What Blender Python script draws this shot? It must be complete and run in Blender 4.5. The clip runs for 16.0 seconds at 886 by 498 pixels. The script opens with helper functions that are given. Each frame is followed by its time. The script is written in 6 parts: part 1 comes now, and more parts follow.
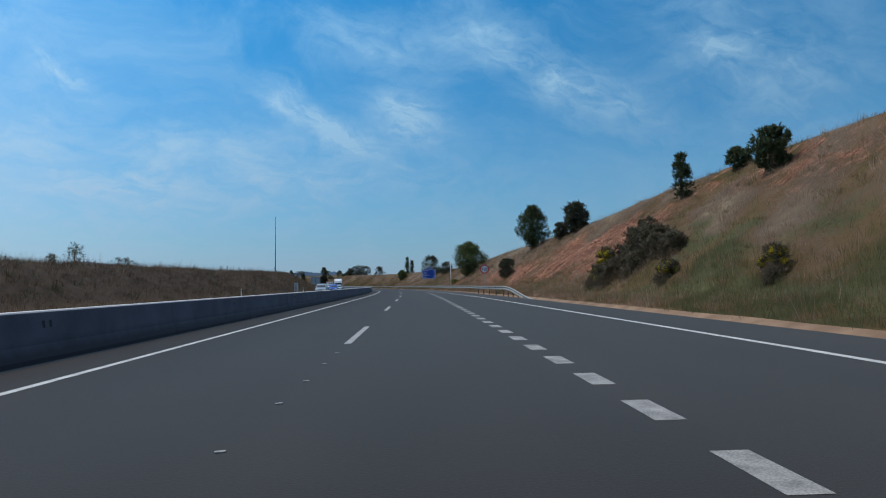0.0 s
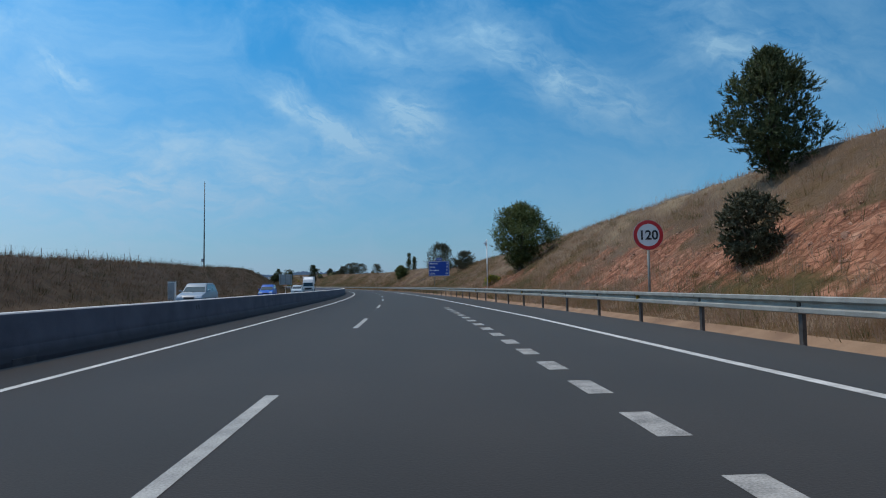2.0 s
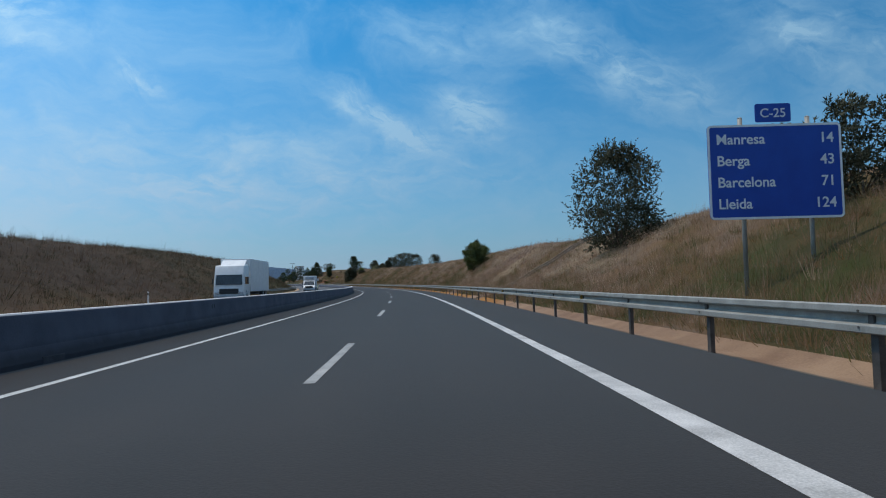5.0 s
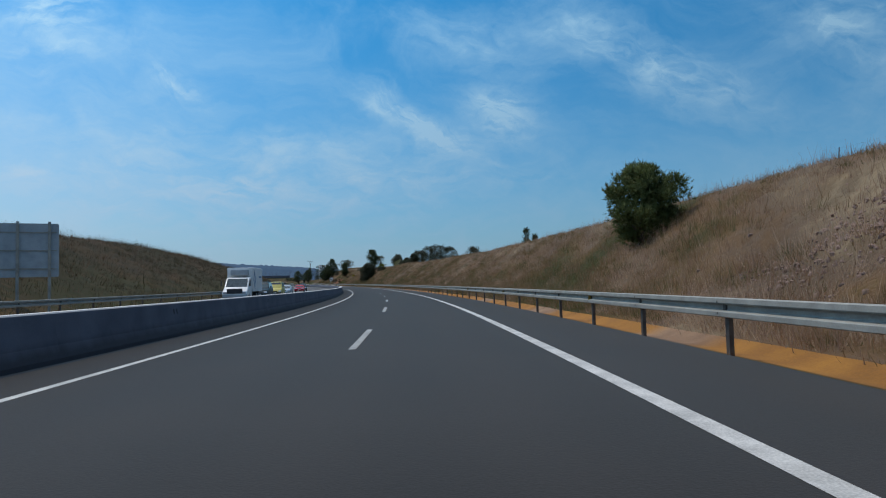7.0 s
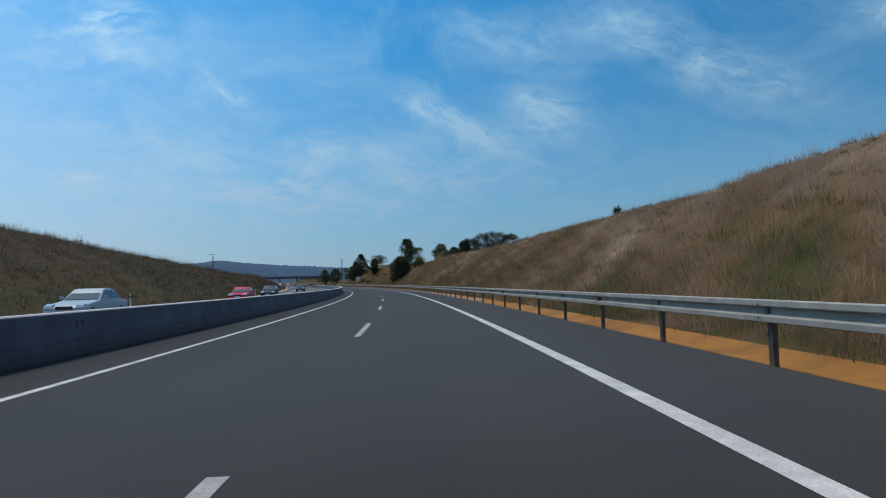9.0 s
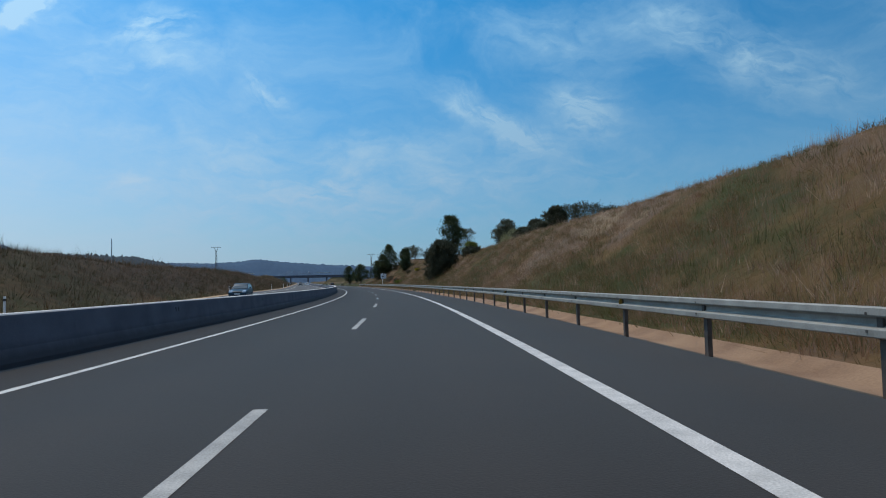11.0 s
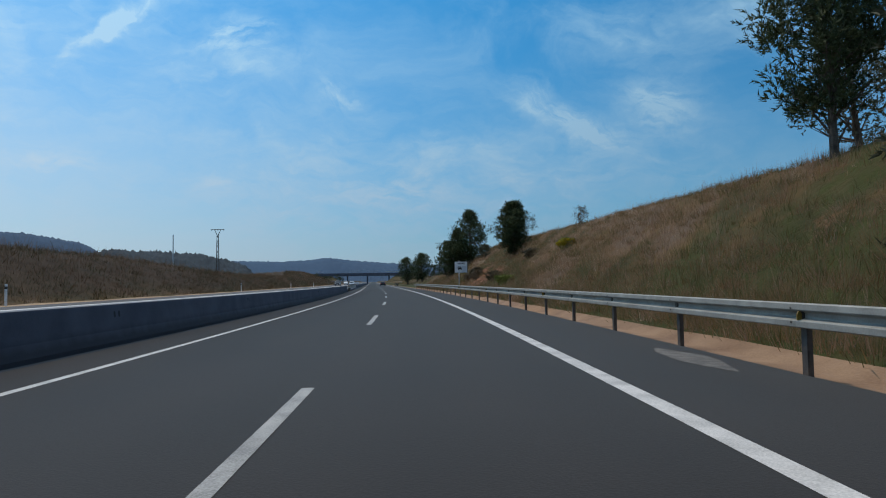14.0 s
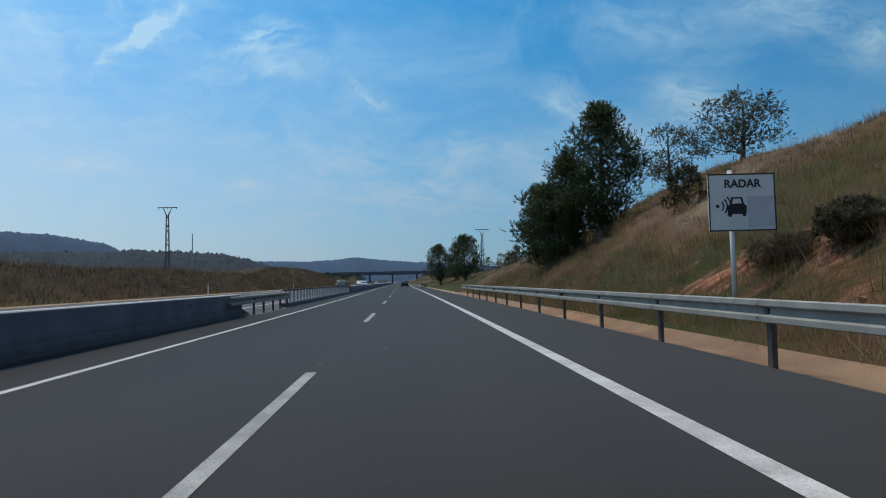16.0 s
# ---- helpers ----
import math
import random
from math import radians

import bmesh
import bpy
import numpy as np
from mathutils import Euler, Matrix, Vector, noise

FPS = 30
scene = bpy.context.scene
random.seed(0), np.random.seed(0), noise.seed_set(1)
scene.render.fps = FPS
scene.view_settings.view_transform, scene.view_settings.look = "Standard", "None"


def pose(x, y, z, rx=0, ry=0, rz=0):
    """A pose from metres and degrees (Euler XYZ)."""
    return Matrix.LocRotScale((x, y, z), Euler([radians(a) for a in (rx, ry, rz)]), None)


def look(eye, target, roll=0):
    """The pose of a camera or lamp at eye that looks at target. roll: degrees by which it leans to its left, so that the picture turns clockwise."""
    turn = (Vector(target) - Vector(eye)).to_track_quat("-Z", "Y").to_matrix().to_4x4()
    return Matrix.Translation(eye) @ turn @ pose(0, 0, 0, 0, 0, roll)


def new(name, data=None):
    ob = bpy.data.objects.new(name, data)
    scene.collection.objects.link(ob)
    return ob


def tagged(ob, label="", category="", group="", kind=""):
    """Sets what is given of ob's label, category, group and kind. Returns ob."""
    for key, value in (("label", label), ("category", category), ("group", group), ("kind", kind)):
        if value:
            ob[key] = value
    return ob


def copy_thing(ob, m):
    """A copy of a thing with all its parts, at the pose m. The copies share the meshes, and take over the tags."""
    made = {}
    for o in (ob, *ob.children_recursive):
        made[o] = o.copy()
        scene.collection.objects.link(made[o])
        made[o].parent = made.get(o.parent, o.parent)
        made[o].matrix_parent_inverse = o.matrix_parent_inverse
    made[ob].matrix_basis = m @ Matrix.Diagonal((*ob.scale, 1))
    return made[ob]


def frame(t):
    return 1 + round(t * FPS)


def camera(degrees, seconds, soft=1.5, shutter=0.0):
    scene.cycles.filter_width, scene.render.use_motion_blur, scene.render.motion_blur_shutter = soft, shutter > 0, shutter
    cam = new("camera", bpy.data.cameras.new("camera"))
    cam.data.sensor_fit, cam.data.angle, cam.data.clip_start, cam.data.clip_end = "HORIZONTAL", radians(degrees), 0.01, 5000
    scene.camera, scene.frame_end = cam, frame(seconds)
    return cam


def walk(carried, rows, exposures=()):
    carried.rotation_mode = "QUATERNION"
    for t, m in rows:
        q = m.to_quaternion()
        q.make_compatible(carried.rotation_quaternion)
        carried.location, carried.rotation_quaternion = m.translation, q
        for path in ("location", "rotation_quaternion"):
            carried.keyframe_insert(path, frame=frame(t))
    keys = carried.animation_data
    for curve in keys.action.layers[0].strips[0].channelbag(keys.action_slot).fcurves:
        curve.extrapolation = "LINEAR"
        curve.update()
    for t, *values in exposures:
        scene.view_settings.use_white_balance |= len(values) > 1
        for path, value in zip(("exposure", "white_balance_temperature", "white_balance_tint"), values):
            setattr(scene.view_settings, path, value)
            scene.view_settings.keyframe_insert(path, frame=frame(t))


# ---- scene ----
# ---- camera ----
cam = camera(67.70, 16.0, 1.1)
ROWS = (  # seconds, place, turn
    (0.0, 1.423, -0.590, 1.208, 92.97, 1.15, -2.43),
    (0.5, 1.459, 14.960, 1.207, 93.08, 1.32, -2.41),
    (1.0, 1.508, 30.572, 1.204, 92.78, 1.15, -2.28),
    (1.5, 1.545, 46.305, 1.198, 93.06, 1.26, -2.24),
    (2.0, 1.535, 62.162, 1.187, 93.00, 1.08, -2.17),
    (2.5, 1.375, 78.156, 1.172, 92.86, 1.31, -1.49),
    (3.0, 1.017, 94.227, 1.152, 92.89, 1.42, -0.48),
    (3.5, 0.418, 110.307, 1.127, 92.88, 1.47, 0.34),
    (4.0, -0.410, 126.236, 1.098, 92.85, 1.24, 1.42),
    (4.5, -1.472, 142.089, 1.068, 92.83, 1.28, 2.32),
    (5.0, -2.770, 157.895, 1.035, 92.83, 1.30, 3.17),
    (5.5, -4.289, 173.679, 1.003, 92.83, 1.31, 3.89),
    (6.0, -6.002, 189.475, 0.971, 92.84, 1.33, 4.50),
    (6.5, -7.901, 205.315, 0.941, 92.86, 1.38, 5.08),
    (7.0, -10.012, 221.229, 0.914, 92.89, 1.39, 5.84),
    (7.5, -12.313, 237.178, 0.891, 92.94, 1.48, 6.68),
    (8.0, -14.901, 253.187, 0.875, 92.94, 1.41, 7.66),
    (8.5, -17.790, 269.152, 0.865, 92.83, 1.37, 8.70),
    (9.0, -20.977, 285.093, 0.864, 93.03, 1.56, 9.60),
    (9.5, -24.440, 301.032, 0.872, 93.02, 1.40, 10.53),
    (10.0, -28.168, 316.992, 0.890, 93.03, 1.34, 11.37),
    (10.5, -32.156, 332.992, 0.918, 93.06, 1.33, 12.16),
    (11.0, -36.415, 349.051, 0.956, 93.10, 1.35, 12.95),
    (11.5, -40.945, 365.188, 1.005, 93.14, 1.43, 13.82),
    (12.0, -45.823, 381.402, 1.063, 93.14, 1.32, 14.98),
    (12.5, -51.082, 397.527, 1.132, 93.21, 1.25, 16.36),
    (13.0, -56.684, 413.417, 1.210, 93.35, 1.10, 17.66),
    (13.5, -62.542, 429.130, 1.296, 93.23, 0.94, 18.50),
    (14.0, -68.531, 444.753, 1.391, 93.21, 0.94, 19.09),
    (14.5, -74.781, 460.351, 1.494, 93.25, 1.20, 19.87),
    (15.0, -81.217, 475.889, 1.604, 93.10, 1.36, 20.31),
    (15.5, -87.765, 491.181, 1.719, 93.16, 1.52, 20.89),
    (16.0, -94.423, 506.233, 1.837, 93.20, 1.28, 21.63),
)
walk(cam, [(t, pose(x, y, z, a, b, c)) for t, x, y, z, a, b, c in ROWS],
     [(0.0, -0.04, 6400, 10), (4.0, -0.05, 6420, 10), (6.5, -0.08, 6520, 10), (9.0, -0.10, 6580, 10), (11.5, -0.10, 6480, 10), (13.0, -0.10, 6480, 10), (14.0, -0.16, 6680, 10), (16.0, -0.17, 6740, 10)])

# ---- light ----
SUN_TURN, SUN_HEIGHT = 80.0, 65.0      # degrees left of the first heading, and up
world = bpy.data.worlds.new("world")
scene.world = world
world.use_nodes = True
wt = world.node_tree
wt.nodes.clear()


def wnode(kind, **values):
    n = wt.nodes.new(kind)
    for k, v in values.items():
        n.inputs[k].default_value = v
    return n


def wmath(op, a, b=None, c=None):
    n = wt.nodes.new("ShaderNodeMath")
    n.operation = op
    for i, v in enumerate((a, b, c)):
        if v is None:
            continue
        if isinstance(v, (int, float)):
            n.inputs[i].default_value = v
        else:
            wt.links.new(v, n.inputs[i])
    return n.outputs[0]


sky = wt.nodes.new("ShaderNodeTexSky")
sky.sky_type, sky.sun_disc = "NISHITA", False
sky.sun_elevation, sky.sun_rotation = radians(SUN_HEIGHT), radians(-SUN_TURN)
sky.air_density, sky.dust_density, sky.ozone_density, sky.altitude = 1.0, 1.0, 3.0, 300
co = wt.nodes.new("ShaderNodeTexCoord")
sep = wt.nodes.new("ShaderNodeSeparateXYZ")
wt.links.new(co.outputs["Generated"], sep.inputs[0])
# bearing and height of each direction, in degrees, ruffled a little so that the clouds fray
ruffle = wnode("ShaderNodeTexNoise", Scale=7.0, Detail=6, Roughness=0.6)
wt.links.new(co.outputs["Generated"], ruffle.inputs["Vector"])
rsep = wt.nodes.new("ShaderNodeSeparateColor")
wt.links.new(ruffle.outputs["Color"], rsep.inputs[0])
bearing = wmath("MULTIPLY", wmath("ARCTAN2", wmath("MULTIPLY", sep.outputs[0], -1.0), sep.outputs[1]), 57.296)
height_ = wmath("MULTIPLY", wmath("ARCSINE", sep.outputs[2]), 57.296)
bearing = wmath("ADD", bearing, wmath("MULTIPLY", wmath("SUBTRACT", rsep.outputs[0], 0.5), 6.0))
height_ = wmath("ADD", height_, wmath("MULTIPLY", wmath("SUBTRACT", rsep.outputs[1], 0.5), 4.0))
comb = wt.nodes.new("ShaderNodeCombineXYZ")
wt.links.new(bearing, comb.inputs[0]), wt.links.new(height_, comb.inputs[1])


def fibres(scale, turn, stretch, detail, low, high, seed):
    mp = wt.nodes.new("ShaderNodeMapping")
    mp.inputs["Rotation"].default_value = (0, 0, radians(turn))
    mp.inputs["Scale"].default_value = (1.0, stretch, 1.0)
    mp.inputs["Location"].default_value = (seed, seed * 0.7, 0)
    wt.links.new(comb.outputs[0], mp.inputs[0])
    n = wnode("ShaderNodeTexNoise", Scale=scale, Detail=detail, Roughness=0.62, Distortion=0.6)
    wt.links.new(mp.outputs[0], n.inputs["Vector"])
    r = wt.nodes.new("ShaderNodeMapRange")
    r.interpolation_type = "SMOOTHSTEP"
    r.inputs[1].default_value, r.inputs[2].default_value = low, high
    wt.links.new(n.outputs[0], r.inputs[0])
    return r.outputs[0]


STREAKS = (  # cirrus: bearing, height, half length, half width, slant, strength
    (6.8, 13.0, 5.0, 0.85, 27, 0.80), (0.3, 14.2, 3.3, 2.1, 9, 0.80), (10.5, 15.6, 2.4, 1.3, 30, 0.45), (-12.5, 17.0, 10.5, 1.9, 29, 0.60),
    (36.0, 20.3, 2.6, 1.4, -10, 0.95), (45.5, 20.0, 4.0, 0.45, 139, 1.15), (28.0, 16.2, 2.9, 0.8, 20, 0.60), (36.0, 17.8, 4.4, 1.2, -18, 0.40),
    (50.0, 9.9, 3.2, 0.9, -1, 0.50), (38.5, 8.5, 1.8, 0.7, -5, 0.45), (-26.0, 17.6, 2.2, 1.1, 8, 0.55), (22.9, 8.7, 19.0, 5.0, 0, 0.40),
    (-29.1, 16.2, 8.0, 3.8, 31, 0.32), (8.0, 9.0, 20.0, 3.2, 3, 0.28), (52.0, 20.0, 22.0, 13.0, 0, 0.22), (3.0, 20.5, 6.5, 2.0, 15, 0.28))
total = 0.0
for sb_, sh_, sl_, sw_, sa_, sg_ in STREAKS:
    mp = wt.nodes.new("ShaderNodeMapping")
    mp.vector_type = "TEXTURE"
    mp.inputs["Location"].default_value = (sb_, sh_, 0)
    mp.inputs["Rotation"].default_value = (0, 0, radians(sa_))
    mp.inputs["Scale"].default_value = (sl_ * 1.9, sw_ * 2.2, 1)
    wt.links.new(comb.outputs[0], mp.inputs[0])
    gr = wt.nodes.new("ShaderNodeTexGradient")
    gr.gradient_type = "QUADRATIC_SPHERE"
    wt.links.new(mp.outputs[0], gr.inputs[0])
    fm = wt.nodes.new("ShaderNodeMapping")
    fm.inputs["Scale"].default_value = (0.30 * sl_, 0.95 * sw_, 1)
    fm.inputs["Location"].default_value = (sb_ * 1.7, sh_ * 2.3, 0)
    wt.links.new(mp.outputs[0], fm.inputs[0])
    fn = wnode("ShaderNodeTexNoise", Scale=1.7, Detail=6, Roughness=0.56, Distortion=0.8)
    wt.links.new(fm.outputs[0], fn.inputs["Vector"])
    fr = wt.nodes.new("ShaderNodeMapRange")
    fr.interpolation_type = "SMOOTHSTEP"
    fr.inputs[1].default_value, fr.inputs[2].default_value = 0.24, 0.74
    wt.links.new(fn.outputs[0], fr.inputs[0])
    total = wmath("MULTIPLY_ADD", wmath("MULTIPLY", gr.outputs["Fac"], fr.outputs[0]), sg_ * 2.7, total)
thread = fibres(0.20, -22, 2.6, 9, 0.30, 0.72, 3.1)
veil = wmath("MULTIPLY", fibres(0.075, -20, 1.8, 7, 0.36, 0.78, 9.3), 0.42)
cloud = wmath("ADD", wmath("MULTIPLY", total, wmath("MULTIPLY_ADD", thread, 0.55, 0.45)), veil)
hazy = wmath("POWER", wmath("SUBTRACT", 1.0, wmath("MINIMUM", wmath("MAXIMUM", sep.outputs[2], 0.0), 1.0)), 6.0)
cover = wmath("MINIMUM", cloud, 0.9)
deep = wt.nodes.new("ShaderNodeMix")
deep.data_type, deep.blend_type = "RGBA", "MULTIPLY"
deep.inputs[0].default_value = 1.0
deep.inputs[7].default_value = (0.09, 0.94, 1.29, 1)
wt.links.new(sky.outputs[0], deep.inputs[6])
white = wt.nodes.new("ShaderNodeMix")
white.data_type = "RGBA"
white.inputs[7].default_value = (3.1, 5.6, 7.8, 1)
wt.links.new(cover, white.inputs[0])
wt.links.new(deep.outputs[2], white.inputs[6])
bg = wt.nodes.new("ShaderNodeBackground")
bg.inputs[1].default_value = 0.085
low_haze = wt.nodes.new("ShaderNodeMix")
low_haze.data_type = "RGBA"
low_haze.inputs[7].default_value = (3.85, 4.95, 6.45, 1)
wt.links.new(wmath("MULTIPLY", hazy, 0.9), low_haze.inputs[0])
wt.links.new(white.outputs[2], low_haze.inputs[6])
# the low air is whiter on the sun's side
side_on = wt.nodes.new("ShaderNodeMapRange")
side_on.interpolation_type = "SMOOTHSTEP"
side_on.inputs[1].default_value, side_on.inputs[2].default_value, side_on.inputs[4].default_value = 5.0, 75.0, 0.75
wt.links.new(bearing, side_on.inputs[0])
milk = wt.nodes.new("ShaderNodeMix")
milk.data_type = "RGBA"
milk.inputs[7].default_value = (6.3, 6.9, 7.6, 1)
wt.links.new(wmath("MULTIPLY", side_on.outputs[0], wmath("POWER", hazy, 0.5)), milk.inputs[0])
wt.links.new(low_haze.outputs[2], milk.inputs[6])
# above the view an added, unseen white layer whitens the fill light
overhead = wt.nodes.new("ShaderNodeMapRange")
overhead.interpolation_type = "SMOOTHSTEP"
overhead.inputs[1].default_value, overhead.inputs[2].default_value, overhead.inputs[4].default_value = 26.0, 58.0, 0.55
wt.links.new(height_, overhead.inputs[0])
fill_veil = wt.nodes.new("ShaderNodeMix")
fill_veil.data_type = "RGBA"
fill_veil.inputs[7].default_value = (5.4, 5.4, 5.6, 1)
wt.links.new(overhead.outputs[0], fill_veil.inputs[0]), wt.links.new(milk.outputs[2], fill_veil.inputs[6])
# the air is brighter towards the sun
sun_dot = wt.nodes.new("ShaderNodeVectorMath")
sun_dot.operation = "DOT_PRODUCT"
sun_dot.inputs[1].default_value = (-math.sin(radians(SUN_TURN)) * math.cos(radians(SUN_HEIGHT)), math.cos(radians(SUN_TURN)) * math.cos(radians(SUN_HEIGHT)), math.sin(radians(SUN_HEIGHT)))
wt.links.new(co.outputs["Generated"], sun_dot.inputs[0])
glow = wmath("MULTIPLY_ADD", wmath("POWER", wmath("MAXIMUM", sun_dot.outputs["Value"], 0.0), 1.6), 1.30, 0.95)
shine = wt.nodes.new("ShaderNodeVectorMath")
shine.operation = "SCALE"
wt.links.new(fill_veil.outputs[2], shine.inputs[0]), wt.links.new(glow, shine.inputs["Scale"])
wt.links.new(shine.outputs[0], bg.inputs[0])
out = wt.nodes.new("ShaderNodeOutputWorld")
wt.links.new(bg.outputs[0], out.inputs[0])

sun = new("sun", bpy.data.lights.new("sun", "SUN"))
sun.data.energy, sun.data.angle, sun.data.color = 2.35, radians(0.6), (1.0, 0.885, 0.775)
SUN_WAY = Vector((-math.sin(radians(SUN_TURN)) * math.cos(radians(SUN_HEIGHT)), math.cos(radians(SUN_TURN)) * math.cos(radians(SUN_HEIGHT)), math.sin(radians(SUN_HEIGHT))))
sun.matrix_world = look(SUN_WAY * 100, (0, 0, 0))
scene.view_settings.exposure = 0.0

# ---- the road's line: bend and rise along its length ----
KNOTS = np.arange(-25, 726, 25.0)
BEND = (-0.3959, -0.1703, 0.0553, 0.2717, 0.57, 0.8249, 1.0391, 0.9927, 0.7329, 0.6385, 0.8999, 1.2375, 1.1899, 1.0016, 0.8692, 0.8779, 1.0441,
        1.1321, 0.9536, 0.9344, 0.9376, 0.6914, 0.4487, 0.25, 0.1, 0, 0, 0, 0, 0, 0)
RISE = (0.0056, -0.0543, -0.1174, -0.1723, -0.196, -0.1735, -0.1091, -0.0328, 0.0297, 0.0956, 0.1828, 0.2721, 0.3343, 0.3627, 0.3629, 0.3554, 0.3516,
        0.3402, 0.3166, 0.2874, 0.2427, 0.1677, 0.0914, 0.02, 0, 0, 0, 0, 0, 0, 0)
RS = np.arange(-220, 2600, 1.0)
near_part = (RS > -26)
turn_ = np.cumsum(np.interp(RS, KNOTS, BEND) * near_part / 1000)
turn_ -= np.interp(0, RS, turn_)
RX, RY = np.cumsum(-np.sin(turn_)), np.cumsum(np.cos(turn_))
RX -= np.interp(0, RS, RX)
RY -= np.interp(0, RS, RY)
far_rise = 0.16 * ((RS > 950) & (RS < 1150))
slope_ = np.cumsum((np.interp(RS, KNOTS, RISE) * near_part + far_rise) / 1e4)
slope_ -= np.interp(0, RS, slope_)
RZ = np.cumsum(slope_)
RZ -= np.interp(0, RS, RZ)
FIX = radians(14)                      # far from the road the land is laid out along one direction


def place(s, o, z=0.0):
    """Points at s metres along the road, o metres to the right of its lane line, z over it."""
    s, o = np.broadcast_arrays(np.asarray(s, float), np.asarray(o, float))
    a, oc = np.interp(s, RS, turn_), np.clip(o, -130, 130)
    x = np.interp(s, RS, RX) + oc * np.cos(a) + (o - oc) * math.cos(FIX)
    y = np.interp(s, RS, RY) + oc * np.sin(a) + (o - oc) * math.sin(FIX)
    return np.stack([x, y, np.interp(s, RS, RZ) + z], -1)


def heading(s):
    return math.degrees(float(np.interp(s, RS, turn_)))


def spot(s, o, z=0.0, turn=0.0, tilt=0.0):
    """A pose beside the road: local y runs along it, x to its right."""
    p = place(s, o, z)
    return pose(float(p[0]), float(p[1]), float(p[2]), 0, tilt, heading(s) + turn)


def edge_line(s):
    """Offset of the right-hand edge line, with the end of the merging lane."""
    return np.interp(s, (-30, 10, 20, 42, 54, 72, 85, 101, 107, 116, 131, 138, 144, 158, 172),
                     (8.0, 7.8, 7.6, 7.1, 6.85, 6.15, 5.85, 5.12, 4.9, 4.67, 4.25, 4.05, 3.93, 3.74, 3.58))


def rail_line(s):
    return edge_line(s) + 2.55


CREST_S = (-200, -60, 30, 57, 69, 80, 92, 104, 120, 134, 142, 152, 176, 195, 215, 226, 237, 254, 285, 320, 349, 366, 407, 436, 446, 476, 502, 530, 548, 562, 572, 592, 620, 700, 900)
CREST_Z = (9, 10.3, 10.3, 10.2, 8.9, 8.2, 7.5, 7.1, 6.9, 6.7, 6.4, 6.2, 6.0, 5.4, 4.9, 5.2, 5.6, 5.8, 5.9, 5.9, 6.4, 6.5, 6.7, 7.3, 6.6, 6.0, 6.5, 6.8, 7.3, 8.6, 8.4, 5.4, 2.8, 2.0, 1.5)
FACE_S, FACE_K = (108, 150, 205, 235, 545, 585, 620), (0.72, 0.52, 0.52, 0.72, 0.72, 0.55, 0.45)   # steepness of the cutting
BANK_S = (-200, 40, 120, 140, 180, 205, 255, 300, 320, 350, 372, 400, 430, 450, 485, 520, 545, 572, 605, 640, 685, 735, 772, 900)
BANK_Z = (3.0, 3.3, 4.0, 4.5, 4.9, 5.5, 6.7, 7.1, 7.6, 7.0, 5.9, 4.7, 3.6, 3.5, 3.9, 3.7, 2.8, 2.3, 2.6, 2.4, 5.0, 5.3, 2.4, 2.0)


def softmin(a, b, k):
    h = np.clip(0.5 + 0.5 * (b - a) / k, 0, 1)
    return b * (1 - h) + a * h - k * h * (1 - h)


def lumps(s, o, size, seed):
    """Smooth uneven ground from a few crossed waves."""
    r = np.random.RandomState(seed)
    v = 0
    for _ in range(7):
        a, f, ph = r.uniform(0, 6.28), r.uniform(0.6, 1.7) / size, r.uniform(0, 6.28)
        v = v + np.sin((s * np.cos(a) + o * np.sin(a)) * 6.28 * f + ph)
    return v / 7


def rills(s, o, toe):
    """Depth of the rain-cut gullies in the bare earth."""
    up = np.clip(o - toe, 0, 20)
    amount = np.exp(-((s - 60) / 19) ** 4) * np.clip(up / 1.5, 0, 1) * np.clip((15 - up) / 5, 0.25, 1)
    w = s - 0.5 * up + 0.9 * lumps(s, o, 5, 81) + 0.35 * lumps(s, o, 1.7, 82)
    deep = (1 - np.abs(np.sin(math.pi * w / 3.7))) ** 2 * 0.65 + (1 - np.abs(np.sin(math.pi * w / 1.45 + 1))) ** 2 * 0.28
    ledge = 0.16 * np.abs(lumps(s, o, 1.6, 83)) + 0.10 * np.abs(lumps(s, o, 0.9, 84))
    return amount * (0.45 * deep + 1.2 * ledge)


def grass_tone(s, o):
    """Patches of green, ochre, pinkish brown, grey and straw grass, from 0 to 1."""
    low = np.exp(-((np.abs(o) - np.where(o > 0, rail_line(s) + 4, 20)) / 2.5) ** 2)
    v = 0.50 * lumps(s, o, 26, 91) + 0.42 * lumps(s, o, 8, 92) + 0.16 * lumps(s, o, 2.6, 93) - 0.14 * low + 0.22 * np.exp(-((s - 215) / 22) ** 2) + 0.16 * np.exp(-((s - 98) / 28) ** 2)
    v = v * np.clip(1 - (np.abs(o) - 36) / 15, 0, 1)
    v = v * (1 - 0.55 * np.exp(-((s - 80) / 34) ** 4) * (o > 0))
    v = v - 0.22 * np.exp(-((o - rail_line(s) - 1.9) / 0.9) ** 2) * (s > 150)
    hh = np.clip((o - rail_line(s) - 2.7) * np.interp(s, FACE_S, FACE_K) / np.interp(s, CREST_S, CREST_Z), 0, 1.1)
    right = 0.45 + 0.20 * hh - 0.10 * np.clip((s - 335) / 30, 0, 1) - 0.09 * np.clip((s - 425) / 15, 0, 1) + 1.35 * v
    away = np.clip((np.abs(o) - 40) / 40, 0, 1)
    left = np.interp(s, (200, 250, 400, 440), (0.58, 0.16, 0.18, 0.40)) * (1 - away) + 0.42 * away + 0.7 * v
    return np.where(o > 0, np.clip(right, 0.04, 0.98), np.clip(left, 0.06, 0.74))


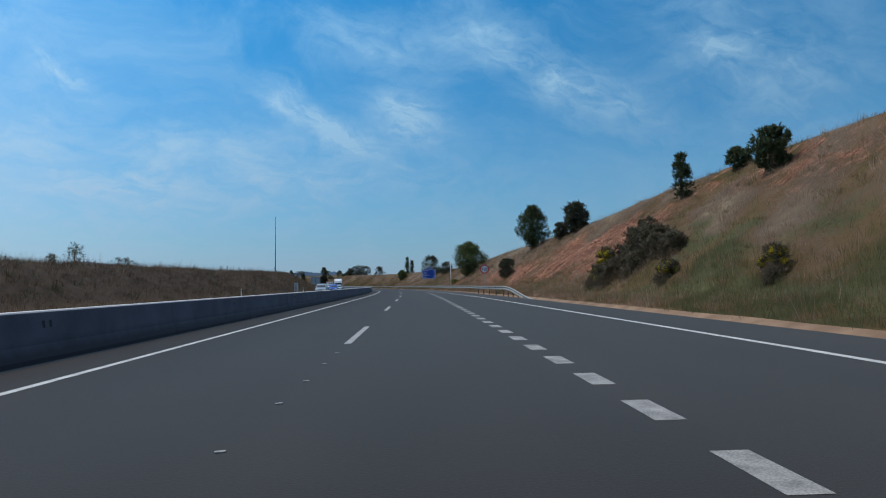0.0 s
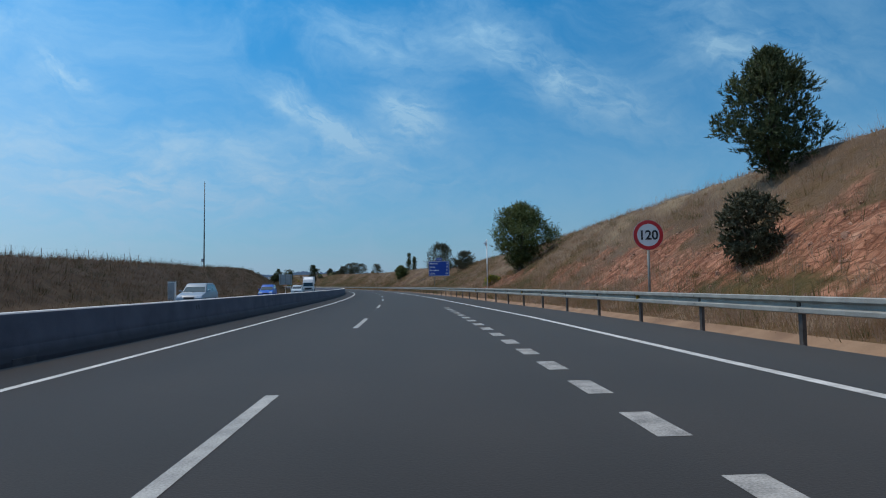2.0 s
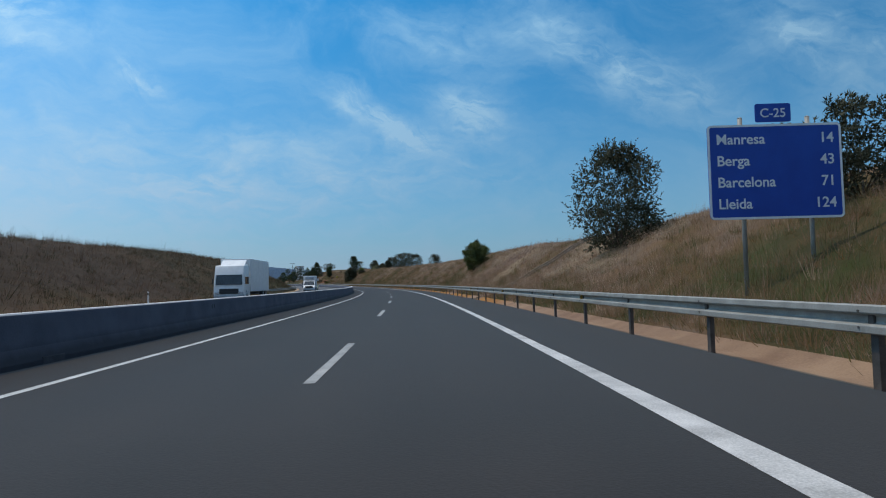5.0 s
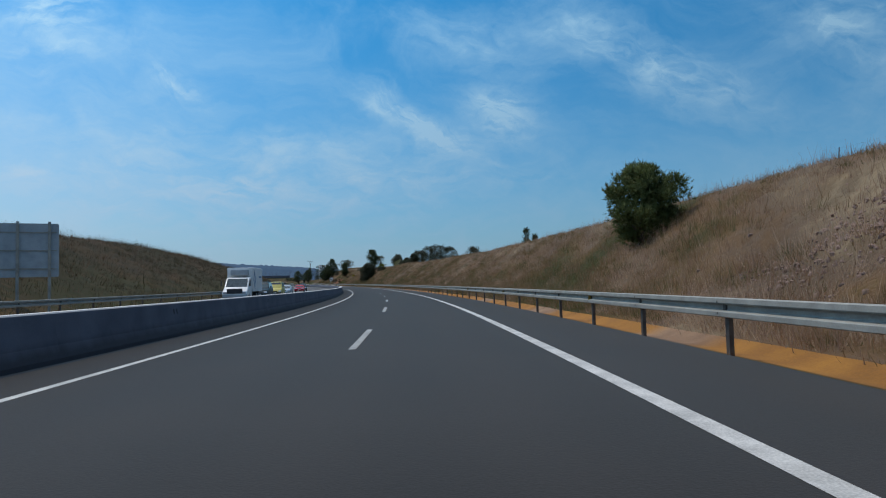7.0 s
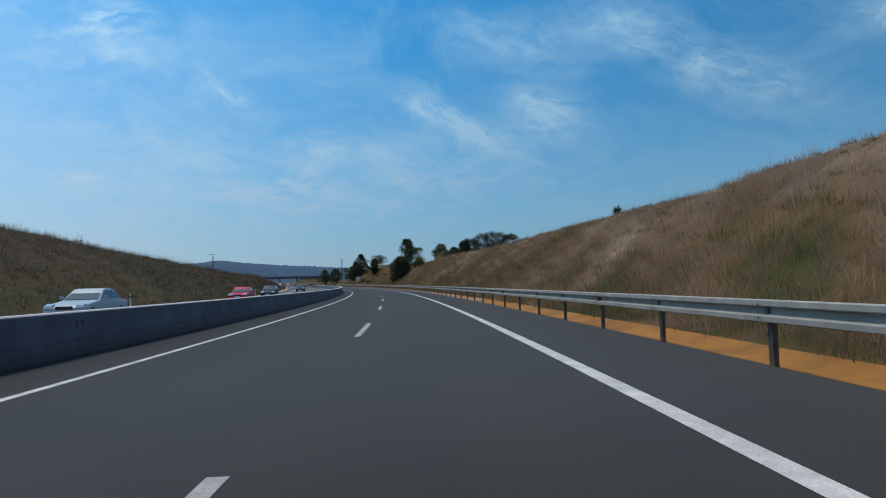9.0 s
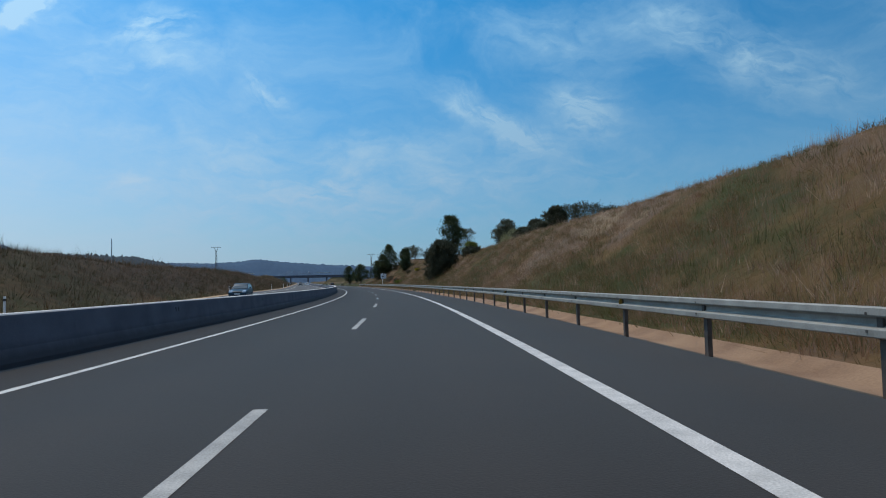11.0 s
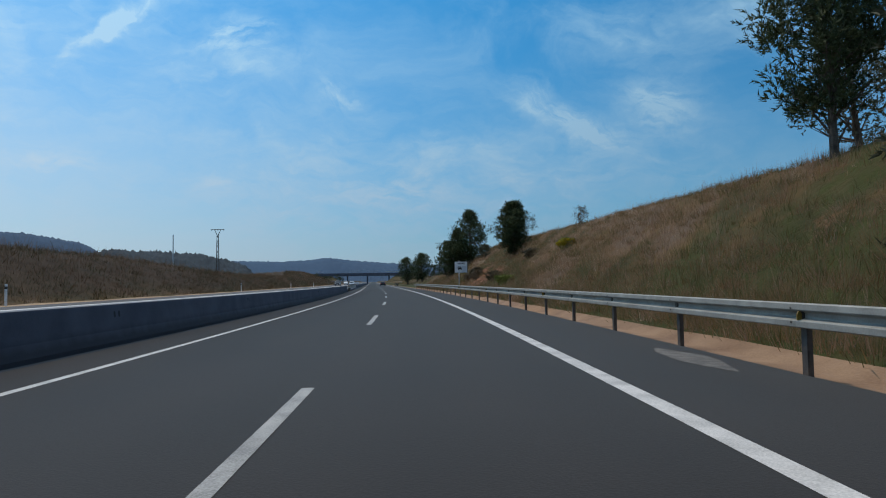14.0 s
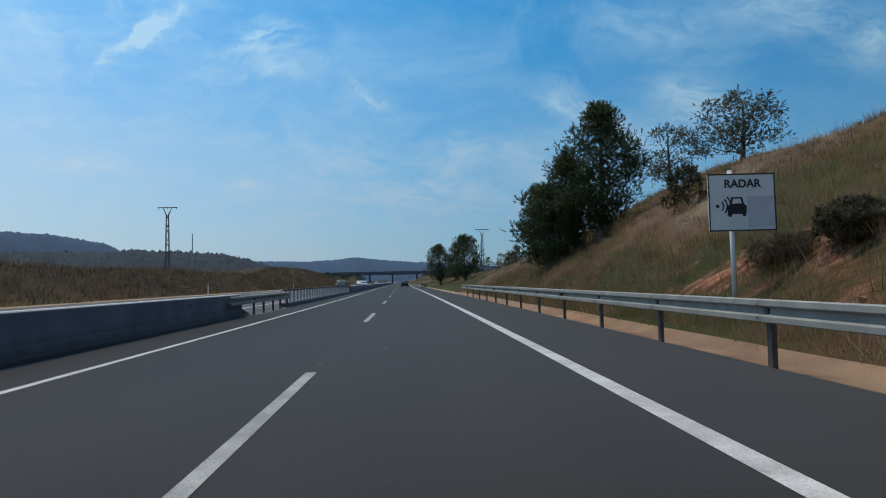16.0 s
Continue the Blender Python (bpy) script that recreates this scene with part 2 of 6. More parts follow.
def banked(s, o):
    """Height of the opposite carriageway over ours where it is banked."""
    return 0.036 * np.interp(s, (395, 450), (0, 1)) * np.clip(-5.75 - o, 0, 11.05) * np.clip((60 + o) / 30, 0, 1)


def land(s, o):
    """Height of the ground over the road at s, o."""
    s, o = np.broadcast_arrays(np.asarray(s, float), np.asarray(o, float))
    rail = rail_line(s)
    toe = rail + 2.7
    crest, steep = np.interp(s, CREST_S, CREST_Z), np.interp(s, FACE_S, FACE_K)
    up = np.maximum(steep * (o - toe), 0.26 * (o - rail - 1.3))
    rough = 0.34 * lumps(s, o, 9, 1) + 0.22 * lumps(s, o, 3.1, 2) + 0.12 * lumps(s, o, 1.4, 4)
    zr = softmin(up + rough * np.clip((o - toe) / 3, 0, 1), crest + 0.02 * np.maximum(o - toe - crest / steep, 0) + 0.25 * lumps(s, o, 14, 5), 1.2)
    zr = zr - rills(s, o, toe)
    ditch = -0.36 * np.clip((rail + 1.22 - o) / 0.2, 0, 1)
    right = np.where(o < rail + 1.2, ditch, zr + 0.05 * lumps(s, o, 1.3, 3)) - 0.03
    bank = np.interp(s, BANK_S, BANK_Z)
    ol = -o
    upl = 0.52 * (ol - 18.6)
    roughl = 0.22 * lumps(s, o, 8, 11) + 0.08 * lumps(s, o, 2.7, 12)
    zl = softmin(upl + roughl * np.clip((ol - 18.6) / 3, 0, 1), bank - 0.035 * np.maximum(ol - 18.6 - bank / 0.52, 0) + 0.22 * lumps(s, o, 13, 15), 1.2)
    left = np.where(ol < 18.6, 0.03 * lumps(s, o, 2.0, 13) * np.clip((ol - 16.9) / 0.5, 0, 1) + 0.02, np.maximum(zl, 0) + 0.02)
    z = np.where(o > rail - 0.1, right, np.where(ol > 16.7, left, -0.22))
    z = z + np.where(o < -16.3, banked(s, o), 0)
    far = np.clip((np.abs(o) - 60) / 400, 0, 1)
    return z * (1 - far) + far * (-6.0)


# ---- materials ----
def rgba(c):
    return (c[0], c[1], c[2], 1)


def material(name, dark, light, rough=0.7, metal=0.0, scale=6.0, fine=60.0, bump=0.15, fine_mix=0.35, coords="Object", spec=0.5, coat=0.0):
    """A surface of two tones, mottled at a coarse and a fine scale, with a fine relief."""
    m = bpy.data.materials.new(name)
    m.use_nodes = True
    t = m.node_tree
    b = t.nodes["Principled BSDF"]
    tc = t.nodes.new("ShaderNodeTexCoord")
    n1, n2 = t.nodes.new("ShaderNodeTexNoise"), t.nodes.new("ShaderNodeTexNoise")
    n1.inputs["Scale"].default_value, n1.inputs["Detail"].default_value = scale, 5
    n2.inputs["Scale"].default_value, n2.inputs["Detail"].default_value = fine, 3
    for n in (n1, n2):
        t.links.new(tc.outputs[coords], n.inputs["Vector"])
    mx = t.nodes.new("ShaderNodeMath")
    mx.operation = "MULTIPLY_ADD"
    t.links.new(n2.outputs[0], mx.inputs[0])
    mx.inputs[1].default_value = fine_mix
    s2 = t.nodes.new("ShaderNodeMath")
    s2.operation = "MULTIPLY"
    t.links.new(n1.outputs[0], s2.inputs[0])
    s2.inputs[1].default_value = 1 - fine_mix
    t.links.new(s2.outputs[0], mx.inputs[2])
    ramp = t.nodes.new("ShaderNodeValToRGB")
    ramp.color_ramp.elements[0].position, ramp.color_ramp.elements[1].position = 0.36, 0.64
    ramp.color_ramp.elements[0].color, ramp.color_ramp.elements[1].color = rgba(dark), rgba(light)
    t.links.new(mx.outputs[0], ramp.inputs[0])
    t.links.new(ramp.outputs[0], b.inputs["Base Color"])
    b.inputs["Roughness"].default_value, b.inputs["Metallic"].default_value = rough, metal
    b.inputs["Specular IOR Level"].default_value, b.inputs["Coat Weight"].default_value = spec, coat
    if bump:
        bp = t.nodes.new("ShaderNodeBump")
        bp.inputs["Strength"].default_value, bp.inputs["Distance"].default_value = bump, 0.02
        t.links.new(n2.outputs[0], bp.inputs["Height"])
        t.links.new(bp.outputs[0], b.inputs["Normal"])
    return m


def leaf_material(name, dark, light, through_=0.38):
    """Leaves and blades: a tone for each shoot or tuft, and some light let through."""
    m = bpy.data.materials.new(name)
    m.use_nodes = True
    t = m.node_tree
    b = t.nodes["Principled BSDF"]
    at_ = t.nodes.new("ShaderNodeAttribute")
    at_.attribute_name = "tone"
    ramp = t.nodes.new("ShaderNodeValToRGB")
    ramp.color_ramp.elements[0].color, ramp.color_ramp.elements[1].color = rgba(dark), rgba(light)
    t.links.new(at_.outputs["Fac"], ramp.inputs[0])
    t.links.new(ramp.outputs[0], b.inputs["Base Color"])
    b.inputs["Roughness"].default_value = 0.65
    b.inputs["Specular IOR Level"].default_value = 0.25
    tr = t.nodes.new("ShaderNodeBsdfTranslucent")
    t.links.new(ramp.outputs[0], tr.inputs[0])
    mix = t.nodes.new("ShaderNodeMixShader")
    mix.inputs[0].default_value = through_
    t.links.new(b.outputs[0], mix.inputs[1]), t.links.new(tr.outputs[0], mix.inputs[2])
    t.links.new(mix.outputs[0], t.nodes["Material Output"].inputs[0])
    return m


def tinted_material(name, stops, rough=0.8, through_=0.2):
    """Blades whose tone follows the tuft they belong to."""
    m = leaf_material(name, stops[0][1], stops[-1][1], through_)
    t = m.node_tree
    ramp = next(n for n in t.nodes if n.type == "VALTORGB")
    while len(ramp.color_ramp.elements) < len(stops):
        ramp.color_ramp.elements.new(0.5)
    for e, (p, c) in zip(ramp.color_ramp.elements, stops):
        e.position, e.color = p, rgba(c)
    return m


GRASS_TONES = ((0.0, (0.072, 0.082, 0.023)), (0.14, (0.096, 0.084, 0.034)), (0.36, (0.165, 0.108, 0.045)), (0.54, (0.212, 0.132, 0.074)),
               (0.72, (0.205, 0.144, 0.100)), (0.86, (0.25, 0.182, 0.115)), (1.0, (0.38, 0.29, 0.19)))


def ground_material():
    m = bpy.data.materials.new("dry_ground")
    m.use_nodes = True
    t = m.node_tree
    b = t.nodes["Principled BSDF"]
    b.inputs["Roughness"].default_value, b.inputs["Specular IOR Level"].default_value = 0.95, 0.15
    tc = t.nodes.new("ShaderNodeTexCoord")

    def tex(scale, detail, rough=0.6):
        n = t.nodes.new("ShaderNodeTexNoise")
        n.inputs["Scale"].default_value, n.inputs["Detail"].default_value, n.inputs["Roughness"].default_value = scale, detail, rough
        t.links.new(tc.outputs["Object"], n.inputs["Vector"])
        return n.outputs[0]

    def ramp(fac, *stops):
        r = t.nodes.new("ShaderNodeValToRGB")
        while len(r.color_ramp.elements) < len(stops):
            r.color_ramp.elements.new(0.5)
        for e, (p, c) in zip(r.color_ramp.elements, stops):
            e.position, e.color = p, rgba(c)
        t.links.new(fac, r.inputs[0])
        return r.outputs[0]

    def mixed(fac, a, c):
        x = t.nodes.new("ShaderNodeMix")
        x.data_type = "RGBA"
        t.links.new(fac, x.inputs[0]), t.links.new(a, x.inputs[6]), t.links.new(c, x.inputs[7])
        return x.outputs[2]

    def mask(name, noise_out, spread=0.8):
        a = t.nodes.new("ShaderNodeAttribute")
        a.attribute_name = name
        s = t.nodes.new("ShaderNodeMath")
        s.operation = "MULTIPLY_ADD"
        t.links.new(noise_out, s.inputs[0])
        s.inputs[1].default_value = spread
        t.links.new(a.outputs["Fac"], s.inputs[2])
        r = t.nodes.new("ShaderNodeMapRange")
        r.inputs[1].default_value, r.inputs[2].default_value = 0.5 + spread / 2 - 0.12, 0.5 + spread / 2 + 0.12
        t.links.new(s.outputs[0], r.inputs[0])
        return r.outputs[0]

    big, mid, fine = tex(0.18, 5), tex(1.3, 6), tex(9, 6, 0.7)
    tn = t.nodes.new("ShaderNodeAttribute")
    tn.attribute_name = "tone"
    tw = t.nodes.new("ShaderNodeMath")
    tw.operation = "MULTIPLY_ADD"
    t.links.new(mid, tw.inputs[0])
    tw.inputs[1].default_value = 0.7
    ts = t.nodes.new("ShaderNodeMath")
    ts.operation = "SUBTRACT"
    t.links.new(tn.outputs["Fac"], ts.inputs[0])
    ts.inputs[1].default_value = 0.35
    t.links.new(ts.outputs[0], tw.inputs[2])
    straw = ramp(tw.outputs[0], *[(p, tuple(0.6 * v for v in c)) for p, c in GRASS_TONES])
    # the bare earth is layered: its streaks run aslant up the cutting
    mp = t.nodes.new("ShaderNodeMapping")
    mp.inputs["Rotation"].default_value = (0, 0, radians(-29))
    mp.inputs["Scale"].default_value = (0.24, 1.0, 0.12)
    t.links.new(tc.outputs["Object"], mp.inputs[0])
    rk = t.nodes.new("ShaderNodeTexNoise")
    rk.inputs["Scale"].default_value, rk.inputs["Detail"].default_value, rk.inputs["Roughness"].default_value, rk.inputs["Distortion"].default_value = 1.7, 9, 0.66, 0.8
    t.links.new(mp.outputs[0], rk.inputs["Vector"])
    rock = rk.outputs[0]
    # the darkest stop draws crevice shade as dark lines in the earth's colour
    earth = ramp(rock, (0.32, (0.06, 0.032, 0.022)), (0.40, (0.190, 0.080, 0.048)), (0.50, (0.320, 0.150, 0.094)), (0.60, (0.385, 0.195, 0.128)), (0.72, (0.45, 0.28, 0.20)))
    crack_map = t.nodes.new("ShaderNodeMapping")
    crack_map.inputs["Rotation"].default_value = (radians(20), radians(-30), radians(-29))
    crack_map.inputs["Scale"].default_value = (0.8, 2.4, 2.8)
    warp = t.nodes.new("ShaderNodeVectorMath")
    warp.operation = "MULTIPLY_ADD"
    wn = t.nodes.new("ShaderNodeTexNoise")
    wn.inputs["Scale"].default_value, wn.inputs["Detail"].default_value = 0.9, 4
    t.links.new(tc.outputs["Object"], wn.inputs["Vector"])
    t.links.new(wn.outputs["Color"], warp.inputs[0])
    warp.inputs[1].default_value = (1.6, 1.6, 1.6)
    t.links.new(tc.outputs["Object"], warp.inputs[2])
    t.links.new(warp.outputs[0], crack_map.inputs[0])
    blocks = t.nodes.new("ShaderNodeTexVoronoi")
    blocks.feature = "DISTANCE_TO_EDGE"
    blocks.inputs["Scale"].default_value = 1.0
    t.links.new(crack_map.outputs[0], blocks.inputs["Vector"])
    crack = t.nodes.new("ShaderNodeMapRange")
    crack.inputs[1].default_value, crack.inputs[2].default_value = 0.0, 0.16
    t.links.new(blocks.outputs["Distance"], crack.inputs[0])
    tint = t.nodes.new("ShaderNodeTexVoronoi")
    tint.inputs["Scale"].default_value = 1.0
    t.links.new(crack_map.outputs[0], tint.inputs["Vector"])
    tone_of = t.nodes.new("ShaderNodeSeparateColor")
    t.links.new(tint.outputs["Color"], tone_of.inputs[0])
    stone_tone = ramp(tone_of.outputs[0], (0.0, (0.70, 0.66, 0.64)), (1.0, (1.18, 1.14, 1.12)))
    # each block has its own tone; cracks are darkened as if shaded inside
    for src, amount in ((stone_tone, 0.9), (ramp(crack.outputs[0], (0.0, (0.50, 0.46, 0.44)), (1.0, (1.0, 1.0, 1.0))), 0.8)):
        em = t.nodes.new("ShaderNodeMix")
        em.data_type, em.blend_type = "RGBA", "MULTIPLY"
        em.inputs[0].default_value = amount
        t.links.new(earth, em.inputs[6]), t.links.new(src, em.inputs[7])
        earth = em.outputs[2]
    green = ramp(fine, (0.3, (0.040, 0.042, 0.018)), (0.7, (0.115, 0.108, 0.045)))
    sand = ramp(fine, (0.25, (0.30, 0.20, 0.125)), (0.6, (0.46, 0.33, 0.215)), (0.8, (0.55, 0.42, 0.30)))
    ochre = ramp(fine, (0.25, (0.26, 0.14, 0.03)), (0.6, (0.42, 0.24, 0.055)))
    dim = ramp(big, (0.35, (0.78, 0.78, 0.78)), (0.65, (1.12, 1.08, 1.0)))
    col = mixed(mask("green", mid), straw, green)
    col = mixed(mask("earth", mid), col, earth)
    col = mixed(mask("sand", mid, 0.5), col, sand)
    col = mixed(mask("ochre", mid, 0.5), col, ochre)
    mul = t.nodes.new("ShaderNodeMix")
    mul.data_type, mul.blend_type = "RGBA", "MULTIPLY"
    mul.inputs[0].default_value = 1.0
    t.links.new(col, mul.inputs[6]), t.links.new(dim, mul.inputs[7])
    # the opposite bank's ground is mixed darker: its shade put into the colour
    ba = t.nodes.new("ShaderNodeAttribute")
    ba.attribute_name = "bank_shade"
    bank_mix = t.nodes.new("ShaderNodeMix")
    bank_mix.data_type = "RGBA"
    shaded_straw = ramp(mid, (0.3, (0.026, 0.018, 0.012)), (0.7, (0.068, 0.047, 0.031)))
    t.links.new(ba.outputs["Fac"], bank_mix.inputs[0]), t.links.new(mul.outputs[2], bank_mix.inputs[6]), t.links.new(shaded_straw, bank_mix.inputs[7])
    t.links.new(bank_mix.outputs[2], b.inputs["Base Color"])
    bp = t.nodes.new("ShaderNodeBump")
    bp.inputs["Strength"].default_value, bp.inputs["Distance"].default_value = 0.9, 0.25
    hs = t.nodes.new("ShaderNodeMath")
    hs.operation = "MULTIPLY"
    ledge = t.nodes.new("ShaderNodeMath")
    ledge.operation = "MULTIPLY_ADD"
    t.links.new(crack.outputs[0], ledge.inputs[0])
    ledge.inputs[1].default_value = 0.30
    t.links.new(rock, ledge.inputs[2])
    t.links.new(ledge.outputs[0], hs.inputs[0])
    er = t.nodes.new("ShaderNodeMapRange")
    er.inputs[3].default_value, er.inputs[4].default_value = 0.12, 1.0
    ea = t.nodes.new("ShaderNodeAttribute")
    ea.attribute_name = "earth"
    t.links.new(ea.outputs["Fac"], er.inputs[0])
    t.links.new(er.outputs[0], hs.inputs[1])
    t.links.new(hs.outputs[0], bp.inputs["Height"])
    t.links.new(bp.outputs[0], b.inputs["Normal"])
    return m


GROUND = ground_material()
ASPHALT = material("asphalt", (0.0060, 0.0042, 0.0032), (0.0188, 0.0133, 0.0103), 0.84, 0, 0.35, 42, 0.12, 0.62, spec=0.22)


def worn_tracks(m):
    """Faint lengthwise tone from wheel tracks, by the offset from the lane line."""
    t = m.node_tree
    b, ramp = t.nodes["Principled BSDF"], next(n for n in t.nodes if n.type == "VALTORGB")
    at_, w = t.nodes.new("ShaderNodeAttribute"), t.nodes.new("ShaderNodeMath")
    at_.attribute_name = "offset"
    k = t.nodes.new("ShaderNodeMath")
    k.operation = "MULTIPLY_ADD"
    k.inputs[1].default_value, k.inputs[2].default_value = 6.2832 / 1.77, 0.35
    w.operation = "SINE"
    t.links.new(at_.outputs["Fac"], k.inputs[0]), t.links.new(k.outputs[0], w.inputs[0])
    r = t.nodes.new("ShaderNodeMapRange")
    r.inputs[1].default_value, r.inputs[2].default_value, r.inputs[3].default_value, r.inputs[4].default_value = -1, 1, 0.88, 1.10
    t.links.new(w.outputs[0], r.inputs[0])
    mx = t.nodes.new("ShaderNodeMix")
    mx.data_type, mx.blend_type = "RGBA", "MULTIPLY"
    mx.inputs[0].default_value = 1.0
    t.links.new(ramp.outputs[0], mx.inputs[6]), t.links.new(r.outputs[0], mx.inputs[7])
    t.links.new(mx.outputs[2], b.inputs["Base Color"])


worn_tracks(ASPHALT)
dusty = ASPHALT.node_tree.nodes["Principled BSDF"]      # sheen added to brighten the road at low angles
dusty.inputs["Sheen Weight"].default_value, dusty.inputs["Sheen Roughness"].default_value = 0.25, 0.45
dusty.inputs["Sheen Tint"].default_value = (1.0, 0.79, 0.64, 1)
OLD_ASPHALT = material("old_asphalt", (0.075, 0.073, 0.071), (0.115, 0.112, 0.108), 0.88, 0, 0.35, 45, 0.35, 0.45, spec=0.3)
WORN_PAINT = material("worn_road_paint", (0.135, 0.125, 0.11), (0.41, 0.38, 0.34), 0.65, 0, 3.5, 60, 0.2, 0.5)
PAINT = material("road_paint", (0.34, 0.32, 0.29), (0.66, 0.625, 0.575), 0.6, 0, 2.5, 55, 0.2, 0.5)
DASH_PAINT = material("lane_paint", (0.20, 0.187, 0.165), (0.44, 0.412, 0.37), 0.6, 0, 2.5, 55, 0.2, 0.5)
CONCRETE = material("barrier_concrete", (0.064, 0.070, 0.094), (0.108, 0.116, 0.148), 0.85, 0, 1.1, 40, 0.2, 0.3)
PALE_CONCRETE = material("pale_concrete", (0.38, 0.36, 0.33), (0.52, 0.50, 0.46), 0.88, 0, 1.6, 40, 0.25, 0.35)
OPENING_DARK = material("opening_dark", (0.035, 0.036, 0.042), (0.075, 0.075, 0.08), 0.9, 0, 3.0, 50, 0.2, 0.4)
STEEL = material("galvanised_steel", (0.25, 0.240, 0.210), (0.37, 0.355, 0.315), 0.68, 0.15, 2.5, 35, 0.05, 0.3)
POST_STEEL = material("weathered_steel", (0.052, 0.045, 0.040), (0.115, 0.10, 0.088), 0.6, 0.3, 6, 60, 0.08, 0.3)
BLACK = material("black_rubber", (0.012, 0.012, 0.013), (0.025, 0.025, 0.026), 0.7, 0, 8, 60, 0.1)
YELLOW = material("reflector_yellow", (0.24, 0.14, 0.015), (0.34, 0.21, 0.03), 0.35, 0, 8, 60, 0)
WHITE = material("white_sheet", (0.68, 0.68, 0.67), (0.80, 0.80, 0.79), 0.4, 0, 2.2, 30, 0.02)
RED = material("sign_red", (0.50, 0.02, 0.025), (0.62, 0.03, 0.035), 0.4, 0, 4, 30, 0)
BLUE = material("sign_blue", (0.008, 0.045, 0.30), (0.012, 0.065, 0.38), 0.4, 0, 1.5, 30, 0)
SIGN_BLACK = material("sign_black", (0.015, 0.015, 0.017), (0.03, 0.03, 0.032), 0.5, 0, 4, 30, 0)
SIGN_BACK = material("sign_back_metal", (0.30, 0.32, 0.34), (0.44, 0.46, 0.48), 0.5, 0.5, 1.5, 30, 0.04)
GLASS = material("car_glass", (0.012, 0.016, 0.02), (0.03, 0.036, 0.042), 0.08, 0, 3, 30, 0, coat=0.5)
CHROME = material("lamp_glass", (0.45, 0.47, 0.5), (0.65, 0.67, 0.7), 0.15, 0.4, 9, 40, 0)
TYRE = material("tyre_rubber", (0.012, 0.012, 0.012), (0.028, 0.028, 0.028), 0.85, 0, 9, 60, 0.2)
RIM = material("wheel_alloy", (0.25, 0.26, 0.27), (0.45, 0.46, 0.47), 0.35, 0.8, 9, 60, 0)
BARK = material("bark", (0.055, 0.042, 0.032), (0.16, 0.125, 0.095), 0.95, 0, 3, 22, 0.8)
PINE = leaf_material("pine_needles", (0.020, 0.032, 0.015), (0.105, 0.130, 0.052), 0.22)
PINE_LIGHT = leaf_material("young_pine_needles", (0.030, 0.050, 0.017), (0.185, 0.215, 0.072), 0.25)
SHRUB = leaf_material("shrub_leaves", (0.027, 0.032, 0.019), (0.115, 0.115, 0.068), 0.25)
OLIVE = leaf_material("olive_leaves", (0.050, 0.058, 0.038), (0.185, 0.190, 0.125), 0.3)
FRESH = leaf_material("fresh_green_leaves", (0.065, 0.090, 0.018), (0.25, 0.28, 0.06), 0.4)
BLOOM = leaf_material("yellow_broom_flowers", (0.35, 0.26, 0.01), (0.62, 0.48, 0.03), 0.2)
BROOM = leaf_material("broom_stems", (0.046, 0.040, 0.024), (0.190, 0.155, 0.095), 0.25)
DRY_SHRUB = leaf_material("dry_stems", (0.07, 0.05, 0.03), (0.20, 0.15, 0.095), 0.15)
GRASS = tinted_material("dry_grass", [(p, (1.08 * c[0], 1.02 * c[1], 1.08 * c[2])) for p, c in GRASS_TONES], through_=0.45)
# grass tones scaled down, so the far bank's shade sits in the colour
SHADED_BANK_GRASS = tinted_material("shaded_bank_grass", [(p, (0.41 * c[0], 0.39 * c[1], 0.41 * c[2])) for p, c in GRASS_TONES], through_=0.3)
REED = tinted_material("cane_leaves", ((0.0, (0.06, 0.075, 0.025)), (0.5, (0.13, 0.14, 0.06)), (1.0, (0.30, 0.26, 0.14))), through_=0.3)


# ---- builders ----
def mesh_of(name, verts, faces, mat, smooth=False):
    me = bpy.data.meshes.new(name)
    me.from_pydata([tuple(map(float, v)) for v in verts], [], [tuple(map(int, f)) for f in faces])
    me.materials.append(mat)
    if smooth:
        me.polygons.foreach_set("use_smooth", [True] * len(me.polygons))
    return me


def tri_mesh(name, verts, mat, tone=None, facing=None, bend=1.0):
    """A mesh of loose triangles from an array (n, 3, 3), wound and softly shaded towards facing (n, 3)."""
    n = len(verts)
    if facing is not None:
        up = np.cross(verts[:, 1] - verts[:, 0], verts[:, 2] - verts[:, 0])
        up /= np.linalg.norm(up, axis=1, keepdims=True) + 1e-9
        turned = (up * facing).sum(1) < 0
        verts = np.where(turned[:, None, None], verts[:, [1, 0, 2]], verts)
        up = np.where(turned[:, None], -up, up)
    me = bpy.data.meshes.new(name)
    me.vertices.add(n * 3)
    me.vertices.foreach_set("co", np.ascontiguousarray(verts, np.float32).ravel())
    me.loops.add(n * 3)
    me.loops.foreach_set("vertex_index", np.arange(n * 3, dtype=np.int32))
    me.polygons.add(n)
    me.polygons.foreach_set("loop_start", np.arange(0, n * 3, 3, dtype=np.int32))
    if tone is not None:
        a = me.attributes.new("tone", "FLOAT", "POINT")
        a.data.foreach_set("value", np.repeat(tone, 3).astype(np.float32))
    me.materials.append(mat)
    me.update(calc_edges=True)
    if facing is not None:
        soft = up + bend * facing
        soft /= np.linalg.norm(soft, axis=1, keepdims=True) + 1e-9
        me.attributes.new("custom_normal", "FLOAT_VECTOR", "POINT").data.foreach_set("vector", np.repeat(soft, 3, 0).astype(np.float32).ravel())
    return me


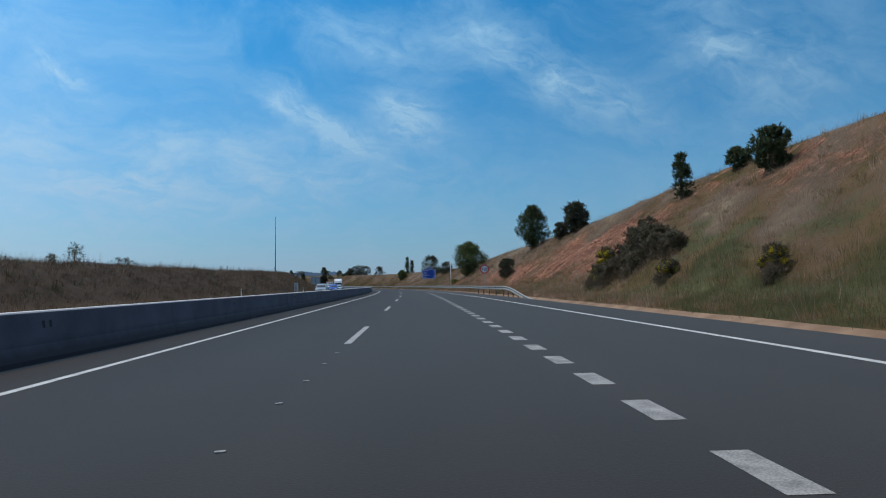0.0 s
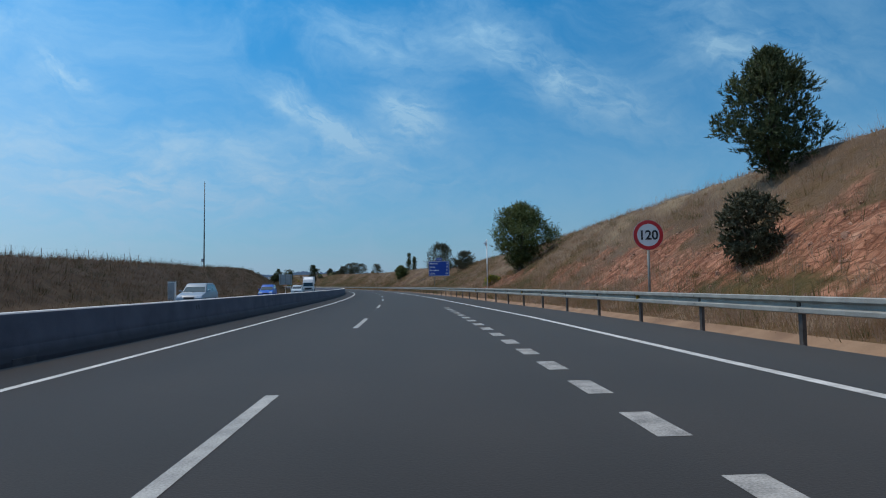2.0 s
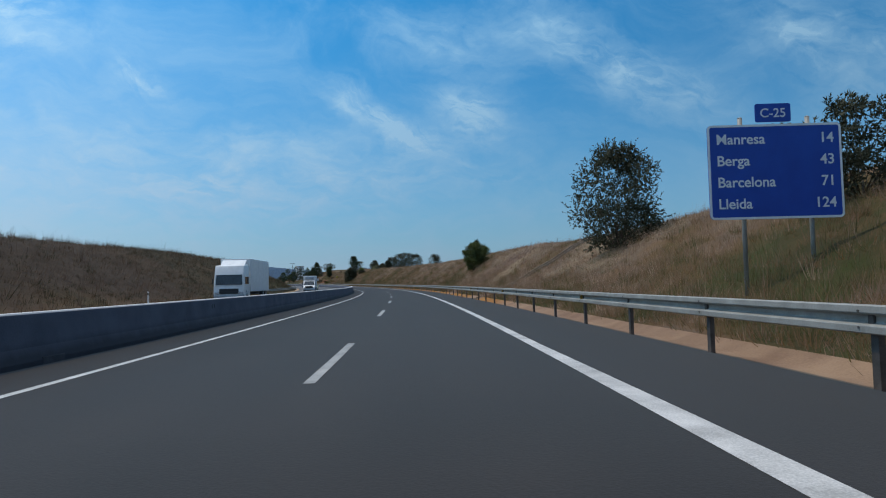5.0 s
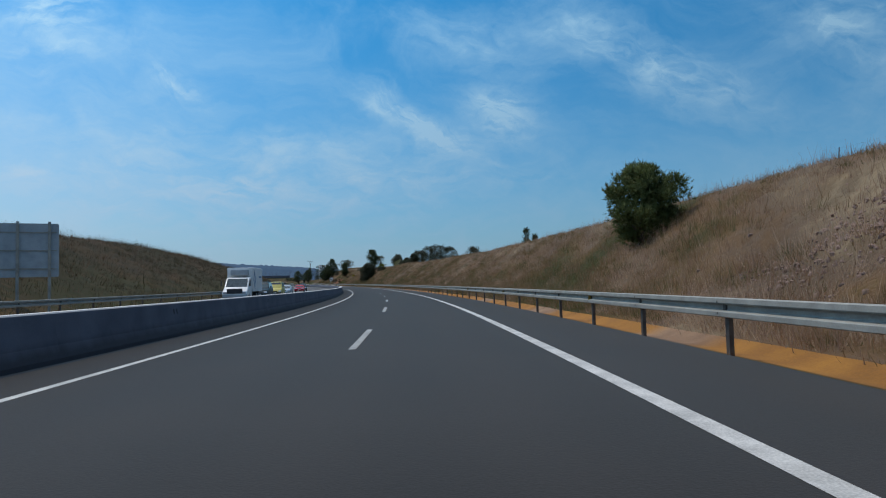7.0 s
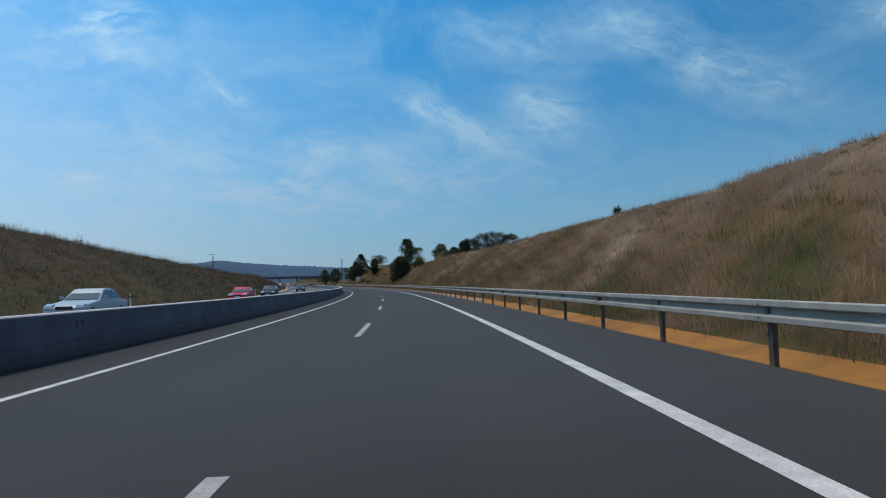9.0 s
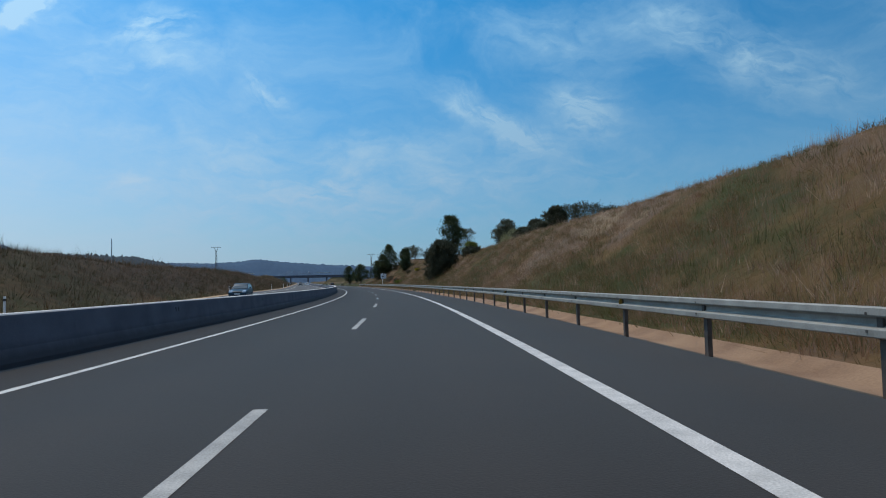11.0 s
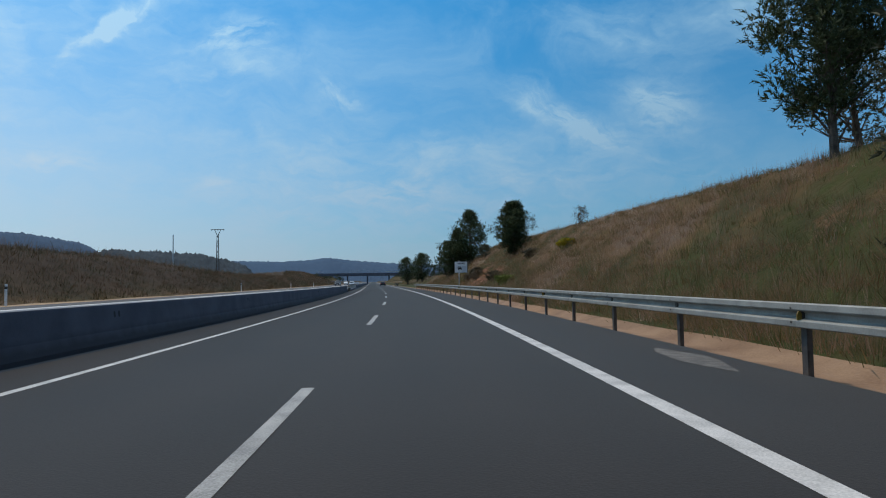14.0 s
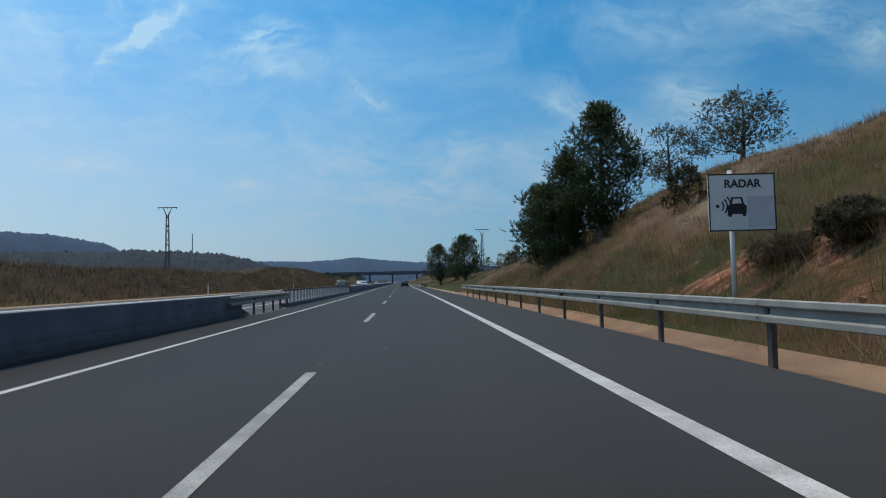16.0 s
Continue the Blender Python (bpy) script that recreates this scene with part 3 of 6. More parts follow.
def lay_of(s, o):
    """Direction across the ground at s, o (unit vectors)."""
    p, a, b = place(s, o, land(s, o)), place(s + 0.8, o, land(s + 0.8, o)), place(s, o + 0.8, land(s, o + 0.8))
    v = np.cross(b - p, a - p)
    return v / np.linalg.norm(v, axis=1, keepdims=True)


def as_mesh(bm, name, mat, smooth=False):
    bmesh.ops.recalc_face_normals(bm, faces=bm.faces)
    me = bpy.data.meshes.new(name)
    bm.to_mesh(me)
    bm.free()
    me.materials.append(mat)
    if smooth:
        me.polygons.foreach_set("use_smooth", [True] * len(me.polygons))
    return me


def part(name, shape, mat, parent, label="", smooth=False, at_=None):
    """Links one mesh under a thing or a part. shape: a bmesh or a ready mesh."""
    me = shape if isinstance(shape, bpy.types.Mesh) else as_mesh(shape, name, mat, smooth)
    ob = new(name, me)
    ob.parent = parent
    if at_ is not None:
        ob.matrix_basis = at_
    return tagged(ob, label) if label else ob


def thing(name, m, label, category, group="", kind=""):
    ob = new(name)
    ob.empty_display_size = 0.3
    ob.matrix_basis = m
    return tagged(ob, label, category, group, kind)


def box(sx, sy, sz, x=0, y=0, z=0, bevel=0.0, bm=None):
    """A box with its base centre at x, y, z."""
    b = bmesh.new()
    bmesh.ops.create_cube(b, size=1, matrix=Matrix.Translation((x, y, z + sz / 2)) @ Matrix.Diagonal((sx, sy, sz, 1)))
    if bevel:
        bmesh.ops.bevel(b, geom=b.edges[:], offset=bevel, segments=2, affect="EDGES", profile=0.6)
    if bm is None:
        return b
    return merge(bm, b)


def merge(a, b):
    me = bpy.data.meshes.new("tmp")
    b.to_mesh(me)
    a.from_mesh(me)
    b.free()
    bpy.data.meshes.remove(me)
    return a


def tube(p0, p1, r0, r1, sides=8, bm=None, caps=True):
    b = bmesh.new() if bm is None else bm
    p0, p1 = Vector(p0), Vector(p1)
    q = (p1 - p0).to_track_quat("Z", "Y").to_matrix()
    rings = []
    for p, r in ((p0, r0), (p1, r1)):
        rings.append([b.verts.new(p + q @ Vector((r * math.cos(a), r * math.sin(a), 0))) for a in [6.2832 * i / sides for i in range(sides)]])
    for i in range(sides):
        b.faces.new((rings[0][i], rings[0][(i + 1) % sides], rings[1][(i + 1) % sides], rings[1][i]))
    if caps:
        b.faces.new(rings[0][::-1]), b.faces.new(rings[1])
    return b


def plate(pts, thick, y0=0.0):
    """An upright plate facing -y, from an outline of (x, z)."""
    b = bmesh.new()
    f = b.faces.new([b.verts.new((x, y0, z)) for x, z in pts])
    r = bmesh.ops.extrude_face_region(b, geom=[f])
    bmesh.ops.translate(b, verts=[v for v in r["geom"] if isinstance(v, bmesh.types.BMVert)], vec=(0, thick, 0))
    return b


def rounded(w, h, r, cx=0, cz=0, n=5):
    pts = []
    for sx, sz, a0 in ((1, 1, 0), (-1, 1, 90), (-1, -1, 180), (1, -1, 270)):
        for i in range(n + 1):
            a = radians(a0 + 90 * i / n)
            pts.append((cx + sx * (w / 2 - r) + r * math.cos(a), cz + sz * (h / 2 - r) + r * math.sin(a)))
    return pts


def disc(r, cx=0, cz=0, n=40):
    return [(cx + r * math.cos(6.2832 * i / n), cz + r * math.sin(6.2832 * i / n)) for i in range(n)]


def ring(r1, r0, thick, y0, n=40):
    b = bmesh.new()
    vs = [[b.verts.new((r * math.cos(6.2832 * i / n), y, r * math.sin(6.2832 * i / n))) for i in range(n)] for r, y in ((r0, y0 + thick), (r0, y0), (r1, y0), (r1, y0 + thick))]
    for k in range(4):
        a, c = vs[k], vs[(k + 1) % 4]
        for i in range(n):
            b.faces.new((a[i], a[(i + 1) % n], c[(i + 1) % n], c[i]))
    return b


def lettering(text, height, mat, align="LEFT", heavy=0.0):
    """Flat raised letters as a mesh, standing upright and facing -y; the origin is on the base line."""
    cu = bpy.data.curves.new("letters", "FONT")
    cu.body, cu.size, cu.align_x, cu.extrude, cu.offset = text, height / 0.7, align, 0.002, heavy
    ob = bpy.data.objects.new("letters", cu)
    scene.collection.objects.link(ob)
    bpy.context.view_layer.update()
    me = bpy.data.meshes.new_from_object(ob.evaluated_get(bpy.context.evaluated_depsgraph_get()))
    bpy.data.objects.remove(ob)
    me.transform(pose(0, 0, 0, 90))
    me.materials.clear()
    me.materials.append(mat)
    return me


def strip(name, s, o0, o1, z, mat, thick=0.0):
    """A band along the road between two offsets (numbers or arrays)."""
    s = np.asarray(s, float)
    za, zb = (z + banked(s, np.asarray(o, float)) for o in (o0, o1))
    a, b = place(s, o0, za), place(s, o1, zb)
    n = len(s)
    if not thick:
        return mesh_of(name, np.concatenate([a, b]), [(i, n + i, n + i + 1, i + 1) for i in range(n - 1)], mat)
    dn = np.array((0, 0, -thick))
    v = np.concatenate([a + dn, a, b, b + dn])
    return mesh_of(name, v, [(k * n + i, (k + 1) * n + i, (k + 1) * n + i + 1, k * n + i + 1) for i in range(n - 1) for k in range(3)], mat)


# ---- ground ----
def sand_mask(s, o):
    r = rail_line(s)
    right = np.clip((o - r + 0.6) / 0.3, 0, 1) * np.clip((r + 1.35 + 0.2 * lumps(s, o, 7, 21) - o) / 0.3, 0, 1)
    left = np.clip((-o - 16.4) / 0.3, 0, 1) * np.clip((18.0 + 0.3 * lumps(s, o, 9, 22) + o) / 0.5, 0, 1)
    return np.maximum(right, left * 0.9)


def earth_mask(s, o):
    toe = rail_line(s) + 2.7
    h = (o - toe) * 0.72 / np.interp(s, CREST_S, CREST_Z)
    wide = 1.05 * np.exp(-((s - 61) / 16) ** 4) * np.clip((h - 0.08) / 0.15, 0, 1) * np.clip((0.92 - h) / 0.4, 0.30, 1)
    wide = np.maximum(wide, 0.95 * np.exp(-((s - 88) / 24) ** 4) * np.exp(-((h - 0.28) / 0.26) ** 2))
    wide = np.maximum(wide, 0.62 * np.exp(-((s - 30) / 22) ** 4) * np.clip((h - 0.46) / 0.2, 0, 1) * np.clip((1.15 - h) / 0.3, 0.3, 1))
    wide = np.maximum(wide, 0.62 * np.exp(-((s - 300) / 7) ** 2 - ((h - 0.8) / 0.14) ** 2))
    cut = np.exp(-((s - 527) / 15) ** 2 - ((h - 0.22) / 0.30) ** 2) * 0.95
    low = np.exp(-((s - 128) / 16) ** 2 - ((h - 0.25) / 0.25) ** 2) * 0.8
    return np.where(o > toe, np.clip(np.maximum.reduce([wide, cut, low]) * 0.75 + 0.42 * lumps(s + 0.5 * o, o * 0.6, 7, 31) + 0.30 * lumps(s, o, 2.4, 32), 0, 1), 0) * (np.abs(o) < 40)


def green_mask(s, o):
    toe = rail_line(s) + 2.7
    a = np.exp(-((s - 26) / 30) ** 2 - ((o - toe - 0.4) / 1.5) ** 2) * 1.3
    b = np.exp(-((s - 393) / 4.5) ** 2 - ((o - toe - 0.8) / 2.0) ** 2)
    c = np.exp(-((-o - 19.5) / 1.4) ** 2) * (0.15 + 0.4 * lumps(s, o, 30, 41)) * (s > 150)
    d = np.exp(-((s - 34) / 15) ** 2 - ((o - toe - 4.5) / 2.8) ** 2) * 0.95
    e = np.exp(-((s - 325) / 80) ** 4 - ((-o - 21) / 3) ** 2) * 0.45
    a, d = a * np.clip(0.62 + 1.5 * lumps(s, o, 3.5, 42) + 0.8 * lumps(s, o, 1.4, 43), 0, 1), d * np.clip(0.6 + 1.5 * lumps(s, o, 4.5, 44), 0, 1)
    return np.clip(np.maximum.reduce([a, b, c, d, e]), 0, 1)


def ochre_mask(s, o):
    return sand_mask(s, o) * (o > 0) * np.clip((s - 190) / 10, 0, 1) * np.clip((340 - s) / 12, 0, 1) * np.where(np.abs((s % 37) - 20) < 3.5, 0, 1)


g_s = np.concatenate([[-2500, -1200, -500, -220, -120, -60, -40], np.arange(-30, 38, 1.25), np.arange(38, 84, 0.4), np.arange(84, 700, 1.25), np.arange(700, 1300, 15.0), [1400, 1600, 1900, 2300]])
g_o = np.concatenate([[-3000, -1800, -1000, -600, -350, -200, -130, -95, -75, -62, -54, -48, -44, -41], np.arange(-38.5, -18.2, 0.75), np.arange(-18.2, -16.5, 0.3),
                      [-16.4, -12, -8, -5.3, 0, 4, 5.6], np.arange(6.0, 12.6, 0.3), np.arange(12.6, 29, 0.45), [30, 32, 35, 39, 45, 55, 70, 95, 130, 200, 350, 600, 1000, 1800, 3000]])
SS, OO = np.meshgrid(g_s, g_o, indexing="ij")
zz = land(SS, OO)
pp = place(np.clip(SS, -220, None), OO, zz)
back = np.minimum(SS + 220, 0)         # behind the start the land runs straight on
pp[..., 1] += back
ns, no = SS.shape
idx = np.arange(ns * no).reshape(ns, no)
quads = np.stack([idx[:-1, :-1], idx[:-1, 1:], idx[1:, 1:], idx[1:, :-1]], -1).reshape(-1, 4)
gm = mesh_of("ground", pp.reshape(-1, 3), quads, GROUND, True)
for key, fn in (("sand", sand_mask), ("earth", earth_mask), ("green", green_mask), ("ochre", ochre_mask), ("tone", grass_tone), ("bank_shade", lambda s, o: 0.9 * np.clip((-o - 18.4) / 1.0, 0, 1) * np.clip((70 + o) / 10, 0, 1) * (1 - green_mask(s, o)) * np.interp(s, (215, 245, 395, 420), (1, 0.6, 0.6, 1)))):
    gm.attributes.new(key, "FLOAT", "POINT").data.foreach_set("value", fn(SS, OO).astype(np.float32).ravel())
tagged(new("ground", gm), "dry grassy cutting slopes with bare reddish earth beside the motorway", "ground", kind="structure")

# ---- lined ditch beside the shoulder ----
d_s = np.arange(-30, 590, 1.0)
d_r = rail_line(d_s)
wob = 0.05 * lumps(d_s, 0 * d_s, 6, 71)
rows_ = [place(d_s, d_r - 0.30, -0.04), place(d_s, d_r - 0.14, -0.008), place(d_s, d_r + 0.35 + wob, -0.13), place(d_s, d_r + 0.82 + wob, -0.14), place(d_s, d_r + 1.17 + 2 * wob, 0.01 + 0.5 * wob), place(d_s, d_r + 1.30 + 3 * wob, -0.01)]
n_ = len(d_s)
LINING = material("ditch_lining", (0.175, 0.096, 0.050), (0.300, 0.185, 0.104), 0.9, 0, 0.9, 25, 0.3, 0.3)
lt = LINING.node_tree
la, lm = lt.nodes.new("ShaderNodeAttribute"), lt.nodes.new("ShaderNodeMix")
la.attribute_name = "ochre"
lm.data_type = "RGBA"
lr = next(n for n in lt.nodes if n.type == "VALTORGB")
lo = lt.nodes.new("ShaderNodeValToRGB")
lo.color_ramp.elements[0].position, lo.color_ramp.elements[1].position = 0.38, 0.62
lo.color_ramp.elements[0].color, lo.color_ramp.elements[1].color = (0.20, 0.080, 0.007, 1), (0.34, 0.145, 0.014, 1)
lt.links.new(lr.inputs[0].links[0].from_socket, lo.inputs[0])
lt.links.new(la.outputs["Fac"], lm.inputs[0]), lt.links.new(lr.outputs[0], lm.inputs[6]), lt.links.new(lo.outputs[0], lm.inputs[7])
lt.links.new(lm.outputs[2], lt.nodes["Principled BSDF"].inputs["Base Color"])
dm = mesh_of("ditch", np.concatenate(rows_), [(k * n_ + i, (k + 1) * n_ + i, (k + 1) * n_ + i + 1, k * n_ + i + 1) for i in range(n_ - 1) for k in range(5) if not (210.4 < d_s[i] < 212.8 or 453.8 < d_s[i] < 457.2)], LINING, True)
gap_ = np.zeros(len(d_s), bool)
for g0, g1 in ((210, 217.5), (234, 237.5), (248, 253), (266, 271)):
    gap_ |= (d_s > g0) & (d_s < g1)
och = np.clip((d_s - 196) / 6, 0, 1) * np.clip((338 - d_s) / 8, 0, 1) * ~gap_ + 0.35 * np.clip(lumps(d_s, 0 * d_s, 25, 73) * 2, 0, 1) * (d_s > 338)
dm.attributes.new("ochre", "FLOAT", "POINT").data.foreach_set("value", np.tile(np.clip(och, 0, 1), 6).astype(np.float32))
tagged(new("ditch", dm), "shallow ditch lined in tan and ochre concrete beside the shoulder", "ditch", kind="structure")

# ---- roads and their paint ----
r_s = np.concatenate([np.arange(-200, 700, 2.0), np.arange(700, 1900, 10.0)])
road = tagged(new("road", strip("road", r_s, -4.75, rail_line(r_s) - 0.12, 0.0, ASPHALT, 0.25)), "dark grey asphalt carriageway with white lane markings", "road", kind="structure")
off_ = np.concatenate([np.full(len(r_s), -4.75)] * 2 + [rail_line(r_s) - 0.12] * 2)
road.data.attributes.new("offset", "FLOAT", "POINT").data.foreach_set("value", off_.astype(np.float32))
road_2 = tagged(new("road_opposite", strip("road_opposite", r_s, -16.8, -5.75, 0.0, OLD_ASPHALT, 0.25)), "worn grey asphalt carriageway beyond the concrete barrier", "road", kind="structure")
median = tagged(new("median_strip", strip("median_strip", r_s, -5.75, -4.75, -0.012, OLD_ASPHALT, 0.2)), "narrow paved strip under the central barrier", "median", kind="structure")
line_s = np.concatenate([np.arange(-60, 760, 2.0), np.arange(760, 1500, 20.0)])
part("edge_marking", strip("edge_marking", line_s, -3.56, -3.42, 0.004, PAINT), PAINT, road, "solid white left edge line")
e_s = np.arange(-40, 171, 2.0)
part("edge_marking", strip("edge_marking", e_s, edge_line(e_s) - 0.08, edge_line(e_s) + 0.10, 0.004, PAINT), PAINT, road, "solid white edge line of the merging lane")
e_s = np.concatenate([np.arange(156, 760, 2.0), np.arange(760, 1500, 20.0)])
part("edge_marking", strip("edge_marking", e_s, 3.475, 3.70, 0.005, PAINT), PAINT, road, "broad solid white right edge line")
for k in range(-2, 42):
    e = 18.69 + 17 * k
    part("lane_dash", strip("lane_dash", np.linspace(e - 5.5, e, 4), -0.075, 0.075, 0.004, DASH_PAINT), DASH_PAINT, road)
for k in range(-8, 46):
    a = 5.04 + 2.006 * k
    part("merge_dash", strip("merge_dash", (a, a + 0.97), 3.45, 3.73, 0.004, WORN_PAINT), WORN_PAINT, road)
for o in (-7.0, -14.75):
    part("edge_marking", strip("edge_marking", line_s, o - 0.08, o + 0.08, 0.004, PAINT), PAINT, road_2)
for k in range(-2, 42):
    part("lane_dash", strip("lane_dash", np.linspace(4 + 17 * k, 9 + 17 * k, 4), -10.95, -10.78, 0.006, PAINT), PAINT, road_2)
# worn studs and crumbs of paint along the lane line
crumb = as_mesh(box(0.08, 0.05, 0.008, bevel=0.003), "paint_crumb", WORN_PAINT)
rr = random.Random(5)
for base in (4.3, 96, 122, 403, 530):
    for k in range(5):
        part("paint_crumb", crumb, WORN_PAINT, road, at_=spot(base + 1.7 * k + rr.uniform(-0.4, 0.4), rr.choice((0.0, 0.02, -0.03, 0.9 if base > 90 else 0)) , 0.003, rr.uniform(-30, 30)))
DUST = material("dusty_asphalt", (0.055, 0.050, 0.045), (0.17, 0.155, 0.135), 0.9, 0, 3.5, 40, 0.1, 0.5)
tagged(new("road_patch", strip("road_patch", np.linspace(461.2, 464.2, 6), np.array((5.35, 5.2, 5.1, 5.15, 5.2, 5.4)), np.array((5.4, 5.55, 5.7, 5.75, 5.6, 5.45)), 0.005, DUST)), "pale dusty patch on the paved shoulder", "road patch", kind="structure")


# ---- central barrier ----
def barrier_mesh(length, fall=1.0):
    """A concrete safety barrier with sloping faces; runs along y, its far end as high as fall."""
    prof = [(0.30, -0.05), (0.295, 0.07), (0.21, 0.30), (0.145, 0.838), (0.125, 0.868)]
    prof = prof + [(-x, z) for x, z in reversed(prof)]
    ys = (0.0, 0.02, length - 0.02, length)
    b = bmesh.new()
    rings = []
    for i, y in enumerate(ys):
        k = 0.965 if i in (0, 3) else 1.0
        low = 1 - (1 - fall) * y / length
        rings.append([b.verts.new((x * k, y, z if z < 0.05 else (z if z < 0.2 else z * (1 - (1 - k) * 0.3)) * low)) for x, z in prof])
    for a, c in zip(rings, rings[1:]):
        for i in range(len(prof) - 1):
            b.faces.new((a[i], a[i + 1], c[i + 1], c[i]))
    b.faces.new(rings[0][::-1]), b.faces.new(rings[-1])
    return b


def barrier_material():
    m = CONCRETE.copy()
    m.name = "stained_barrier_concrete"
    t = m.node_tree
    b, ramp = t.nodes["Principled BSDF"], next(n for n in t.nodes if n.type == "VALTORGB")
    tc = next(n for n in t.nodes if n.type == "TEX_COORD")
    sp, nz = t.nodes.new("ShaderNodeSeparateXYZ"), t.nodes.new("ShaderNodeTexNoise")
    mp = t.nodes.new("ShaderNodeMapping")
    mp.inputs["Scale"].default_value = (1, 0.9, 0.35)
    gi = t.nodes.new("ShaderNodeObjectInfo")
    sh = t.nodes.new("ShaderNodeVectorMath")
    sh.operation = "MULTIPLY_ADD"
    t.links.new(gi.outputs["Random"], sh.inputs[0])
    sh.inputs[1].default_value = (0, 60, 0)
    t.links.new(tc.outputs["Object"], sh.inputs[2])
    t.links.new(sh.outputs[0], mp.inputs[0])
    t.links.new(mp.outputs[0], nz.inputs["Vector"])
    nz.inputs["Scale"].default_value, nz.inputs["Detail"].default_value = 3.0, 6
    t.links.new(tc.outputs["Object"], sp.inputs[0])
    ma = t.nodes.new("ShaderNodeMath")          # splashed dirt plus the foot's shade painted in, ragged upper edge
    ma.operation = "MULTIPLY_ADD"
    t.links.new(nz.outputs[0], ma.inputs[0])
    ma.inputs[1].default_value = -0.22
    t.links.new(sp.outputs[2], ma.inputs[2])
    mr = t.nodes.new("ShaderNodeMapRange")
    mr.inputs[1].default_value, mr.inputs[2].default_value = 0.04, 0.30
    mr.inputs[3].default_value, mr.inputs[4].default_value = 0.9, 0.0
    t.links.new(ma.outputs[0], mr.inputs[0])
    mix = t.nodes.new("ShaderNodeMix")
    mix.data_type = "RGBA"
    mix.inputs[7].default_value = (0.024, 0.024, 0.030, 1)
    t.links.new(mr.outputs[0], mix.inputs[0]), t.links.new(ramp.outputs[0], mix.inputs[6])
    # the top is painted pale to stand for the sun on it
    top_sun = t.nodes.new("ShaderNodeMapRange")
    top_sun.inputs[1].default_value, top_sun.inputs[2].default_value = 0.838, 0.852
    t.links.new(sp.outputs[2], top_sun.inputs[0])
    top_mix = t.nodes.new("ShaderNodeMix")
    top_mix.data_type = "RGBA"
    top_mix.inputs[7].default_value = (0.60, 0.58, 0.55, 1)
    t.links.new(top_sun.outputs[0], top_mix.inputs[0]), t.links.new(mix.outputs[2], top_mix.inputs[6])
    t.links.new(top_mix.outputs[2], b.inputs["Base Color"])
    return m


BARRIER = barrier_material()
barrier = thing("central_barrier", spot(0, -5.25), "long grey concrete safety barrier with dirty, shade-darkened foot dividing the carriageways", "barrier", kind="structure")
inv = barrier.matrix_basis.inverted()
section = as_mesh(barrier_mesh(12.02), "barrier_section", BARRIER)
# raised dark plates paint in the shade inside slots and drain openings
hole = as_mesh(box(0.014, 0.08, 0.13, bevel=0.004), "lifting_slot", BLACK)
weep = as_mesh(box(0.02, 0.7, 0.13, bevel=0.006), "drain_opening", OPENING_DARK)


def chord(s, o, length, z=0.0, o2=None):
    """A pose at s, o whose y axis aims at the point length further on."""
    a, b = place(s, o, z), place(s + length, o if o2 is None else o2, z)
    d = Vector(b - a)
    return Matrix.Translation(Vector(a)) @ Euler((math.atan2(d.z, math.hypot(d.x, d.y)), 0, math.atan2(-d.x, d.y))).to_matrix().to_4x4()


for k in range(-14, 45):
    s = 11.4 - 6 + 12 * k
    if s > 540:
        break
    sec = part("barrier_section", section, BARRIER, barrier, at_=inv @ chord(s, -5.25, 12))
    if -8 < k:
        for d in (-0.07, 0.07):
            part("lifting_slot", hole, BLACK, sec, at_=pose(0.172, 6 + d * 1.6, 0.57, 0, -6))
        if k % 4 == 1:
            part("drain_opening", weep, OPENING_DARK, sec, at_=pose(0.292, 8.3, -0.02))
part("barrier_section", barrier_mesh(2.0), BARRIER, barrier, at_=inv @ chord(541.4, -5.25, 2.0))
part("barrier_end", barrier_mesh(3.4, 0.06), BARRIER, barrier, "tapered end of the barrier", at_=inv @ chord(543.41, -5.25, 3.4))


# ---- steel guardrails ----
def beam_mesh(length, lift=0.0):
    """A ribbed steel rail: two ridges towards the road (-x), rolled edges; runs along y."""
    prof = [(-0.030, 0.872), (-0.066, 0.868), (-0.082, 0.856), (-0.084, 0.788), (-0.076, 0.774), (0.000, 0.756), (0.012, 0.742), (0.012, 0.684), (0.000, 0.670),
            (-0.076, 0.652), (-0.084, 0.638), (-0.082, 0.570), (-0.066, 0.556), (-0.030, 0.552)]
    prof = prof + [(x + 0.006, z) for x, z in reversed(prof)]
    b = bmesh.new()
    rings = [[b.verts.new((x, y, z + lift)) for x, z in prof] for y in (-0.12, length * 0.5, length + 0.12)]
    n = len(prof)
    for a, c in zip(rings, rings[1:]):
        for i in range(n):
            b.faces.new((a[i], a[(i + 1) % n], c[(i + 1) % n], c[i]))
    b.faces.new(rings[0][::-1]), b.faces.new(rings[-1])
    return b


def post_mesh(h=0.80):
    """A C-shaped steel post."""
    b = box(0.008, 0.12, h + 0.4, 0.02, 0, -0.4)
    box(0.07, 0.008, h + 0.4, 0.055, -0.056, -0.4, bm=b)
    box(0.07, 0.008, h + 0.4, 0.055, 0.056, -0.4, bm=b)
    return b


BEAM = as_mesh(beam_mesh(3.96), "rail_beam", STEEL, False)
POST = as_mesh(post_mesh(), "post", POST_STEEL)
BRACKET = as_mesh(box(0.10, 0.09, 0.20, 0.03, 0, 0.60, 0.008), "bracket", POST_STEEL)
CAT = plate(((-0.045, -0.06), (0.045, -0.06), (0.045, 0.02), (0, 0.07), (-0.045, 0.02)), 0.012)
CAT = as_mesh(CAT, "reflector", YELLOW)
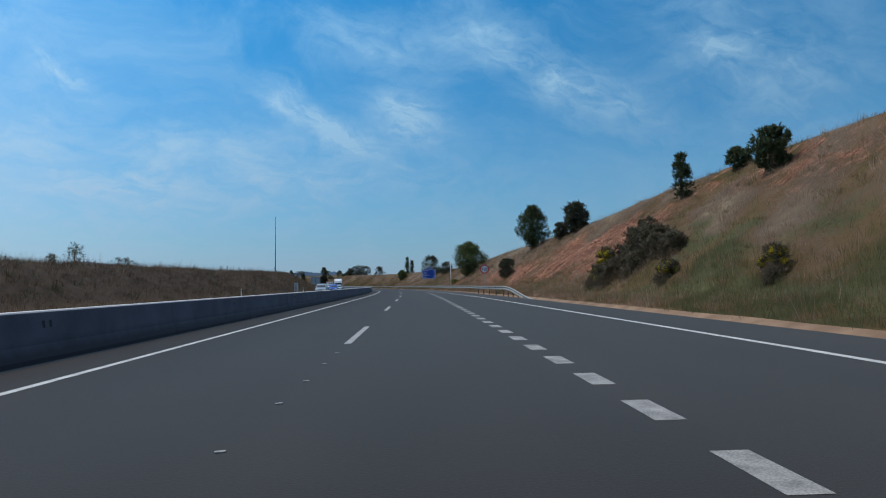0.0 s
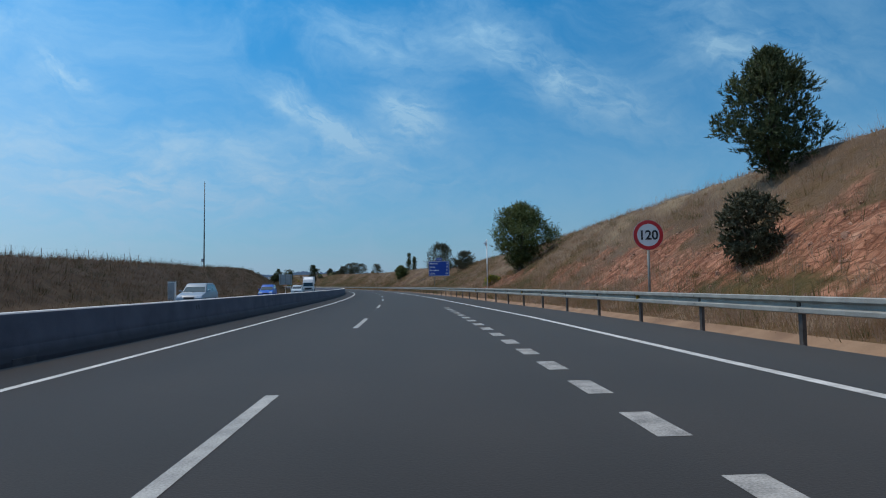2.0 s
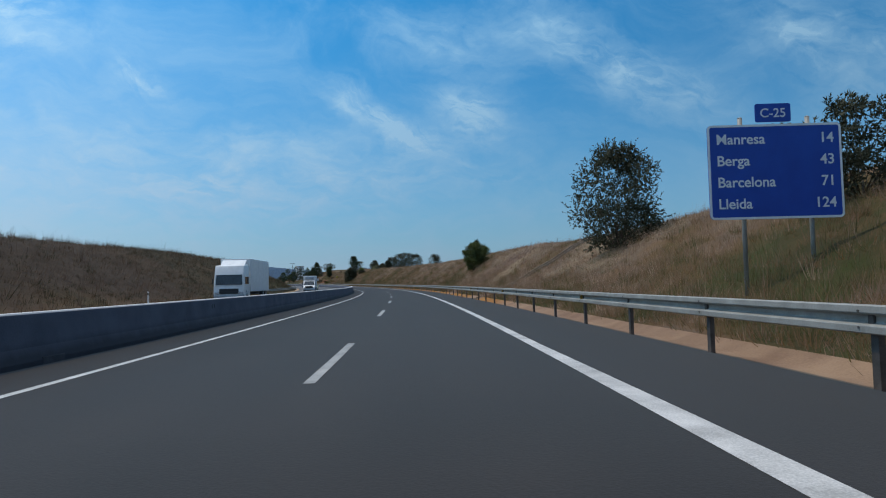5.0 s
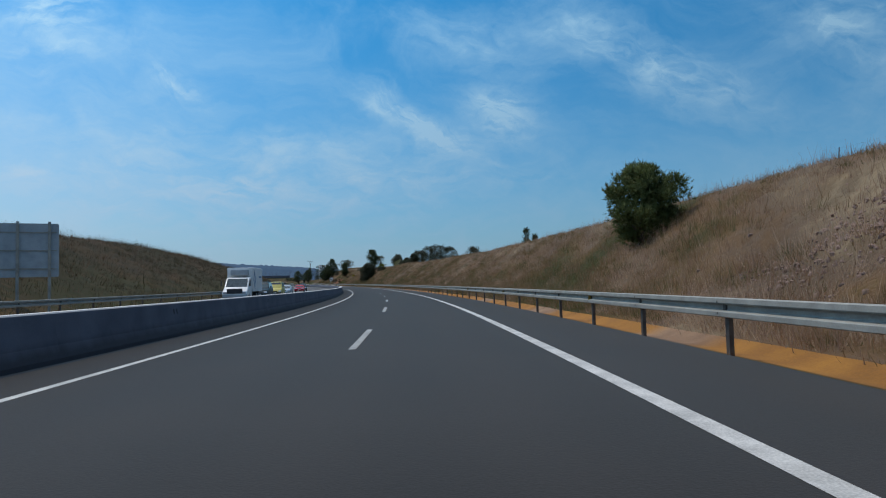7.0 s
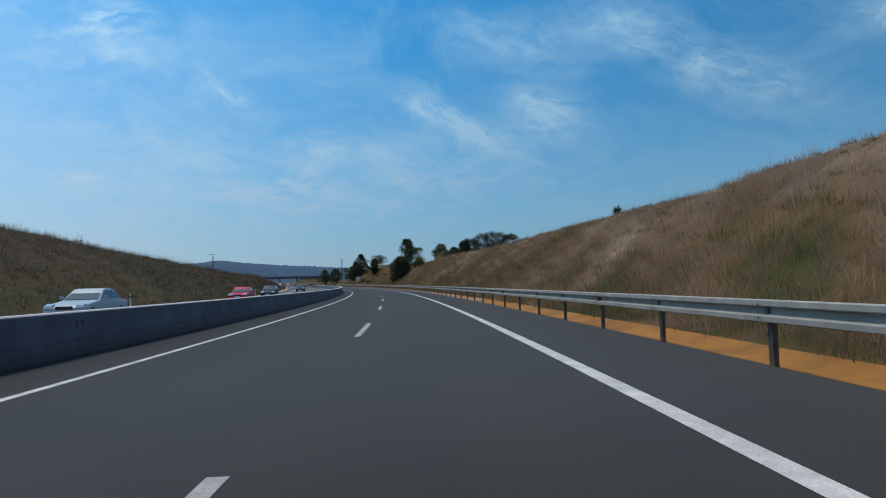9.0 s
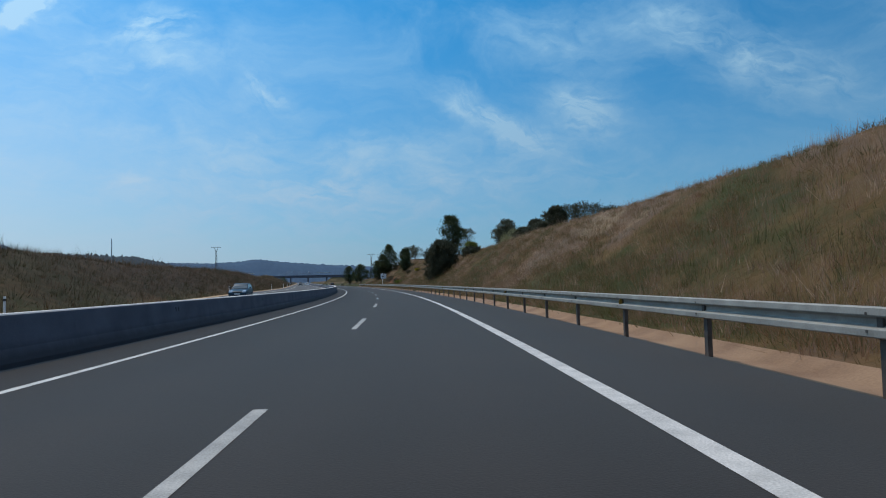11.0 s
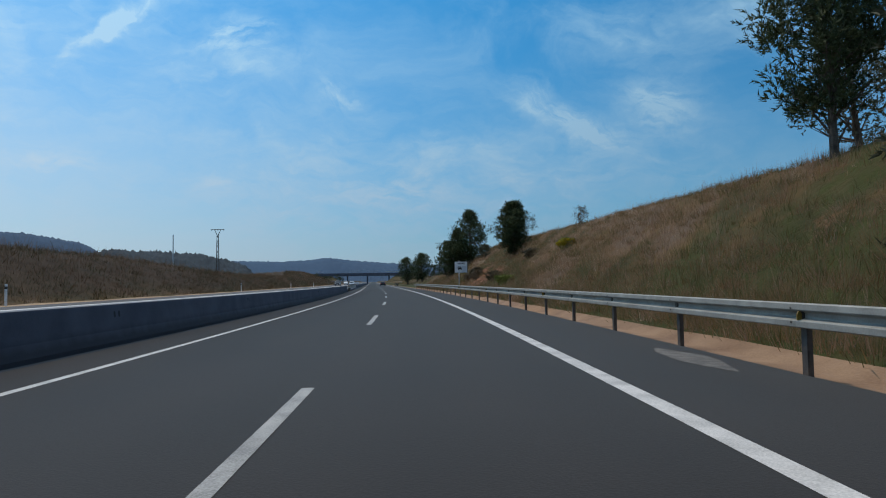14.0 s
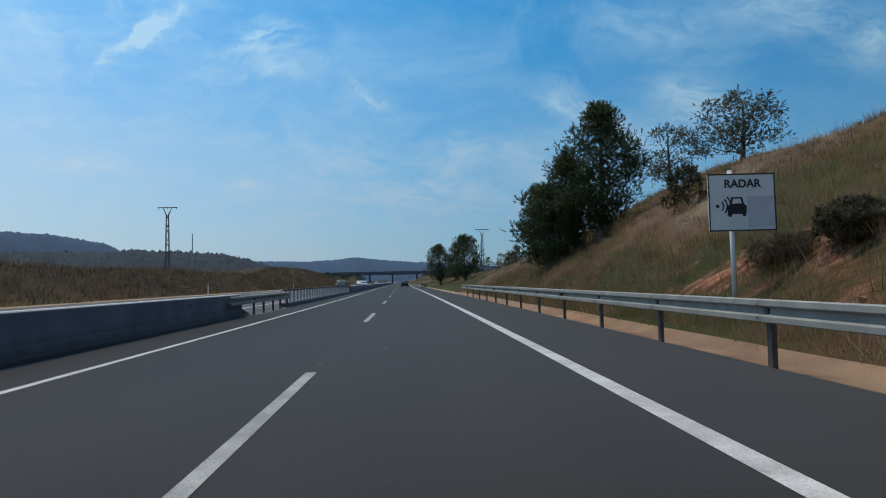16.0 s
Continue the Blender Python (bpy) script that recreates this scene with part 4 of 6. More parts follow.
BOLT = as_mesh(tube((-0.012, 0, 0), (0.004, 0, 0), 0.016, 0.013, 8), "bolt", POST_STEEL)


def guardrail(label, s0, n, line, side=1, cats=True, step=4.0, drop=0.0, bare=0):
    """A run of ribbed rail on posts; side 1 stands to the right of the traffic, -1 to the left."""
    g = thing("guardrail", spot(s0, float(line(s0))), label, "guardrail", kind="structure")
    gi = g.matrix_basis.inverted()
    flip = Matrix.Diagonal((side, 1, 1, 1)) if side > 0 else pose(0, 0, 0, 0, 0, 180)
    for i in range(n):
        s = s0 + step * i
        a = chord(s, float(line(s)), step, -drop, float(line(s + step)))
        m = a if side > 0 else a @ pose(0, step, 0) @ flip
        part("rail_beam", BEAM, STEEL, g, at_=gi @ m)
        if i < bare:
            continue
        part("post", POST, POST_STEEL, g, at_=gi @ (a if side > 0 else a @ flip))
        part("bracket", BRACKET, POST_STEEL, g, at_=gi @ (a if side > 0 else a @ flip))
        if cats:
            for z in (0.80, 0.62):
                part("bolt", BOLT, STEEL, g, at_=gi @ a @ pose(-0.082, 0.1, z))
        if cats and i % 4 == 2:
            part("reflector", CAT, YELLOW, g, at_=gi @ a @ pose(-0.06, -0.05, 0.712, 0, 0, 20))
    return g


rail = guardrail("galvanised ribbed steel guardrail on dark posts beside the shoulder", 58.2, 131, lambda s: rail_line(s) + 0.05, step=3.95)
# its ramped end, turned down into the ground
ramp_s = np.linspace(45.0, 58.2, 14)
ri = rail.matrix_basis.inverted()
b = bmesh.new()
prof = [(-0.02, 0.872), (-0.08, 0.83), (-0.08, 0.785), (-0.005, 0.735), (-0.005, 0.69), (-0.08, 0.64), (-0.08, 0.59), (-0.02, 0.552)]
prof = prof + [(x + 0.008, z) for x, z in reversed(prof)]
rings = []
for s in ramp_s:
    k = min(1.0, (s - 45.0) / 12.9)
    dz = -0.93 * (1 - (3 * k * k - 2 * k ** 3))
    base = spot(float(s), float(rail_line(s)) + 0.05 + 0.25 * (1 - k))
    rings.append([b.verts.new(ri @ base @ Vector((x, 0, z + dz))) for x, z in prof])
for a, c in zip(rings, rings[1:]):
    for i in range(len(prof)):
        b.faces.new((a[i], a[(i + 1) % len(prof)], c[(i + 1) % len(prof)], c[i]))
b.faces.new(rings[-1])
part("ramped_end", b, STEEL, rail, "rail end ramped down into the ground")
for s, h in ((49.5, 0.04), (51.8, 0.24), (54.1, 0.46), (56.3, 0.66)):
    part("post", as_mesh(post_mesh(h), "post", POST_STEEL), POST_STEEL, rail, at_=ri @ spot(s, float(rail_line(s)) + 0.1))
guardrail("galvanised steel guardrail beyond the opposite carriageway", 246.0, 17, lambda s: -17.15 + 0 * s, -1, False)
gap_rail = guardrail("short dark steel guardrail lapping the central barrier's tapered end", 543.3, 3, lambda s: -4.97 + 0 * s, -1, False, 4.0, 0.07, 1)
for s in (549.2, 553.1, 555.1):
    part("post", POST, POST_STEEL, gap_rail, at_=gap_rail.matrix_basis.inverted() @ spot(s, -4.97, -0.07, 180))
guardrail("low steel guardrail on the verge past the gap", 640.0, 9, lambda s: np.interp(s, (640, 652), (4.6, 6.1)), 1, False)

# removable steel fence in the central gap
fence = thing("median_gate", spot(555.4, -5.25), "grey steel gate fence of upright bars closing the median gap", "fence", kind="structure")
fi = fence.matrix_basis.inverted()
bar = as_mesh(box(0.10, 0.16, 0.66, 0, 0, 0.22, 0.01), "upright_bar", PALE_CONCRETE)
topr = as_mesh(box(0.14, 4.05, 0.09, 0, 2, 0.86, 0.02), "top_rail", POST_STEEL)
foot = as_mesh(box(0.5, 4.05, 0.26, 0, 2, -0.04, 0.05), "foot_beam", CONCRETE)
for i in range(11):
    m = fi @ chord(555.4 + 4 * i, -5.25, 4)
    part("top_rail", topr, POST_STEEL, fence, at_=m)
    part("foot_beam", foot, CONCRETE, fence, at_=m)
    for j in range(3):
        part("upright_bar", bar, PALE_CONCRETE, fence, at_=m @ pose(0, 0.6 + 1.33 * j, 0))
far_barrier = thing("central_barrier", spot(599.6, -5.25), "grey concrete safety barrier going on past the median gap", "barrier", kind="structure")
fi = far_barrier.matrix_basis.inverted()
for i in range(30):
    part("barrier_section", section, BARRIER, far_barrier, at_=fi @ chord(599.6 + 12 * i, -5.25, 12))

# ---- drain chute down the cutting ----
DITCH_CONCRETE = material("weathered_ditch_concrete", (0.165, 0.125, 0.088), (0.30, 0.24, 0.175), 0.92, 0, 1.6, 40, 0.3, 0.35)
chute = thing("drain_chute", spot(214.5, 8.6), "concrete drainage chute running down the cutting into an open pit", "drain", kind="structure")
ci = chute.matrix_basis.inverted()
for i in range(5):
    o0, o1 = 8.7 + 1.75 * i, 8.7 + 1.75 * (i + 1) - 0.012
    s0, s1 = 212.2 + 0.25 * (o0 - 8.7), 212.2 + 0.25 * (o1 - 8.7)
    h0, h1 = float(land(s0, o0)) - 0.05, float(land(s1, o1)) - 0.05
    p0, p1 = Vector(place(s0, o0, h0)), Vector(place(s1, o1, h1))
    run = (p1 - p0).length
    sect = box(run, 0.70, 0.08, run / 2, 0, -0.06, 0.01)
    box(run, 0.10, 0.34, run / 2, -0.38, -0.06, 0.015, bm=sect)
    box(run, 0.10, 0.34, run / 2, 0.38, -0.06, 0.015, bm=sect)
    d = (p1 - p0).normalized()
    m = Matrix.Translation(p0) @ Euler((0, -math.asin(d.z), math.atan2(d.y, d.x))).to_matrix().to_4x4()
    part("chute_section", sect, DITCH_CONCRETE, chute, at_=ci @ m)
# the ditch drops into an open pit at its foot
rp_ = float(rail_line(212))
for s0, s1 in ((210.9, 213.1),):
    part("pit_floor", box(1.75, s1 - s0 + 0.1, 0.06, 0.70, 0, -0.26, 0.01), DITCH_CONCRETE, chute, at_=ci @ spot((s0 + s1) / 2, rp_, 0))
    for s in (s0 - 0.02, s1 + 0.02):
        part("pit_wall", box(1.62, 0.12, 0.26, 0.72, 0, -0.36, 0.015), DITCH_CONCRETE, chute, at_=ci @ spot(s, rp_, 0, 14 if s < 212 else -10))
    part("pit_wall", box(0.10, s1 - s0, 0.32, 0, 0, -0.36, 0.015), DITCH_CONCRETE, chute, at_=ci @ spot((s0 + s1) / 2, rp_ - 0.17, 0))
inlet = thing("drain_inlet", spot(456, 7.0, -0.1), "open drain pit sunk in the roadside ditch", "drain", kind="structure")
ii = inlet.matrix_basis.inverted()
rp_ = float(rail_line(456))
part("pit_floor", box(1.75, 3.3, 0.06, 0.70, 0, -0.28, 0.01), DITCH_CONCRETE, inlet, at_=ii @ spot(456, rp_))
for s, a in ((454.35, 16), (457.65, -12)):
    part("pit_wall", box(1.62, 0.12, 0.24, 0.72, 0, -0.34, 0.015), DITCH_CONCRETE, inlet, at_=ii @ spot(s, rp_, 0, a))
part("pit_wall", box(0.10, 3.2, 0.34, 0, 0, -0.36, 0.015), DITCH_CONCRETE, inlet, at_=ii @ spot(456, rp_ - 0.17, 0))
part("fallen_slab", box(0.30, 1.9, 0.07, 0, 0, 0, 0.012), DITCH_CONCRETE, inlet, "broken slab tipped on the ditch's edge", at_=ii @ spot(458.8, rp_ + 0.35, 0.0, 6, 14))


# ---- signs and posts ----
def sign_post(parent, x, h, r=0.045, y=0.06, mat=STEEL):
    part("post", tube((x, y, -0.5), (x, y, h), r, r, 12), mat, parent, smooth=True)
    part("post_cap", tube((x, y, h), (x, y, h + 0.02), r * 1.1, r * 0.6, 12), mat, parent)


gz = lambda s, o: float(land(s, o))
m = spot(88.2, 11.28, gz(88.2, 11.28), -3)
lim = thing("speed_limit_sign", m, "round white speed limit sign with red rim on a steel post", "road sign")
top = 3.04 - gz(88.2, 11.28)
sign_post(lim, 0, top + 0.45, 0.055)
fc = part("sign_face", plate(disc(0.60, 0, 0), 0.02), WHITE, lim, "white round face", at_=pose(0, -0.01, top))
part("red_rim", ring(0.60, 0.455, 0.006, -0.008), RED, fc, "broad red rim")
part("numerals", lettering("120", 0.37, SIGN_BLACK, "CENTER", 0.012), SIGN_BLACK, fc, "black figures 120", at_=pose(0, -0.012, -0.18))
part("sign_rim_back", ring(0.61, 0.58, 0.03, 0.0), SIGN_BACK, fc)

bs, bo = 175.0, 11.05
zb = gz(bs, bo)
dest = thing("direction_sign", spot(bs, bo, zb, -4), "blue motorway distance sign with white place names on two posts", "road sign")
zl = 2.72 - zb
for x in (-0.85, 0.95):
    sign_post(dest, x, zl + 2.75, 0.06, 0.10)
panel = part("sign_panel", plate(rounded(3.55, 2.55, 0.12, 0, zl + 1.275), 0.035), BLUE, dest, "blue panel")
b = plate(rounded(3.55, 2.55, 0.12, 0, zl + 1.275), 0.004, -0.004)
bmesh.ops.inset_individual(b, faces=[f for f in b.faces if abs(f.normal.y) > 0.9 and f.calc_center_median().y < -0.002], thickness=0.06)
bmesh.ops.delete(b, geom=[f for f in b.faces if f.calc_area() > 5], context="FACES")
part("white_border", b, WHITE, panel, "white border line")
for i, (town, km) in enumerate((("Manresa", "14"), ("Berga", "43"), ("Barcelona", "71"), ("Lleida", "124"))):
    z = zl + 2.03 - 0.58 * i
    part("lettering", lettering(town, 0.27, WHITE, "LEFT", 0.006), WHITE, panel, at_=pose(-1.55, -0.006, z))
    part("lettering", lettering(km, 0.27, WHITE, "RIGHT", 0.006), WHITE, panel, at_=pose(1.58, -0.006, z))
tag = part("road_number_plate", plate(rounded(0.95, 0.50, 0.06, 0, zl + 2.86), 0.03), BLUE, dest, "small blue plate over the panel")
part("lettering", lettering("C-25", 0.24, WHITE, "CENTER", 0.004), WHITE, tag, at_=pose(0, -0.006, zl + 2.74))

rs, ro = 535.2, 9.55
zb = gz(rs, ro)
radar = thing("radar_sign", spot(rs, ro, zb, -4), "white radar warning sign with black border on a round post", "road sign")
zl = 2.27 - zb
sign_post(radar, -0.24, zl + 1.50, 0.06, 0.09, WHITE)
rp = part("sign_panel", plate(rounded(1.64, 1.42, 0.05, 0, zl + 0.71), 0.03), WHITE, radar, "white panel")
b = bmesh.new()
for w, h, x, z in ((1.64, 0.035, 0, 0.0175), (1.64, 0.035, 0, 1.4025), (0.035, 1.37, -0.8025, 0.71), (0.035, 1.37, 0.8025, 0.71)):
    merge(b, plate([(x - w / 2, zl + z - h / 2), (x + w / 2, zl + z - h / 2), (x + w / 2, zl + z + h / 2), (x - w / 2, zl + z + h / 2)], 0.003, -0.003))
part("black_border", b, SIGN_BLACK, rp, "black border line")
part("lettering", lettering("RADAR", 0.19, SIGN_BLACK, "CENTER", 0.008), SIGN_BLACK, rp, "black word RADAR", at_=pose(0.02, -0.005, zl + 1.08))
b = plate([(-0.36, zl + 0.42), (0.10, zl + 0.42), (0.11, zl + 0.62), (0.05, zl + 0.66), (0.0, zl + 0.84), (-0.26, zl + 0.84), (-0.31, zl + 0.66), (-0.37, zl + 0.62)], 0.003, -0.003)
merge(b, plate([(-0.34, zl + 0.36), (-0.26, zl + 0.36), (-0.26, zl + 0.43), (-0.34, zl + 0.43)], 0.003, -0.003))
merge(b, plate([(0.0, zl + 0.36), (0.08, zl + 0.36), (0.08, zl + 0.43), (0.0, zl + 0.43)], 0.003, -0.003))
part("car_symbol", b, SIGN_BLACK, rp, "black car symbol")
part("symbol_window", plate([(-0.25, zl + 0.68), (-0.01, zl + 0.68), (-0.045, zl + 0.80), (-0.215, zl + 0.80)], 0.002, -0.005), WHITE, rp)
for k, rad in enumerate((0.18, 0.27, 0.36)):
    pts = [(-0.62 + rad * math.cos(a), zl + 0.62 + rad * math.sin(a)) for a in [radians(-42 + 84 * i / 10) for i in range(11)]]
    pts += [(-0.62 + (rad - 0.035) * math.cos(a), zl + 0.62 + (rad - 0.035) * math.sin(a)) for a in [radians(42 - 84 * i / 10) for i in range(11)]]
    part("radar_wave", plate(pts, 0.003, -0.003), SIGN_BLACK, rp)
part("radar_dot", plate(disc(0.045, -0.60, zl + 0.62, 16), 0.003, -0.003), SIGN_BLACK, rp)
part("cover_patch", plate([(0.13, zl + 0.10), (0.77, zl + 0.10), (0.77, zl + 0.86), (0.13, zl + 0.86)], 0.003, -0.003), material("faded_patch", (0.52, 0.54, 0.57), (0.62, 0.64, 0.67), 0.5, 0, 3, 30, 0), rp, "greyer pasted patch")

sb = thing("sign_seen_from_behind", spot(259, -19.9, gz(259, -19.9), 180 + 22), "grey back of a large road sign on three steel posts", "road sign")
zb = gz(259, -19.9)
pan = part("sign_panel", plate(rounded(3.9, 2.95, 0.1, 0, 3.55 - zb), 0.04), SIGN_BACK, sb, "bare metal back")
for x in (-1.5, 0.0, 1.5):
    part("post", box(0.14, 0.14, 5.12 - zb + 1.0, x, 0.12, -1.0, 0.01), STEEL, sb)
for z in (2.5, 3.5, 4.5):
    part("stiffener", box(3.7, 0.05, 0.06, 0, 0.066, z - zb), STEEL, pan)

# delineator posts on the far verge
dl = thing("delineator_post", spot(73, -17.45, gz(73, -17.45)), "white plastic delineator post with dark band on the verge", "road post", "delineators along the verge")
part("post_body", box(0.10, 0.08, 1.12, 0, 0, -0.1, 0.02), WHITE, dl)
part("dark_band", box(0.106, 0.086, 0.14, 0, 0, 0.78, 0.02), SIGN_BLACK, dl)
part("reflector", box(0.05, 0.012, 0.10, 0, 0.043, 0.80, 0.003), YELLOW, dl)
for s in (23, 123, 207, 334, 385, 435, 485, 535.5, 584, 634):
    copy_thing(dl, spot(s, -17.45, gz(s, -17.45)))
cab = thing("roadside_cabinet", spot(123, -18.7, gz(123, -18.7)), "tall pale grey roadside cabinet on the far verge", "cabinet")
part("plinth", box(0.72, 0.55, 0.25, 0, 0, -0.15, 0.02), PALE_CONCRETE, cab, "concrete plinth")
part("body", box(0.62, 0.45, 1.72, 0, 0, 0.10, 0.02), WHITE, cab)
part("door", box(0.54, 0.02, 1.55, 0, -0.23, 0.18, 0.006), SIGN_BACK, cab, "grey door")
part("lid", box(0.70, 0.53, 0.06, 0, 0, 1.82, 0.015), STEEL, cab)

mast = thing("tall_mast", spot(185, -29.9, gz(185, -29.9)), "tall thin dark mast with a small box on the bank", "mast")
part("pole", tube((0, 0, -0.6), (0.12, 0, 15.4), 0.13, 0.06, 12), POST_STEEL, mast, smooth=True)
part("box", box(0.35, 0.3, 0.55, -0.25, 0, 1.2, 0.02), SIGN_BACK, mast)
part("tip", tube((0.12, 0, 15.4), (0.12, 0, 15.75), 0.03, 0.02, 8), POST_STEEL, mast)
part("arm", tube((0.12, 0, 15.2), (0.45, 0, 15.45), 0.03, 0.02, 8), POST_STEEL, mast)

z0 = gz(126.4, 10.25)
pl = thing("sensor_pole", spot(126.4, 10.25, z0), "slim pale pole with solar panel and sensor box at its top", "pole")
part("pole", tube((0, 0, -0.3), (0.02, 0, 5.55 - z0), 0.06, 0.045, 14), WHITE, pl, smooth=True)
part("base_plate", box(0.3, 0.3, 0.04, 0, 0, 0.0, 0.01), PALE_CONCRETE, pl)
part("solar_panel", box(0.40, 0.45, 0.03, 0, 0, 0, 0.006), SIGN_BACK, pl, at_=pose(-0.14, 0, 5.30 - z0, 0, -50))
part("sensor_box", box(0.18, 0.16, 0.3, 0, 0, 0, 0.02), WHITE, pl, at_=pose(-0.10, -0.05, 4.95 - z0))


def pylon(s, o, h):
    """A lattice power pylon with a Y-shaped head."""
    p = thing("power_pylon", spot(s, o, gz(s, o) if abs(o) < 60 else 0.0), "slender steel lattice power pylon with a forked head", "pylon")
    def leg(z):
        return 0.30 * (1 - z / h) + 0.17
    steps = [h * 0.88 * i / 9 for i in range(10)]
    for sx, sy in ((1, 1), (1, -1), (-1, -1), (-1, 1)):
        part("corner_leg", tube((sx * leg(-1), sy * leg(-1), -1), (sx * leg(steps[-1]), sy * leg(steps[-1]), steps[-1]), 0.07, 0.06, 5), POST_STEEL, p)
    for fx in range(4):
        a = (((1, 1), (1, -1)), ((1, -1), (-1, -1)), ((-1, -1), (-1, 1)), ((-1, 1), (1, 1)))[fx]
        b = bmesh.new()
        for i, (z0_, z1_) in enumerate(zip(steps, steps[1:])):
            u, v = (a[0], a[1]) if i % 2 else (a[1], a[0])
            tube((u[0] * leg(z0_), u[1] * leg(z0_), z0_), (v[0] * leg(z1_), v[1] * leg(z1_), z1_), 0.045, 0.045, 4, b)
        part("bracing", b, POST_STEEL, p)
    for sx in (-1, 1):
        b = tube((sx * 0.16, 0.14, h * 0.87), (sx * 0.95, 0, h * 0.985), 0.10, 0.06, 5)
        tube((sx * 0.16, -0.14, h * 0.87), (sx * 0.95, 0, h * 0.985), 0.10, 0.06, 5, b)
        part("fork_arm", b, POST_STEEL, p)
    part("cross_arm", tube((-2.1, 0, h * 0.985), (2.1, 0, h * 0.985), 0.10, 0.10, 5), POST_STEEL, p)
    for x in (-1.9, 0, 1.9):
        part("insulator", tube((x, 0, h * 0.985), (x, 0, h * 0.985 - 0.5), 0.06, 0.05, 6), SIGN_BACK, p)


pylon(668, -50.2, 15.5)
pylon(721, 26, 14.8)


# ---- plants ----
def leaves(rng, centres, radius, per, length, width, up=0.5, spray=0.6):
    """Narrow leaf triangles round puff centres, pointing out of each puff."""
    n = len(centres)
    c = np.repeat(centres, per, 0)
    r = np.repeat(radius, per)
    d = rng.normal(size=(n * per, 3))
    d /= np.linalg.norm(d, axis=1, keepdims=True)
    pos = c + d * (r * rng.uniform(0.25, 1.0, n * per) ** 0.6)[:, None] * np.array((1, 1, 0.75))
    ax = d + rng.normal(size=d.shape) * spray + np.array((0, 0, up))
    ax /= np.linalg.norm(ax, axis=1, keepdims=True)
    sd = np.cross(ax, rng.normal(size=d.shape))
    sd /= np.linalg.norm(sd, axis=1, keepdims=True) + 1e-6
    L = (length * rng.uniform(0.6, 1.4, n * per))[:, None]
    W = (width * rng.uniform(0.7, 1.3, n * per))[:, None]
    return np.stack([pos - sd * W, pos + sd * W, pos + ax * L], 1), d


def sprays(rng, centres, radius, per, length, width, up=0.5, shoot=0.45, each=12):
    """Leafy shoots growing out of each puff, with narrow leaves along them: triangles, ways out and tones."""
    k = max(2, per // each)
    n = len(centres) * k
    c, r = np.repeat(centres, k, 0), np.repeat(radius, k)
    d = rng.normal(size=(n, 3))
    d /= np.linalg.norm(d, axis=1, keepdims=True)
    root = c + d * (r * rng.uniform(0.1, 0.85, n))[:, None] * np.array((1, 1, 0.8))
    ax = 0.8 * d + 0.3 * rng.normal(size=d.shape) + np.array((0, 0, up))
    ax /= np.linalg.norm(ax, axis=1, keepdims=True)
    run = shoot * rng.uniform(0.6, 1.35, n)
    shade = 0.55 * rng.rand(n) + 0.25 * np.repeat(rng.rand(len(centres)), k)
    m = n * each
    root, ax, run, d, shade = (np.repeat(a, each, 0) for a in (root, ax, run, d, shade))
    pos = root + ax * (run * rng.uniform(0.0, 1.0, m))[:, None]
    side = np.cross(ax, rng.normal(size=ax.shape))
    side /= np.linalg.norm(side, axis=1, keepdims=True) + 1e-6
    way = ax + side * rng.uniform(0.3, 1.3, m)[:, None]
    way /= np.linalg.norm(way, axis=1, keepdims=True)
    flat = np.cross(way, rng.normal(size=ax.shape))
    flat /= np.linalg.norm(flat, axis=1, keepdims=True) + 1e-6
    L = (length * rng.uniform(0.6, 1.4, m))[:, None]
    W = (width * rng.uniform(0.7, 1.3, m))[:, None]
    return np.stack([pos - flat * W, pos + flat * W, pos + way * L], 1), d, shade + 0.2 * rng.rand(m)


SHAPES = {  # crown start, width by height, puffs, bare stem, limb angle
    "pine": (0.10, ((0.1, 0.2), (0.25, 0.6), (0.45, 0.98), (0.65, 0.95), (0.85, 0.62), (1.0, 0.15))),
    "tall": (0.06, ((0.06, 0.5), (0.25, 0.8), (0.5, 0.75), (0.75, 0.7), (0.9, 0.45), (1.0, 0.12))),
    "umbrella": (0.42, ((0.42, 0.55), (0.55, 0.95), (0.75, 1.0), (0.9, 0.7), (1.0, 0.25))),
    "olive": (0.20, ((0.2, 0.5), (0.42, 0.95), (0.7, 1.0), (0.88, 0.75), (1.0, 0.3))),
    "bush": (0.02, ((0.0, 0.8), (0.3, 1.0), (0.6, 1.0), (0.85, 0.75), (1.0, 0.4))),
    "round": (0.10, ((0.1, 0.45), (0.3, 0.85), (0.55, 1.0), (0.8, 0.82), (1.0, 0.35))),
    "upright": (0.04, ((0.04, 0.5), (0.2, 0.85), (0.5, 1.0), (0.8, 0.85), (1.0, 0.4))),
    "high": (0.22, ((0.22, 0.35), (0.34, 0.8), (0.52, 1.0), (0.78, 0.8), (1.0, 0.3))),
    "cypress": (0.04, ((0.0, 0.6), (0.25, 1.0), (0.6, 0.75), (0.85, 0.4), (1.0, 0.06))),
}


